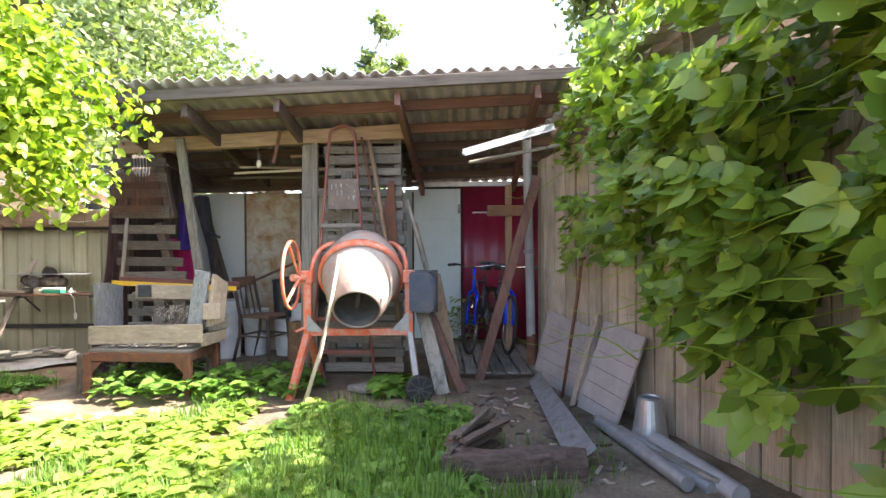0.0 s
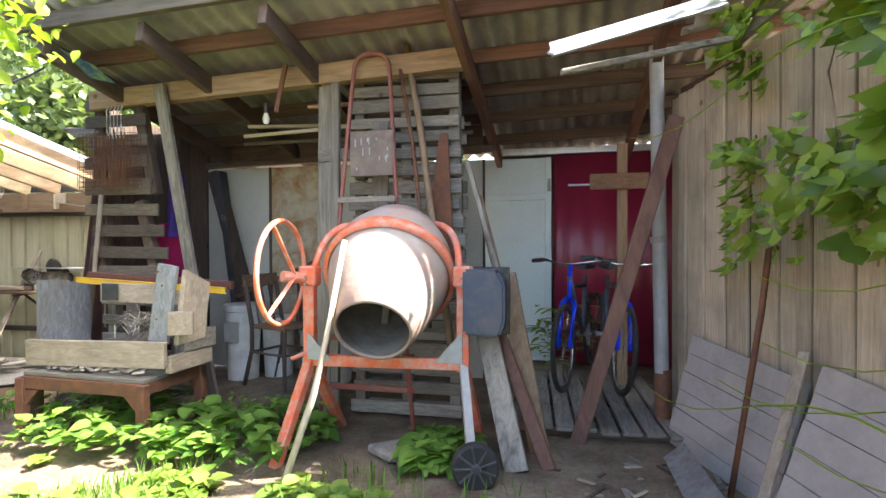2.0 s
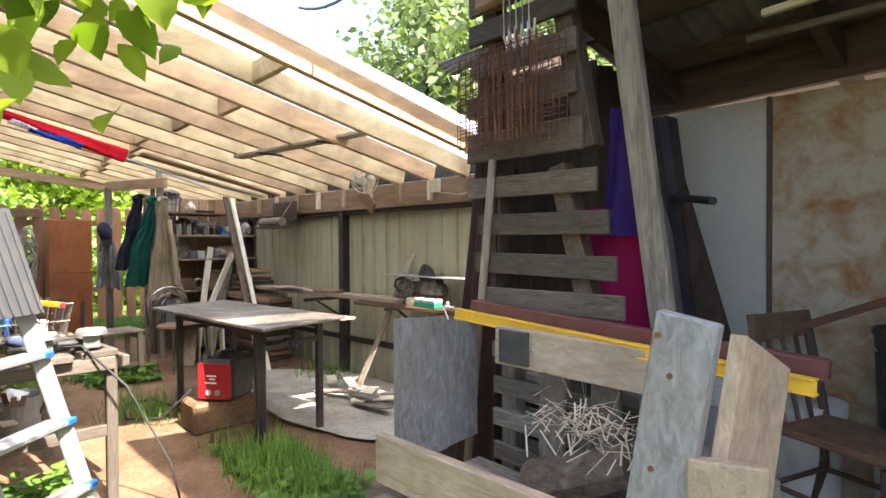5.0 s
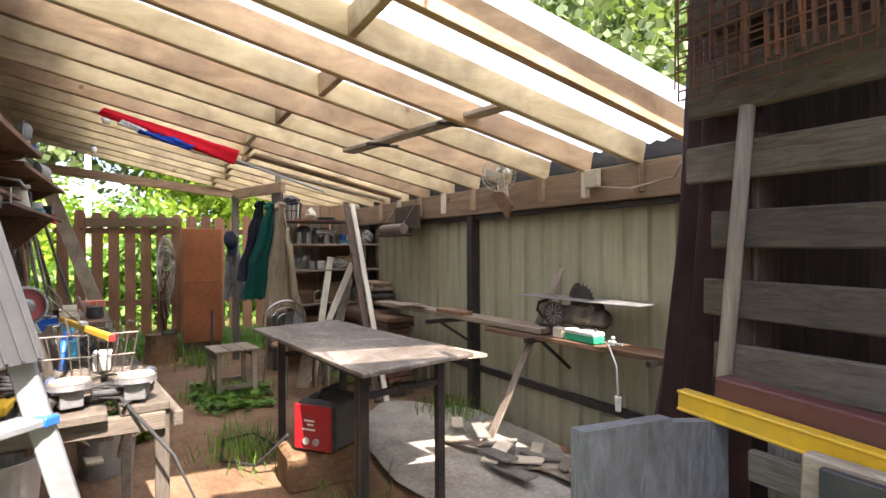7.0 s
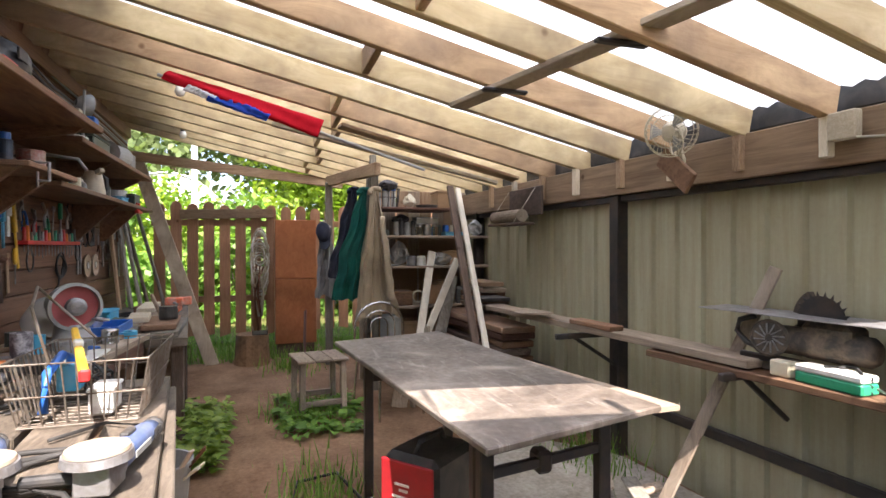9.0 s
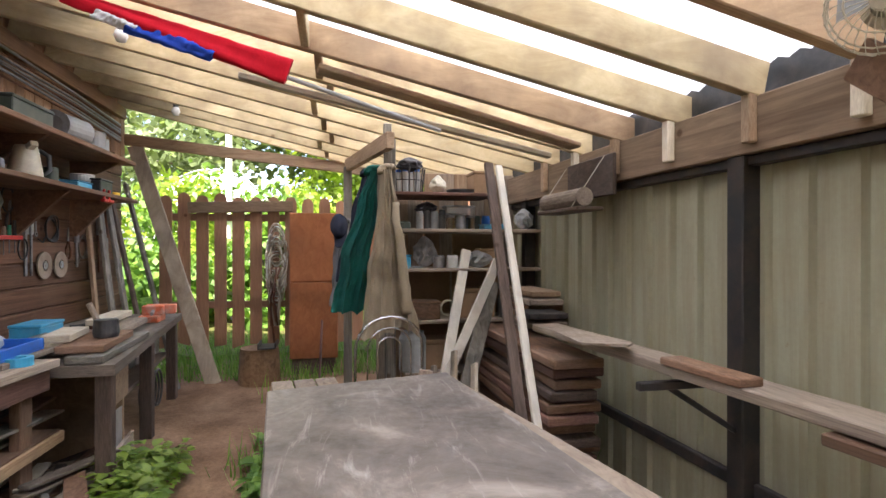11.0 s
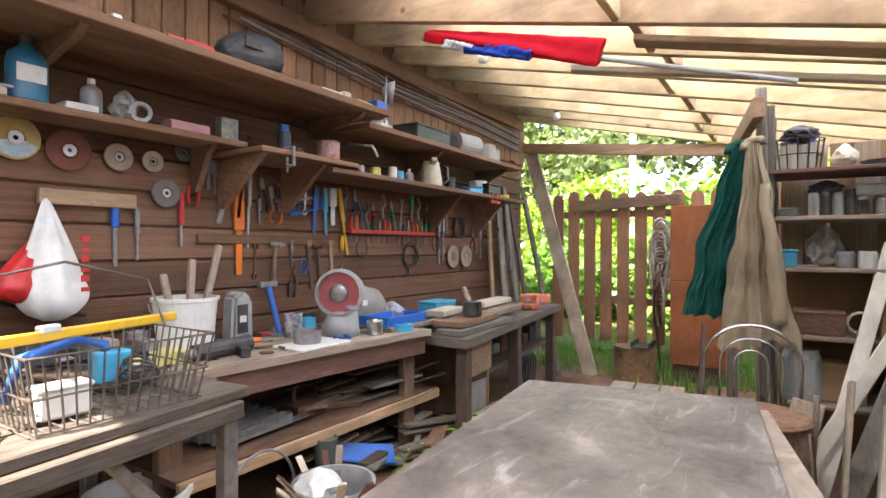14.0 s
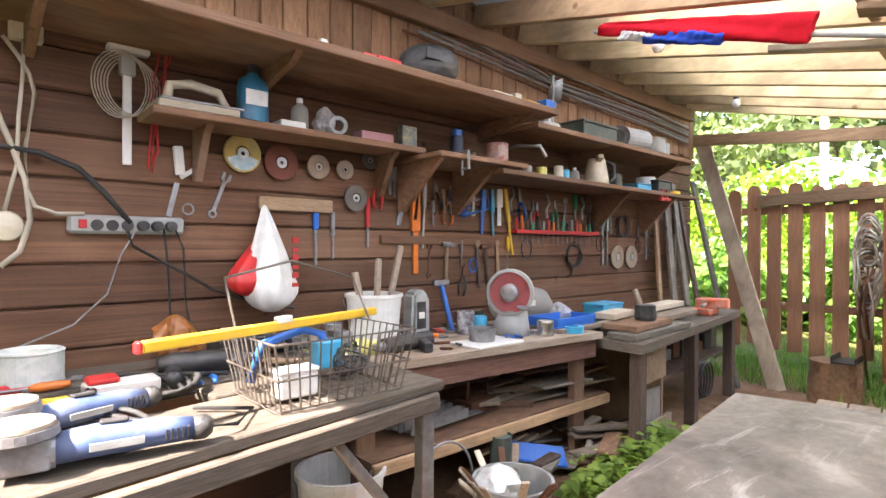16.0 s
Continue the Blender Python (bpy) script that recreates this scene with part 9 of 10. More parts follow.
for k in range(5):
    solo("cable_coil", tube([(-8.3 + 0.1 * math.cos(2 * math.pi * j / 20), 3.7 + 0.02 * k, 0.2 + 0.12 * math.sin(2 * math.pi * j / 20) + 0.01 * k) for j in range(20)], 0.008, 6, True), BLACKP, "coil of black cable in the bench compartment", "cable", "cable coils under the end bench", smooth=True)
for k in range(7):
    solo("machine_scrap", bevel(box(-8.0 - 0.13 * k, -8.1 - 0.13 * k, 3.45 + 0.04 * (k % 3), 3.62, 0.377, 0.45 + 0.05 * (k % 4)), 0.01), (STEEL, RUST, DARKGREY)[k % 3], "dark machine part in the bench compartment", "machine part", "machine parts under the end bench")

# on the side bench
SB = 0.755


def basket():
    XF[0] = Matrix.Translation((0.04, 0.085, 0))
    x0, x1, y0, y1, z = -5.42, -5.0, 3.72, 4.06, SB
    t = thing("wire_basket", (-5.2, 3.83, z), "rusty wire basket with a blue tool standing on the side bench", "basket")
    for zz, g in ((0.0, 0.03), (0.08, 0.012), (0.168, 0.0)):
        part("hoop", tube([(x0 + g, y0 + g, z + zz + 0.004), (x1 - g, y0 + g, z + zz + 0.004), (x1 - g, y1 - g, z + zz + 0.004), (x0 + g, y1 - g, z + zz + 0.004)], 0.004, 6, True), WIRE, t)
    for k in range(15):
        u = k / 14
        for y, g in ((y0, 1), (y1, -1)):
            part("wire", tube([(x0 + 0.03 + (x1 - x0 - 0.06) * u, y + 0.03 * g, z + 0.004), (x0 + (x1 - x0) * u, y, z + 0.172)], 0.0025, 5), WIRE, t)
    for k in range(1, 10):
        u = k / 10
        for x, g in ((x0, 1), (x1, -1)):
            part("wire", tube([(x + 0.03 * g, y0 + 0.03 + (y1 - y0 - 0.06) * u, z + 0.004), (x, y0 + (y1 - y0) * u, z + 0.172)], 0.0025, 5), WIRE, t)
    for k in range(12):
        u = (k + 0.5) / 12
        part("floor_wire", tube([(x0 + (x1 - x0) * u, y0 + 0.03, z + 0.004), (x0 + (x1 - x0) * u, y1 - 0.03, z + 0.004)], 0.002, 4), WIRE, t)
    part("handle", tube([(x1, 3.83, z + 0.172), (x1 + 0.02, 3.80, z + 0.32), (-5.2, 3.74, z + 0.36), (x0 - 0.02, 3.7, z + 0.3), (x0, 3.83, z + 0.172)], 0.004, 6), WIRE, t)
    s = thing("blue_saw", (-5.2, 3.83, z), "blue frame saw lying in the wire basket", "saw")
    part("bow", tube([(-5.05, 3.8, z + 0.03), (-5.08, 3.8, z + 0.13), (-5.2, 3.8, z + 0.16), (-5.27, 3.8, z + 0.14), (-5.28, 3.8, z + 0.05)], 0.013, 8), BLUE_P, s, smooth=True)
    part("grip", bevel(box(-5.33, -5.24, 3.77, 3.83, z + 0.04, z + 0.12), 0.01), CYAN_P, s)
    tub(-5.17, -5.06, 3.90, 3.96, z + 0.01, 0.075, WHITE_P, "small white printed carton in the basket")
    for k in range(6):
        solo("wire_tangle", tube([(-5.33 + 0.04 * math.cos(2 * math.pi * j / 12 + k), 3.86 + 0.03 * math.sin(2 * math.pi * j / 12), z + 0.04 + 0.01 * k + 0.03 * math.sin(2 * math.pi * j / 12 + k)) for j in range(12)], 0.004, 5, True), BLACKP, "small loop of black flex in the basket", "flex", "flex in the basket")
    XF[0] = Matrix()


basket()
sl = thing("spirit_level", (-5.2, 3.75, SB + 0.17), "long yellow spirit level laid over the basket", "spirit level")
part("bar", beam((-4.70, 4.065, SB + 0.190), (-5.46, 3.83, SB + 0.187), 0.02, 0.026), YELLOW, sl)
part("end_cap", beam((-4.688, 4.069, SB + 0.190), (-4.70, 4.065, SB + 0.190), 0.022, 0.028), RED_P, sl)
part("vial", beam((-5.05, 3.957, SB + 0.204), (-5.10, 3.941, SB + 0.204), 0.024, 0.02), WHITE_P, sl)


def angle_grinder(x, y, rz, label):
    XF[0] = pose(x, y, SB, 0, 0, rz) @ Matrix.Scale(0.8, 4)
    t = thing("angle_grinder", (0, 0, 0), label, "angle grinder", "angle grinders on the side bench")
    part("body", tube([(0.0, 0, 0.05), (0.1, 0, 0.055), (0.24, 0, 0.05), (0.3, 0, 0.045)], [0.035, 0.038, 0.033, 0.028], 14), TOOLBLUE, t, smooth=True)
    part("gear_head", bevel(box(-0.09, 0.01, -0.04, 0.04, 0.015, 0.085), 0.012), STEEL, t)
    part("guard", lathe([(0.02, 0.0), (0.075, 0.0), (0.078, -0.02), (0.072, -0.02), (0.07, -0.006), (0.02, -0.006)], 24, Matrix.Translation((-0.05, 0, 0.11))), STEEL, t)
    part("wheel", lathe([(0, 0), (0.07, 0), (0.068, 0.008), (0.02, 0.012), (0, 0.012)], 26, Matrix.Translation((-0.05, 0, 0.112))), DISC_T, t, "pale worn abrasive wheel")
    part("side_handle", rod((-0.05, 0.04, 0.05), (-0.06, 0.16, 0.05), 0.016, 0.014), BLACKP, t)
    part("label", box(0.08, 0.19, -0.040, -0.036, 0.04, 0.058, 0.001), GREY_P, t)
    part("rear_cap", tube([(0.3, 0, 0.045), (0.33, 0, 0.044), (0.345, 0, 0.042)], [0.031, 0.031, 0.02], 14), BLACKP, t, smooth=True)
    part("collar", tube([(0.0, 0, 0.05), (0.018, 0, 0.05)], 0.041, 16), STEEL, t)
    part("switch", bevel(box(0.10, 0.16, -0.012, 0.012, 0.088, 0.1), 0.004), BLACKP, t)
    for k in range(5):
        part("vent", box(0.235 + 0.012 * k, 0.24 + 0.012 * k, -0.034, -0.026, 0.035, 0.062, 0.0005), BLACKP, t)
    part("cord", tube([(0.3, 0, 0.045), (0.42, 0.05, 0.02), (0.5, 0.2, 0.012), (0.35, 0.3, 0.012)], 0.006, 6), RUBBER, t, smooth=True)
    XF[0] = Matrix()


angle_grinder(-4.53, 4.15, 172, "blue angle grinder with a pale abrasive wheel")
angle_grinder(-4.52, 3.95, 197, "second blue angle grinder with a worn wheel")
can(-4.57, 3.36, SB, 0.085, 0.10, plain("white_label_tin", (0.6, 0.62, 0.58), 0.5, 0, (0.25, 0.35, 0.3), 0.6, 22), "wide tin with a pale flowered label on the side bench")
bag(-4.95, 3.42, SB, 0.1, 0.18, AMBER, "torn amber plastic bottle on the side bench", 51, "bottle")
pcs = thing("plastic_casing", (-4.74, 3.64, SB), "small red and white plastic casing on the side bench", "casing")
part("body", bevel(box(-4.84, -4.66, 3.60, 3.68, SB, SB + 0.035), 0.010), WHITE_P, pcs)
part("cover", bevel(box(-4.74, -4.665, 3.605, 3.675, SB + 0.036, SB + 0.052), 0.006), RED_P, pcs, "red cover")
gl = thing("glove", (-4.55, 4.05, SB), "yellow work glove on the side bench", "glove")
part("palm", bevel(box(-4.62, -4.5, 3.70, 3.80, SB, SB + 0.03), 0.012), YELLOW, gl)
for k in range(4):
    part("finger", rod((-4.62, 3.71 + 0.025 * k, SB + 0.015), (-4.70, 3.70 + 0.03 * k, SB + 0.012), 0.011, 0.009, 8), YELLOW, gl)
solo("bench_cable", tube([(-4.9, 3.8, SB + 0.01), (-4.6, 3.9, SB + 0.015), (-4.45, 4.1, SB + 0.03), (-4.36, 4.25, 0.6), (-4.25, 4.4, 0.25), (-4.3, 4.45, 0.05)], 0.006, 6), RUBBER, "black cable hanging off the side bench", "cable", smooth=True)
for k in range(5):
    solo("bench_clutter", bevel(box(-5.3 - 0.07 * k, -5.36 - 0.07 * k, 3.3 + 0.03 * (k % 2), 3.42, SB, SB + 0.03 + 0.02 * (k % 3)), 0.006), (STEEL, DARKGREY, W_BENCH, BLACKP)[k % 4], "small dark tool part on the side bench", "tool part", "small parts on the side bench")



def hand_tool(kind, m, mats, label, group):
    """Small tools laid flat in the plane of m: x along the tool, z away from the surface it lies on."""
    XF[0] = m
    t = thing(kind.replace(" ", "_"), (0, 0, 0), label, kind, group)
    if kind == "pliers":
        for sg in (-1, 1):
            part("handle", tube([(0.0, 0.004 * sg, 0.008), (0.04, 0.022 * sg, 0.008), (0.085, 0.026 * sg, 0.008), (0.125, 0.018 * sg, 0.008)], [0.006, 0.0075, 0.0085, 0.006], 8), mats[0], t, smooth=True)
            part("jaw", plate([(0.0, 0.014 * sg, 0.003), (-0.02, 0.015 * sg, 0.003), (-0.055, 0.004 * sg, 0.003), (-0.055, 0.0007 * sg, 0.003), (0.0, 0.0007 * sg, 0.003)], 0.009), mats[1], t)
        part("pivot", rod((-0.002, 0, 0.001), (-0.002, 0, 0.017), 0.009, n=10), mats[1], t)
    elif kind == "wrench":
        part("shaft", beam((-0.065, 0, 0.004), (0.065, 0, 0.004), 0.016, 0.006), mats[1], t)
        part("ring", lathe([(0.009, 0), (0.017, 0), (0.017, 0.008), (0.009, 0.008), (0.009, 0)], 14, Matrix.Translation((0.078, 0, 0))), mats[1], t)
        for sg in (-1, 1):
            part("jaw", plate([(-0.06, 0.002 * sg, 0.001), (-0.07, 0.02 * sg, 0.001), (-0.1, 0.018 * sg, 0.001), (-0.098, 0.008 * sg, 0.001), (-0.075, 0.006 * sg, 0.001)], 0.008), mats[1], t)
    elif kind == "screwdriver":
        part("grip", tube([(0.0, 0, 0.013), (0.02, 0, 0.013), (0.07, 0, 0.013), (0.095, 0, 0.013)], [0.007, 0.0125, 0.013, 0.009], 10), mats[0], t, smooth=True)
        part("shank", rod((0.0, 0, 0.013), (-0.11, 0, 0.013), 0.0035, n=8), mats[1], t)
    elif kind == "hammer":
        part("handle", tube([(0.16, 0, 0.012), (0.06, 0, 0.011), (-0.06, 0, 0.012)], [0.013, 0.011, 0.009], 10), mats[0], t, smooth=True)
        part("head", joined(rod((-0.07, -0.045, 0.014), (-0.07, 0.02, 0.014), 0.014, n=12), plate([(-0.084, 0.02, 0.003), (-0.056, 0.02, 0.003), (-0.066, 0.06, 0.009), (-0.074, 0.06, 0.009)], 0.02)), mats[1], t)
    elif kind == "shears":
        for sg in (-1, 1):
            part("blade", plate([(0.0, 0.012 * sg, 0.003), (-0.06, 0.012 * sg, 0.003), (-0.10, 0.001 * sg, 0.003), (0.0, -0.002 * sg, 0.003)], 0.005), mats[1], t)
            part("handle", tube([(0.0, 0.008 * sg, 0.008), (0.05, 0.035 * sg, 0.008), (0.10, 0.038 * sg, 0.008), (0.12, 0.02 * sg, 0.008)], 0.007, 8), mats[0], t, smooth=True)
    elif kind == "hacksaw":
        part("bow", tube([(-0.15, -0.002, 0.01), (-0.15, 0.06, 0.01), (0.08, 0.075, 0.01), (0.11, 0.04, 0.01)], 0.007, 8), mats[1], t, smooth=True)
        part("blade", box(-0.15, 0.10, -0.008, 0.004, 0.008, 0.010, 0.0005), STEEL, t)
        part("grip", tube([(0.10, 0.03, 0.01), (0.12, 0.0, 0.01), (0.14, -0.05, 0.01)], [0.014, 0.017, 0.014], 10), mats[0], t, smooth=True)
    elif kind == "flex coil":
        for k in range(4):
            r = 0.07 + 0.006 * k
            part("turn", tube([(r * math.cos(u) * (1 + 0.15 * math.sin(u + k)), r * math.sin(u), 0.008 + 0.004 * k + 0.004 * math.sin(3 * u + k)) for u in [2 * math.pi * i / 24 for i in range(24)]], 0.005, 6, True), mats[0], t, smooth=True)
        part("end", tube([(0.07, 0, 0.012), (0.13, 0.03, 0.008), (0.17, -0.02, 0.008)], 0.005, 6), mats[0], t, smooth=True)
    XF[0] = Matrix()
    return t


def on_wall(x, z, deg):
    """Frame on the tool wall: local z out of the wall, local x turned from straight down."""
    d = Vector((math.sin(radians(deg)), 0, -math.cos(radians(deg))))
    n_ = Vector((0, 1, 0))
    return Matrix.Translation((x, TWY + 0.005, z)) @ Matrix((d, n_.cross(d), n_)).transposed().to_4x4()


for kind, x, z, deg, mats, label in (
        ("pliers", -5.98, 1.47, 4, (RED_P, STEEL), "red-handled pliers hung under the shelf"),
        ("pliers", -6.36, 1.46, -6, (BLACKP, STEEL), "black-handled pliers hung on the tool wall"),
        ("shears", -6.46, 1.40, 8, (ORANGE_P, STEEL), "orange-handled shears hung on the tool wall"),
        ("hacksaw", -6.62, 1.42, 80, (BLUE_P, BLUE_P), "blue hacksaw hung on the tool wall"),
        ("wrench", -6.66, 1.43, 3, (STEEL, GALV), "bright steel wrench hung on the tool wall"),
        ("shears", -7.08, 1.44, -10, (BLUE_P, STEEL), "blue-handled tin shears hung on the tool wall"),
        ("pliers", -7.24, 1.40, 6, (RED_P, STEEL), "red-handled pinching pliers hung on the tool wall"),
        ("pliers", -7.44, 1.42, -4, (GREEN_P, STEEL), "green-handled pliers hung on the tool wall"),
        ("wrench", -7.56, 1.40, 5, (STEEL, STEEL), "dull steel wrench hung on the tool wall"),
        ("pliers", -7.88, 1.42, 8, (BLACKP, STEEL), "dark pliers hung near the shelf bracket"),
        ("hammer", -6.44, 1.10, 4, (W_MID, STEEL), "wooden-handled hammer hung on the tool batten"),
        ("hammer", -6.76, 1.09, -5, (W_DARK, RUST), "dark old hammer hung on the tool batten"),
        ("wrench", -6.32, 1.08, 2, (STEEL, RUST), "rusty wrench hung on the tool batten"),
        ("pliers", -6.58, 1.00, 10, (BLACKP, RUST), "rusty pliers hung on the tool batten"),
        ("screwdriver", -6.95, 1.13, 180, (YELLOW, STEEL), "yellow-gripped screwdriver hung on the tool wall"),
        ("flex coil", -7.66, 1.10, 20, (RUBBER, RUBBER), "coil of black flex hung on the tool wall"),
        ("flex coil", -8.34, 1.32, 60, (BLACKP, BLACKP), "black wire coil hung near the grinding wheels"),
        ("wrench", -8.16, 1.36, -3, (STEEL, STEEL), "long dull wrench hung on the tool wall"),
        ("shears", -8.58, 1.24, 4, (RUST, STEEL), "rusty shears hung on the tool wall"),
        ("flex coil", -8.80, 1.20, 40, (WIRE, WIRE), "coil of rusty wire hung on the tool wall"),
        ("wrench", -5.20, 1.36, 20, (STEEL, STEEL), "small steel wrench hung above the socket strip")):
    hand_tool(kind, on_wall(x, z, deg), mats, label, "tools on the wall")

RT = random.Random(21)
LOOSE = (("pliers", (RED_P, STEEL), "red-handled pliers"), ("wrench", (STEEL, STEEL), "dull steel wrench"), ("screwdriver", (ORANGE_P, STEEL), "orange screwdriver"), ("hammer", (W_MID, STEEL), "small hammer"),
         ("pliers", (BLUE_P, STEEL), "blue-handled pliers"), ("screwdriver", (BLACKP, STEEL), "black screwdriver"), ("wrench", (STEEL, RUST), "rusty wrench"), ("shears", (BLACKP, STEEL), "black-handled shears"), ("flex coil", (RUBBER, RUBBER), "coil of black flex"))
for k in range(16):
    kind, mats, lab = LOOSE[k % len(LOOSE)]
    hand_tool(kind, pose(RT.uniform(-6.75, -5.5), RT.uniform(3.22, 3.62), BZ + 0.001, 0, 0, RT.uniform(0, 360)), mats, lab + " lying on the workbench", "loose tools on the bench")
for k in range(14):
    kind, mats, lab = LOOSE[(k * 2 + 1) % len(LOOSE)]
    hand_tool(kind, pose(RT.uniform(-5.5, -4.55), RT.uniform(3.28, 3.7), SB, 0, 0, RT.uniform(0, 360)), mats, lab + " lying on the side bench", "loose tools on the side bench")
for k in range(8):
    kind, mats, lab = LOOSE[(k * 4 + 2) % len(LOOSE)]
    hand_tool(kind, pose(RT.uniform(-8.3, -7.1), RT.uniform(3.3, 3.55), EZ, 0, 0, RT.uniform(0, 360)), mats, lab + " lying on the end bench", "loose tools on the end bench")
hand_tool("flex coil", pose(-4.62, 4.02, SB, 0, 0, 30) @ Matrix.Scale(1.3, 4), (RUBBER, RUBBER), "coil of black cable on the side bench", "cables on the side bench")
hand_tool("flex coil", pose(-4.78, 3.72, SB + 0.002, 0, 0, 200) @ Matrix.Scale(1.5, 4), (RUBBER, RUBBER), "wide coil of black cable behind the grinders", "cables on the side bench")
pd = thing("power_drill", (-4.98, 3.58, SB), "black power drill lying on its side on the side bench", "drill")
part("body", tube([(-4.86, 3.56, SB + 0.04), (-4.90, 3.565, SB + 0.04), (-5.06, 3.59, SB + 0.04), (-5.10, 3.595, SB + 0.04)], [0.028, 0.038, 0.036, 0.02], 14), BLACKP, pd, smooth=True)
part("grip", tube([(-4.90, 3.565, SB + 0.03), (-4.88, 3.65, SB + 0.024), (-4.87, 3.70, SB + 0.024)], [0.026, 0.021, 0.024], 12), BLACKP, pd, smooth=True)
part("chuck", rod((-5.10, 3.595, SB + 0.04), (-5.155, 3.603, SB + 0.04), 0.019, 0.012), STEEL, pd)
tub(-5.32, -5.10, 3.26, 3.40, SB, 0.07, DARKGREY, "dark flat tool case on the side bench", "tool case")
tub(-6.98, -6.86, 3.26, 3.38, BZ, 0.12, CARD, "small dented carton against the tool wall")
can(-5.64, 3.26, BZ, 0.04, 0.11, STEEL, "grey unlabelled tin against the tool wall")
can(-6.56, 3.25, BZ, 0.035, 0.09, DKGREEN, "small dark green tin behind the grinder")
# pale shavings and dust heaped along the wall plank
for k in range(3):
    solo("short_plank", beam((-7.22 + 0.03 * k, 5.50 + 0.11 * k, 0.02), (-7.34, 5.53 + 0.12 * k, 0.52 + 0.08 * (k % 2)), 0.10, 0.022, (0, 1, 0)), (W_BENCH, W_YARD, W_PALE)[k], "short pale board leaning by the shelf unit", "plank", "short boards by the shelf unit")

# ladder by the side bench
ld = thing("step_ladder", (-4.05, 4.0, 0), "dirty grey aluminium step ladder with blue feet beside the bench", "ladder")
LA, LB, RISE = Vector((-4.20, 4.13, 0.0)), Vector((-3.95, 3.87, 0.0)), Vector((0, -0.255, 1))
for p in (LA, LB):
    part("rail", beam(p + RISE * 0.02, p + RISE * 1.42, 0.03, 0.06, (0, 1, 0)), OLDALU, ld)
    part("rear_rail", beam(p + Vector((-0.1, -0.62, 0.02)), p + RISE * 1.40 + Vector((0, -0.03, 0)), 0.022, 0.03, (0, 1, 0)), OLDALU, ld)
    part("foot", beam(p, p + RISE * 0.06, 0.036, 0.07, (0, 1, 0)), BLUE_P, ld, "blue plastic foot")
for k in range(3):
    o = RISE * (0.27 + 0.27 * k)
    part("step", beam(LA + o, LB + o, 0.09, 0.022), OLDALU, ld)
    part("step_cap", beam(LA + o + Vector((0.0, 0.03, 0)), LA + o + Vector((0.035, 0.0, 0)), 0.05, 0.026), BLUE_P, ld, "blue plastic step cap")
q0, q1 = RISE * 0.97 + Vector((0.02, 0.05, 0)), RISE * 1.36 + Vector((0.02, 0.05, 0))
tray_ = part("folded_platform", plate([LA + q0, LB + q0, LB + q1, LA + q1], 0.012, (0.6, 0.6, 0.2)), TREAD, ld, "grey ribbed folding platform")
for k in range(9):
    u = (k + 0.5) / 9
    part("rib", beam(LA.lerp(LB, u) + q0 + Vector((0.012, 0.012, 0.01)), LA.lerp(LB, u) + q1 + Vector((0.012, 0.012, -0.01)), 0.008, 0.006, (1, 1, 0)), TREAD, tray_)
# boards standing at the far end of the wall
for a, b, w, mat in (((-9.62, 3.2, 2.12), (-9.22, 3.95, 0.02), 0.13, W_YARD), ((-9.4, 3.2, 1.75), (-9.1, 3.7, 0.02), 0.08, W_GREY), ((-8.95, 3.15, 1.68), (-8.85, 3.3, 0.67), 0.09, W_GREY), ((-9.1, 3.15, 1.72), (-8.95, 3.36, 0.67), 0.08, W_GREY), ((-9.22, 3.15, 1.62), (-9.05, 3.42, 0.6), 0.07, W_DARK), ((-8.8, 3.14, 1.5), (-8.72, 3.24, 0.67), 0.05, W_MID)):
    solo("standing_board", beam(a, b, w, 0.025, (0, 1, 0) if w < 0.12 else (1, 0, 0)), mat, "weathered board leaning at the end of the tool wall", "board", "boards at the end of the tool wall")

# offcuts heaped under the end bench
for k in range(16):
    x, y, a = R.uniform(-7.25, -6.75), R.uniform(3.62, 3.92), R.uniform(-0.5, 0.5)
    ln = R.uniform(0.25, 0.5)
    z = 0.02 + 0.012 * k
    solo("bench_offcut", beam((x + ln / 2, y + 0.5 * ln * math.sin(a), z + R.uniform(0, 0.03)), (x - ln / 2, y - 0.5 * ln * math.sin(a), z), R.uniform(0.04, 0.09), 0.016), (W_BENCH, W_SHELF, W_PALE, W_SIDE)[k % 4], "sawn offcut heaped under the bench", "offcut", "offcuts under the bench")
for k in range(10):
    x = -5.95 - 0.1 * k
    solo("shelf_scrap", beam((x, 3.3 + 0.03 * (k % 3), 0.372), (x - 0.22 - 0.1 * (k % 2), 3.5 + 0.04 * (k % 4), 0.372 + 0.02 * (k % 3)), 0.05 + 0.02 * (k % 3), 0.018 + 0.012 * (k % 2)), (W_SHELF, W_DARK, W_BENCH)[k % 3], "board scrap on the bench's lower shelf", "board", "boards on the lower shelf")


# ---- plants ----
# Lighter, yellower copy of the weed leaf: sunshine is put into its colour.
SUNWEED = leafy("sunlit_weed_leaf", (0.09, 0.17, 0.02), (0.27, 0.36, 0.07), 0.5, 0.45)


def mesh_from(name, verts, faces, mat, parent=None, smooth=False):
    me = bpy.data.meshes.new(name)
    me.from_pydata(verts, [], faces)
    me.materials.append(mat)
    if smooth:
        me.polygons.foreach_set("use_smooth", [True] * len(me.polygons))
    ob = new(name, me)
    if parent is not None:
        ob.parent = parent
        if parent.type == "EMPTY":
            ob.matrix_parent_inverse = parent.matrix_basis.inverted()
    return ob


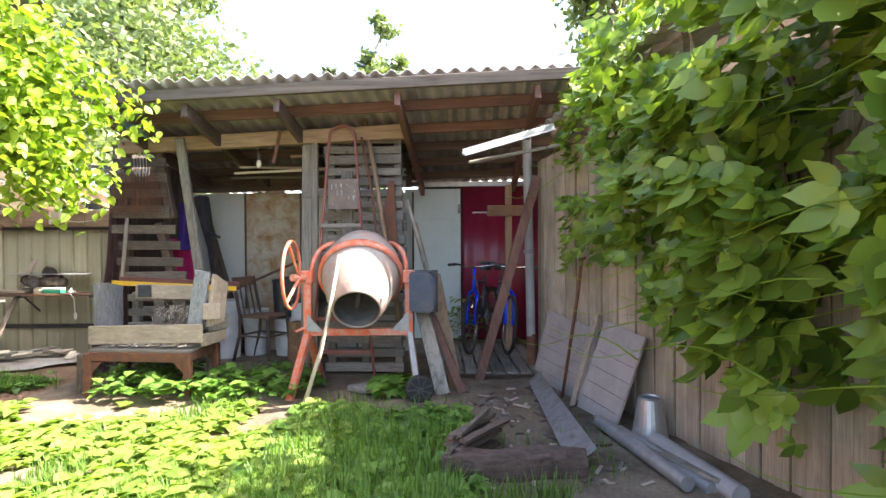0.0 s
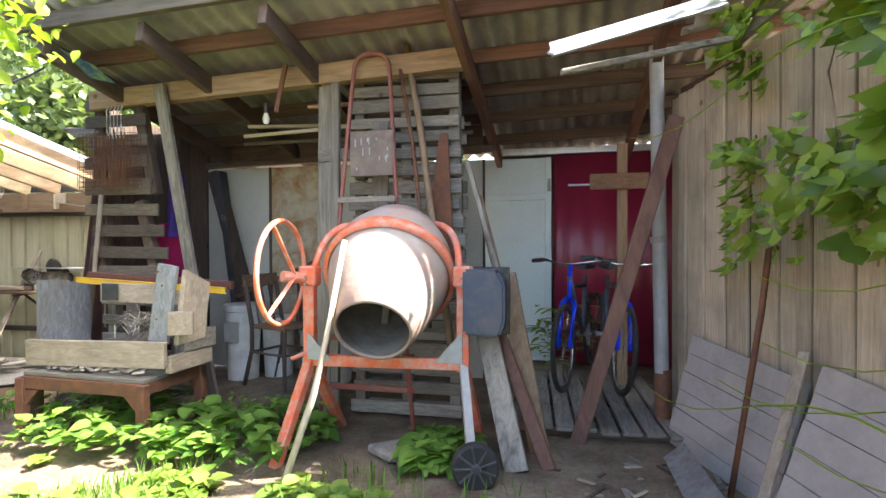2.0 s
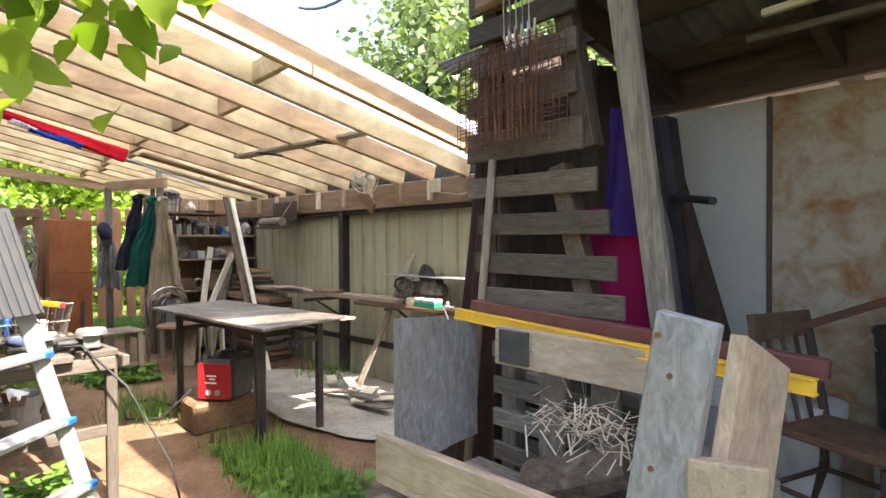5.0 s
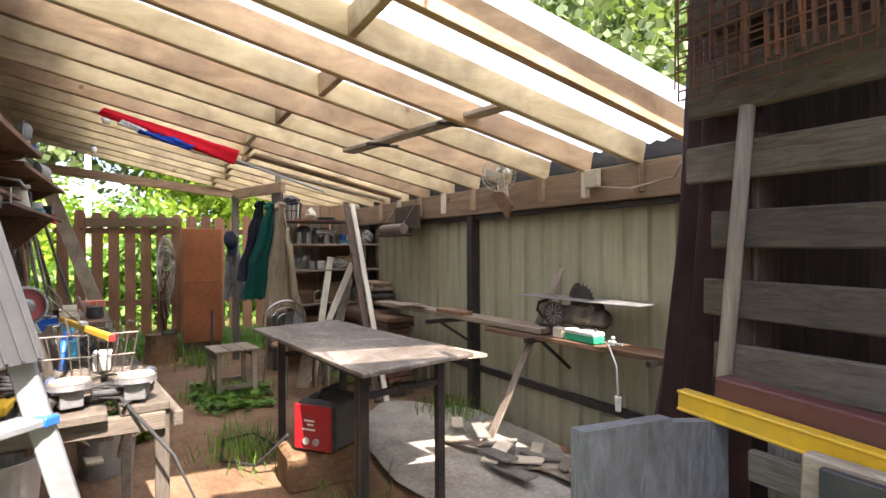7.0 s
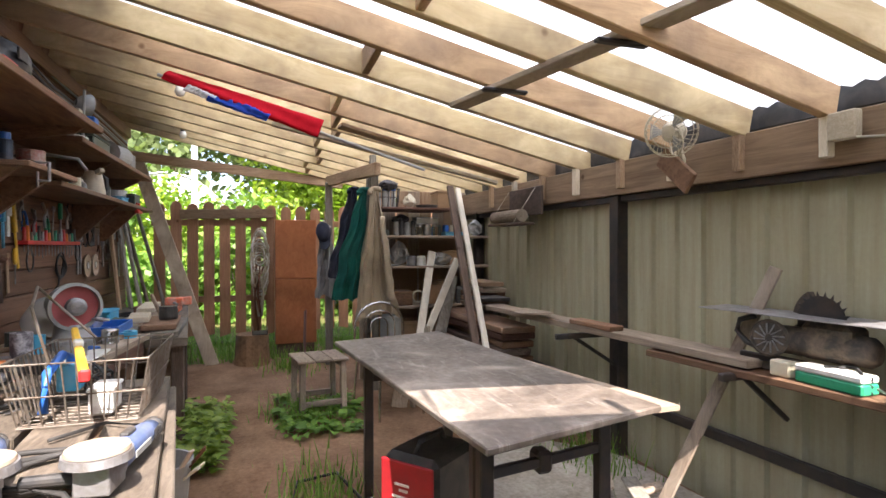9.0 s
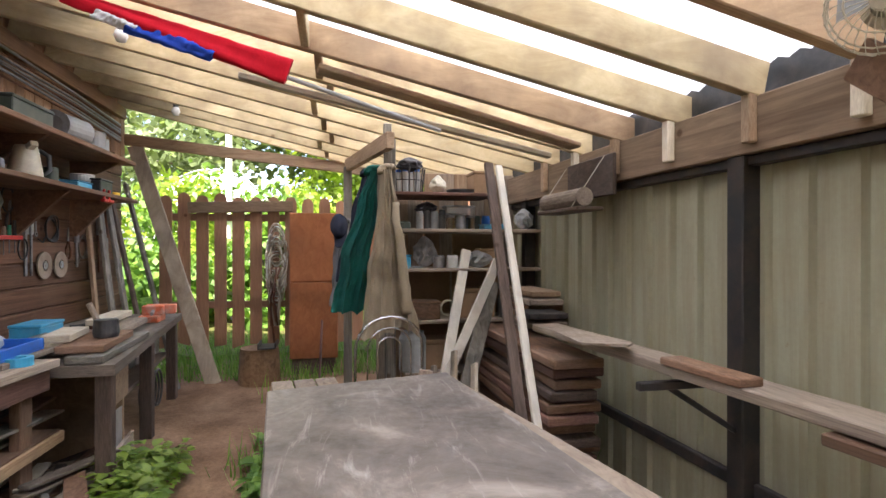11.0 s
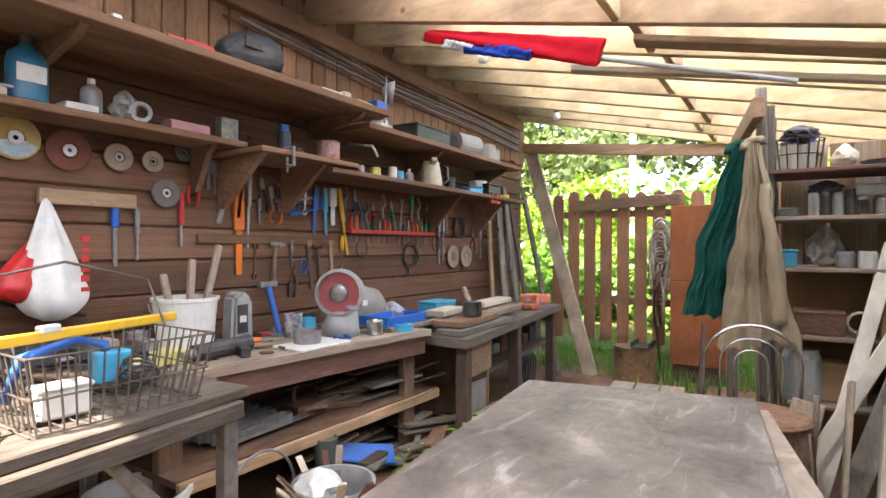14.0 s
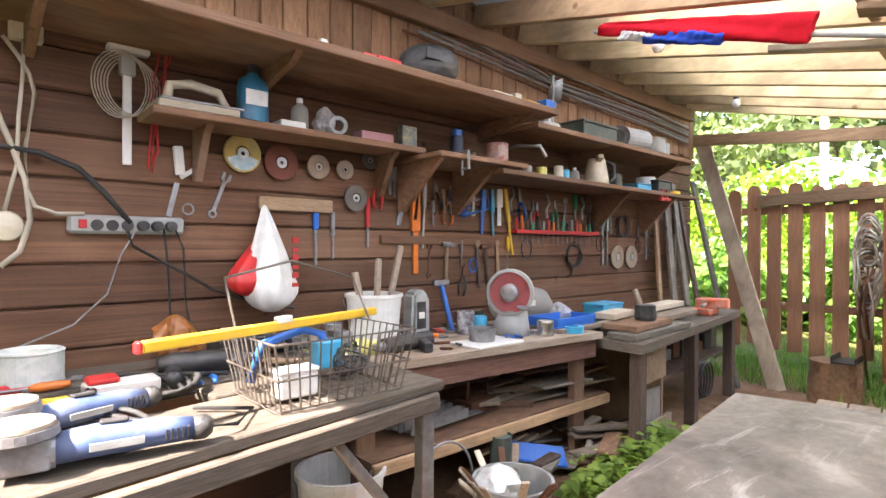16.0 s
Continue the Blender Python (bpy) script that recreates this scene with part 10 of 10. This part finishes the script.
def leaflet(base, d, side, length, width, curl, V, F):
    """One leaf blade folded along its midrib, with a toothed outline."""
    up = side.cross(d).normalized()
    i0 = len(V)
    prof = ((0.0, 0.02), (0.12, 0.45), (0.3, 0.92), (0.42, 0.86), (0.5, 1.0), (0.62, 0.8), (0.72, 0.7), (0.85, 0.34), (1.0, 0.0))
    for u, w in prof:
        mid = base + d * (length * u) - up * (curl * length * u * u)
        V.append(mid)
        V.append(mid + side * (width * w) + up * (width * w * 0.35))
        V.append(mid - side * (width * w) + up * (width * w * 0.35))
    for k in range(len(prof) - 1):
        a, b = i0 + 3 * k, i0 + 3 * k + 3
        F.append((a, a + 1, b + 1, b))
        F.append((a, b, b + 2, a + 2))


OVAL = ((0.0, 0.05), (0.10, 0.30), (0.22, 0.66), (0.34, 0.90), (0.40, 0.86), (0.48, 1.0), (0.54, 0.94), (0.62, 0.95), (0.68, 0.80), (0.78, 0.62), (0.86, 0.32), (1.0, 0.0))


def oval_leaf(base, d, side, length, width, curl, V, F):
    """One broad creeper leaflet: toothed, slightly folded, with a drooping tip."""
    up = side.cross(d).normalized()
    i0 = len(V)
    for u, w in OVAL:
        mid = base + d * (length * u) + up * (length * (0.10 * math.sin(math.pi * u) - curl * u * u))
        V.append(mid)
        V.append(mid + side * (width * w) + up * (width * w * (0.22 - 0.12 * w)))
        V.append(mid - side * (width * w) + up * (width * w * (0.22 - 0.12 * w)))
    for k in range(len(OVAL) - 1):
        a, b = i0 + 3 * k, i0 + 3 * k + 3
        F.append((a, a + 1, b + 1, b))
        F.append((a, b, b + 2, a + 2))


def palmate(base, d, nrm, size, V, F, n=5):
    side = nrm.cross(d).normalized()
    for k in range(n):
        a = radians((k - (n - 1) / 2) * 46 + R.uniform(-8, 8))
        dd = (d * math.cos(a) + side * math.sin(a)).normalized()
        ss = nrm.cross(dd).normalized()
        s = size * (1 - 0.16 * abs(k - (n - 1) / 2))
        oval_leaf(base + dd * (0.06 * s), dd, ss, s, s * R.uniform(0.25, 0.31), R.uniform(0.05, 0.45), V, F)


def creeper():
    t = thing("creeper", yard_wall(3.5, 0.05, 0.03), "lush five-leaved green creeper covering the outbuilding wall and eave", "climbing plant")
    V, F = [], []
    near = []
    for k in range(6800):
        s = 0.7 + 5.9 * R.random() ** 1.1
        z = R.uniform(0.05, 2.95)
        low = 1.15 if s < 2.2 else (1.15 - (s - 2.2) * 0.75)
        low += 0.35 * noise.noise((s * 2.2, 3.1, 0))
        high = 2.35 + 0.17 * min(s, 2.4) + 0.1
        if z < low or z > high:
            continue
        dens = min(1.0, 0.35 + 0.55 * max(0, s - 1.1)) * (0.6 + 0.6 * min(1, max(0, z - low)))
        if noise.noise((s * 1.9, z * 1.9, 7)) < -0.16 or R.random() > dens:
            continue
        bulge = 0.12 + 0.62 * min(1, max(0, (s - 0.8) / 1.8)) * (0.5 + 0.5 * min(1, max(0, (z - 0.7) / 1.2)))
        out = 0.05 + bulge * R.random() ** 0.7
        p = yard_wall(s, out, z)
        d = (Vector((0, 0, -1)) + ynrm * R.uniform(0.1, 0.8) + ydir * R.uniform(-0.8, 0.8)).normalized()
        nrm = (ynrm * 0.7 + Vector((0, 0, 0.75)) + Vector((jit(0.85), jit(0.85), jit(0.7)))).normalized()
        nrm = (nrm - d * nrm.dot(d)).normalized()
        size = R.choice((0.07, 0.10, 0.13, 0.17)) * (0.66 + 0.3 * min(1.8, max(0, s - 1.0)))
        if len(near) < 230 and 2.3 < s < 4.6 and out > 0.2 and R.random() < 0.5:
            near.append((p, d, nrm, size))
        else:
            palmate(p, d, nrm, size, V, F, R.choice((3, 5, 5)))
    ob = mesh_from("leaves", V, F, VINE, t, True)
    ob["kind"] = "stuff"
    kinds = []
    for k in range(5):
        V2, F2 = [], []
        palmate(Vector((0, 0, 0)), Vector((0, 1, 0)), Vector((0, 0, 1)), 1.0, V2, F2)
        me = bpy.data.meshes.new("leaf")
        me.from_pydata(V2, [], F2)
        me.materials.append(VINE)
        me.polygons.foreach_set("use_smooth", [True] * len(me.polygons))
        kinds.append(me)
    for p, d, nrm, size in near:
        o = new("leaf", R.choice(kinds))
        side = d.cross(nrm).normalized()
        m = Matrix((side, d, nrm)).transposed().to_4x4()
        o.parent = t
        o.matrix_parent_inverse = t.matrix_basis.inverted()
        o.matrix_basis = Matrix.Translation(p) @ m @ Matrix.Scale(size, 4)
    # stems and hanging shoots
    for k in range(26):
        s = R.uniform(1.3, 6.2)
        z = R.uniform(0.1, 1.2) if s > 2.5 else R.uniform(1.1, 1.4)
        pts, o = [], 0.05
        for j in range(12):
            pts.append(yard_wall(s, o, z))
            s += jit(0.09)
            o = min(0.4, max(0.04, o + jit(0.05)))
            z += R.uniform(0.05, 0.19)
        part("stem", tube(pts, 0.006, 5), RUST if k % 2 else W_YARD, t, smooth=True)
    for k in range(22):
        s, z, o = R.uniform(2.2, 4.6), R.uniform(0.5, 2.1), R.uniform(0.3, 0.6)
        pts = [yard_wall(s - 0.16 * j, o + 0.03 * j, z + 0.09 * math.sin(j * 0.7)) for j in range(9)]
        part("shoot", tube(pts, [0.005 - 0.0004 * j for j in range(9)], 5), YELLEAF, t, "young yellow-green shoot", True)


creeper()


def ground_plants():
    V, F = [], []
    for k in range(34000):
        x, y = R.uniform(-2.2, 1.0), R.uniform(0.9, 4.55)
        lush = noise.noise((x * 1.3, y * 1.3, 9)) + (0.35 if -1.0 < x < 0.15 else -0.15)
        if x > 0.2 and y > 3.0 and R.random() < 0.9:
            continue
        if lush < -0.22 or (x > -0.5 and y > 3.7 and R.random() < 0.8) or (y > 4.2 and R.random() < 0.8):
            continue
        z = ground_height(x, y)
        h = R.uniform(0.05, 0.17) * (1.15 if -1.0 < x < 0.1 and y < 4 else 0.75)
        a, ln = R.random() * 6.28, R.uniform(0.1, 0.6)
        dx, dy = math.cos(a), math.sin(a)
        w = R.uniform(0.002, 0.0045)
        i = len(V)
        V += [(x - dy * w, y + dx * w, z), (x + dy * w, y - dx * w, z), (x + dx * h * ln * 0.4 + dy * w * 0.8, y + dy * h * ln * 0.4 - dx * w * 0.8, z + h * 0.6), (x + dx * h * ln * 0.4 - dy * w * 0.8, y + dy * h * ln * 0.4 + dx * w * 0.8, z + h * 0.6), (x + dx * h * ln, y + dy * h * ln, z + h)]
        F += [(i, i + 1, i + 2, i + 3), (i + 3, i + 2, i + 4)]
    tagged(mesh_from("grass", V, F, GRASS), "long green grass growing in the yard", "grass", kind="stuff")

    def weeds(name, n, area, size, height, label, keep=None, seed=0, mat=WEED):
        V, F = [], []
        for k in range(n):
            x, y = R.uniform(area[0], area[1]), R.uniform(area[2], area[3])
            if (seed < 4 and noise.noise((x * 1.1, y * 1.1, seed)) < -0.3) or (keep and not keep(x, y)):
                continue
            z = max(ground_height(x, y), 0.0)
            h = height * R.uniform(0.4, 1.0)
            for j in range(R.choice((3, 4, 5))):
                a = R.random() * 6.28
                d = Vector((math.cos(a), math.sin(a), R.uniform(-0.1, 0.5))).normalized()
                b = Vector((x, y, z + h * R.uniform(0.4, 1.0)))
                nn = Vector((jit(0.35), jit(0.35), 1))
                side = d.cross(nn).normalized()
                s = size * R.choice((0.5, 0.7, 0.9, 1.1, 1.5, 1.9))
                leaflet(b, d, side, s, s * 0.36, R.uniform(0.1, 0.5), V, F)
        tagged(mesh_from(name, V, F, mat, None, True), label, "weeds", kind="stuff")

    bare = lambda x, y: not (-3.6 < x < -1.7 and 3.8 < y < 4.35 and noise.noise((x * 2, y * 2, 4)) < 0.15)
    weeds("weeds", 7200, (-4.3, -0.55, 1.4, 4.25), 0.06, 0.09, "low broad-leaved weeds in sun on the yard", bare, 1, SUNWEED)
    weeds("weeds_shade", 1300, (-1.1, 0.15, 1.8, 4.2), 0.06, 0.08, "low broad-leaved weeds among the grass", None, 2)
    weeds("nettles", 300, (-3.2, -1.15, 4.35, 5.15), 0.068, 0.22, "taller leafy weeds round the trestle and the mixer", None, 3)
    weeds("doorway_weeds", 130, (-0.6, -0.32, 4.6, 5.0), 0.08, 0.12, "leafy weeds behind the mixer wheel", None, 6)
    weeds("bench_weeds", 520, (-7.35, -6.35, 3.84, 4.22), 0.042, 0.22, "bright green weeds growing under the workbench", lambda x, y: y > 3.9 + 0.1 * (x + 6.9), 4, SUNWEED)
    weeds("stool_weeds", 160, (-7.7, -6.8, 4.55, 5.1), 0.05, 0.10, "green weeds round the stool", lambda x, y: True, 5)
    weeds("side_bench_weeds", 160, (-5.0, -4.3, 3.5, 4.1), 0.05, 0.16, "green weeds under the side bench", lambda x, y: True, 5)
    weeds("table_weeds", 220, (-4.75, -3.7, 4.75, 5.15), 0.045, 0.10, "green weeds beside the table", lambda x, y: True, 8, GRASS)
    V, F = [], []
    for k in range(10500):
        if k < 7600:
            x, y = R.uniform(-11.5, -9.3), R.uniform(3.2, 6.4)
        elif k < 9000:
            x, y = -4.3 + R.gauss(0, 0.28), 4.95 + R.gauss(0, 0.10)
        else:
            x, y = R.choice((-7.3, -8.9, -5.9)) + R.gauss(0, 0.2), R.choice((6.2, 4.7)) + R.gauss(0, 0.12)
        h, a, w = R.uniform(0.06, 0.2), R.random() * 6.28, 0.006
        dx, dy = math.cos(a), math.sin(a)
        i = len(V)
        V += [(x - dy * w, y + dx * w, 0.0), (x + dy * w, y - dx * w, 0.0), (x + dx * h * 0.4, y + dy * h * 0.4, h)]
        F.append((i, i + 1, i + 2))
    tagged(mesh_from("workshop_grass", V, F, WEED), "grass tufts at the gate and beside the table", "grass", kind="stuff")


ground_plants()


def doorway_plant(x, y, z, label):
    V, F = [], []
    for k in range(34):
        a, h = R.random() * 6.28, R.uniform(0.1, 0.55)
        d = Vector((math.cos(a), math.sin(a), 0.3)).normalized()
        leaflet(Vector((x + jit(0.05), y + jit(0.05), z + h)), d, d.cross(Vector((0, 0, 1))).normalized(), R.uniform(0.12, 0.2), 0.02, 0.5, V, F)
    tagged(mesh_from("tall_weed", V, F, VINE, None, True), label, "weed", "tall weeds in the doorway")


doorway_plant(0.0, 6.75, 0.1, "tall dark feathery weed by the pale blue door")
doorway_plant(0.35, 6.9, 0.1, "bushy dark weed behind the bicycles")
doorway_plant(0.15, 6.6, 0.1, "dark weed between door and bicycle")


def fern(x, y, z):
    V, F = [], []
    for a in (-70, -30, 10, 60, 110):
        d = Vector((math.cos(radians(a)), -math.sin(radians(a)) * 0.7, 0)).normalized()
        for k in range(14):
            u = k / 14
            b = Vector((x, y, z)) + d * (0.3 * u) + Vector((0, 0, 0.34 * u - 0.3 * u * u))
            s = d.cross(Vector((0, 0, 1))).normalized()
            for sg in (-1, 1):
                leaflet(b, (s * sg + d * 0.4).normalized(), d, 0.085 * (1 - 0.75 * u) + 0.01, 0.009, 0.3, V, F)
    tagged(mesh_from("fern", V, F, WEED, None, True), "bright green fern growing by the board stack", "fern")


fern(-7.22, 5.84, 0.02)


def crown(t, centre, radii, n, size, mat, droop=0.3, clumps=34):
    n, size = int(n * 1.7), size * 1.45
    cs = []
    for k in range(clumps):
        v = Vector((R.gauss(0, 0.5), R.gauss(0, 0.5), R.gauss(0, 0.5)))
        cs.append((Vector(centre) + Vector((v.x * radii[0], v.y * radii[1], v.z * radii[2])), R.uniform(0.16, 0.36) * min(radii)))
    V, F = [], []
    for k in range(n):
        c, r = R.choice(cs)
        p = c + Vector((R.gauss(0, r), R.gauss(0, r), R.gauss(0, r * 0.8) - droop * r * R.random()))
        d = Vector((R.gauss(0, 1), R.gauss(0, 1), R.gauss(-0.5, 0.7))).normalized()
        s = d.cross(Vector((R.gauss(0, 1), R.gauss(0, 1), R.gauss(0, 1)))).normalized() * size * 0.33
        q = d * size * R.uniform(0.7, 1.3)
        i = len(V)
        V += [p, p + q * 0.5 + s, p + q, p + q * 0.5 - s]
        F.append((i, i + 1, i + 2, i + 3))
    ob = mesh_from("crown", V, F, mat, t)
    return cs


def tree(name, x, y, h, rad, n, size, mat, label, trunk=0.16, bark=BARK, low=0.35):
    t = thing(name, (x, y, 0), label, "tree")
    part("trunk", tube([(x, y, -0.1), (x + jit(0.15), y, h * 0.35), (x + jit(0.3), y + jit(0.2), h * 0.7), (x + jit(0.3), y, h * 0.96)], [trunk, trunk * 0.8, trunk * 0.45, trunk * 0.1], 9), bark, t, smooth=True)
    cs = crown(t, (x, y, h * (low + (1 - low) / 2)), (rad, rad, h * (1 - low) * 0.55), n, size, mat)
    for c, r in cs[:9]:
        z0 = max(h * 0.25, c.z - R.uniform(0.5, 1.5))
        part("limb", tube([(x, y, z0), ((x + c.x) / 2, (y + c.y) / 2, (z0 + c.z) / 2 + 0.15), tuple(c)], [trunk * 0.35, trunk * 0.22, trunk * 0.06], 6), bark, t, smooth=True)
    return t


BIRCHB = plain("birch_bark", (0.6, 0.58, 0.53), 0.8, 0, (0.1, 0.09, 0.08), 0.7, 5.0, 0.3, 0.2)
tree("birch_tree", -9.9, 18.0, 11.5, 1.9, 5200, 0.17, TREELEAF, "tall leafy birch far behind the shed", 0.2, BIRCHB)
tree("birch_tree", -12.4, 20.0, 11.5, 2.2, 5200, 0.17, TREELEAF, "tall leafy birch behind the workshop", 0.18, BIRCHB)
tree("birch_tree", -13.5, 16.0, 11.0, 2.8, 5200, 0.18, TREELEAF, "broad leafy birch behind the workshop roof", 0.2, BIRCHB)
tree("birch_tree", -3.4, 21.0, 9.6, 0.75, 2600, 0.17, TREELEAF, "slender birch rising above the shed roof", 0.15, BIRCHB)
tree("conifer_tree", -6.7, 26.0, 8.9, 0.55, 2600, 0.2, CONIFER, "small dark conifer above the shed roof", 0.15)
tree("conifer_tree", -10.4, 28.0, 9.2, 0.6, 2600, 0.2, CONIFER, "thin dark conifer in the distance", 0.15)
tree("garden_tree", 3.9, 14.0, 9.5, 1.3, 5200, 0.16, TREELEAF, "leafy tree behind the outbuilding", 0.2)
tree("garden_tree", -7.2, 11.5, 6.2, 1.5, 4200, 0.12, TREELEAF, "leafy tree close behind the sheet wall", 0.12)
tree("garden_tree", -8.4, 9.8, 5.2, 1.1, 3600, 0.12, TREELEAF, "leafy tree between workshop and shed", 0.12)
tree("garden_tree", -17.5, 5.8, 5.2, 2.0, 5200, 0.13, YELLEAF, "bright leafy fruit tree beyond the back fence", 0.14)
tree("garden_tree", -22, 1.8, 8.5, 3.0, 5200, 0.2, TREELEAF, "big leafy tree beyond the greenhouse", 0.2)
tree("garden_tree", -23, 8.5, 8.0, 3.0, 5200, 0.2, TREELEAF, "big leafy tree beyond the back garden", 0.2)
tree("garden_tree", -26, -4, 9.0, 3.2, 4800, 0.22, TREELEAF, "big leafy tree far beyond the house", 0.2)


def bush(x, y, r, h, n, mat, label):
    t = thing("bush", (x, y, 0), label, "bush", "bushes beyond the back fence")
    crown(t, (x, y, h * 0.5), (r, r, h * 0.55), n, 0.10, mat, 0.2, 18)
    for k in range(4):
        part("stem", tube([(x, y, -0.05), (x + jit(r * 0.6), y + jit(r * 0.6), h * 0.7)], [0.02, 0.006], 5), BARK, t)


for k in range(7):
    bush(-12.6 - 0.9 * (k % 2), 2.6 + 0.75 * k, 0.7, 1.2 + 0.25 * (k % 3), 1500, YELLEAF if k % 2 else WEED, "bright green garden bush beyond the fence" if k % 2 else "green garden bush beyond the fence")

for k in range(5):
    bush(-14.6 - 0.7 * (k % 2), 0.9 + 0.85 * k, 0.85, 2.1 + 0.3 * (k % 3), 1800, WEED if k % 2 else YELLEAF, "tall leafy shrub growing in front of the greenhouse")

gh = thing("greenhouse", (-18.0, 2.4, 0), "white arched plastic greenhouse in the back garden", "greenhouse")
bm = bmesh.new()
rows = []
for j in range(2):
    rows.append([bm.verts.new((-16.6 - 3 * j, 2.4 + 1.35 * math.cos(radians(a)), 1.35 + 1.5 * math.sin(radians(a)))) for a in range(0, 181, 12)])
for i in range(len(rows[0]) - 1):
    bm.faces.new((rows[0][i], rows[0][i + 1], rows[1][i + 1], rows[1][i]))
bm.faces.new(rows[0])
bmesh.ops.recalc_face_normals(bm, faces=bm.faces)
part("cover", bm, WHITE_P, gh)
for j in range(4):
    part("hoop", tube([(-16.58 - j, 2.4 + 1.37 * math.cos(radians(a)), 1.35 + 1.52 * math.sin(radians(a))) for a in range(0, 181, 12)], 0.02, 6), GALV, gh)
part("base_wall", box(-19.6, -16.6, 1.05, 3.75, 0, 1.34), PANEL, gh)
solo("garden_post", rod((-13.2, 3.35, 0), (-13.2, 3.35, 3.1), 0.05), WHITE_P, "white post in the back garden", "post")


def overhanging_tree():
    t = thing("young_tree", (-2.62, 2.2, 0), "young tree with yellow-green leaves hanging over the path", "tree")
    part("trunk", tube([(-2.62, 2.2, -0.05), (-2.7, 2.3, 1.2), (-2.85, 2.7, 2.1), (-3.0, 3.1, 2.7)], [0.06, 0.05, 0.035, 0.015], 9), BARK, t, smooth=True)
    tips = []
    for k in range(16):
        tip = Vector((R.uniform(-2.72, -2.2), R.uniform(3.35, 4.0), R.uniform(1.8, 2.9)))
        if k < 8:
            tip = Vector((R.uniform(-2.8, -2.4), R.uniform(3.4, 3.9), R.uniform(1.6, 1.95)))
        mid = Vector((-2.9, 2.8, 2.35)).lerp(tip, 0.5) + Vector((0, 0, 0.3))
        part("branch", tube([(-2.85, 2.7, 2.1), tuple(mid), tuple(tip)], [0.016, 0.009, 0.003], 6), BARK, t, smooth=True)
        tips.append((mid, tip))
    V, F = [], []
    for k in range(3900):
        mid, tip = R.choice(tips)
        p = mid.lerp(tip, R.uniform(0.25, 1.05)) + Vector((R.gauss(0, 0.10), R.gauss(0, 0.10), R.gauss(0, 0.10)))
        d = Vector((R.gauss(0, 1), R.gauss(0, 1), R.gauss(-0.6, 0.5))).normalized()
        s = R.uniform(0.04, 0.085)
        leaflet(p, d, d.cross(Vector((jit(1), jit(1), 1))).normalized(), s, s * 0.36, 0.2, V, F)
    ob = mesh_from("leaves", V, F, YELLEAF, t, True)
    ob["kind"] = "stuff"


overhanging_tree()
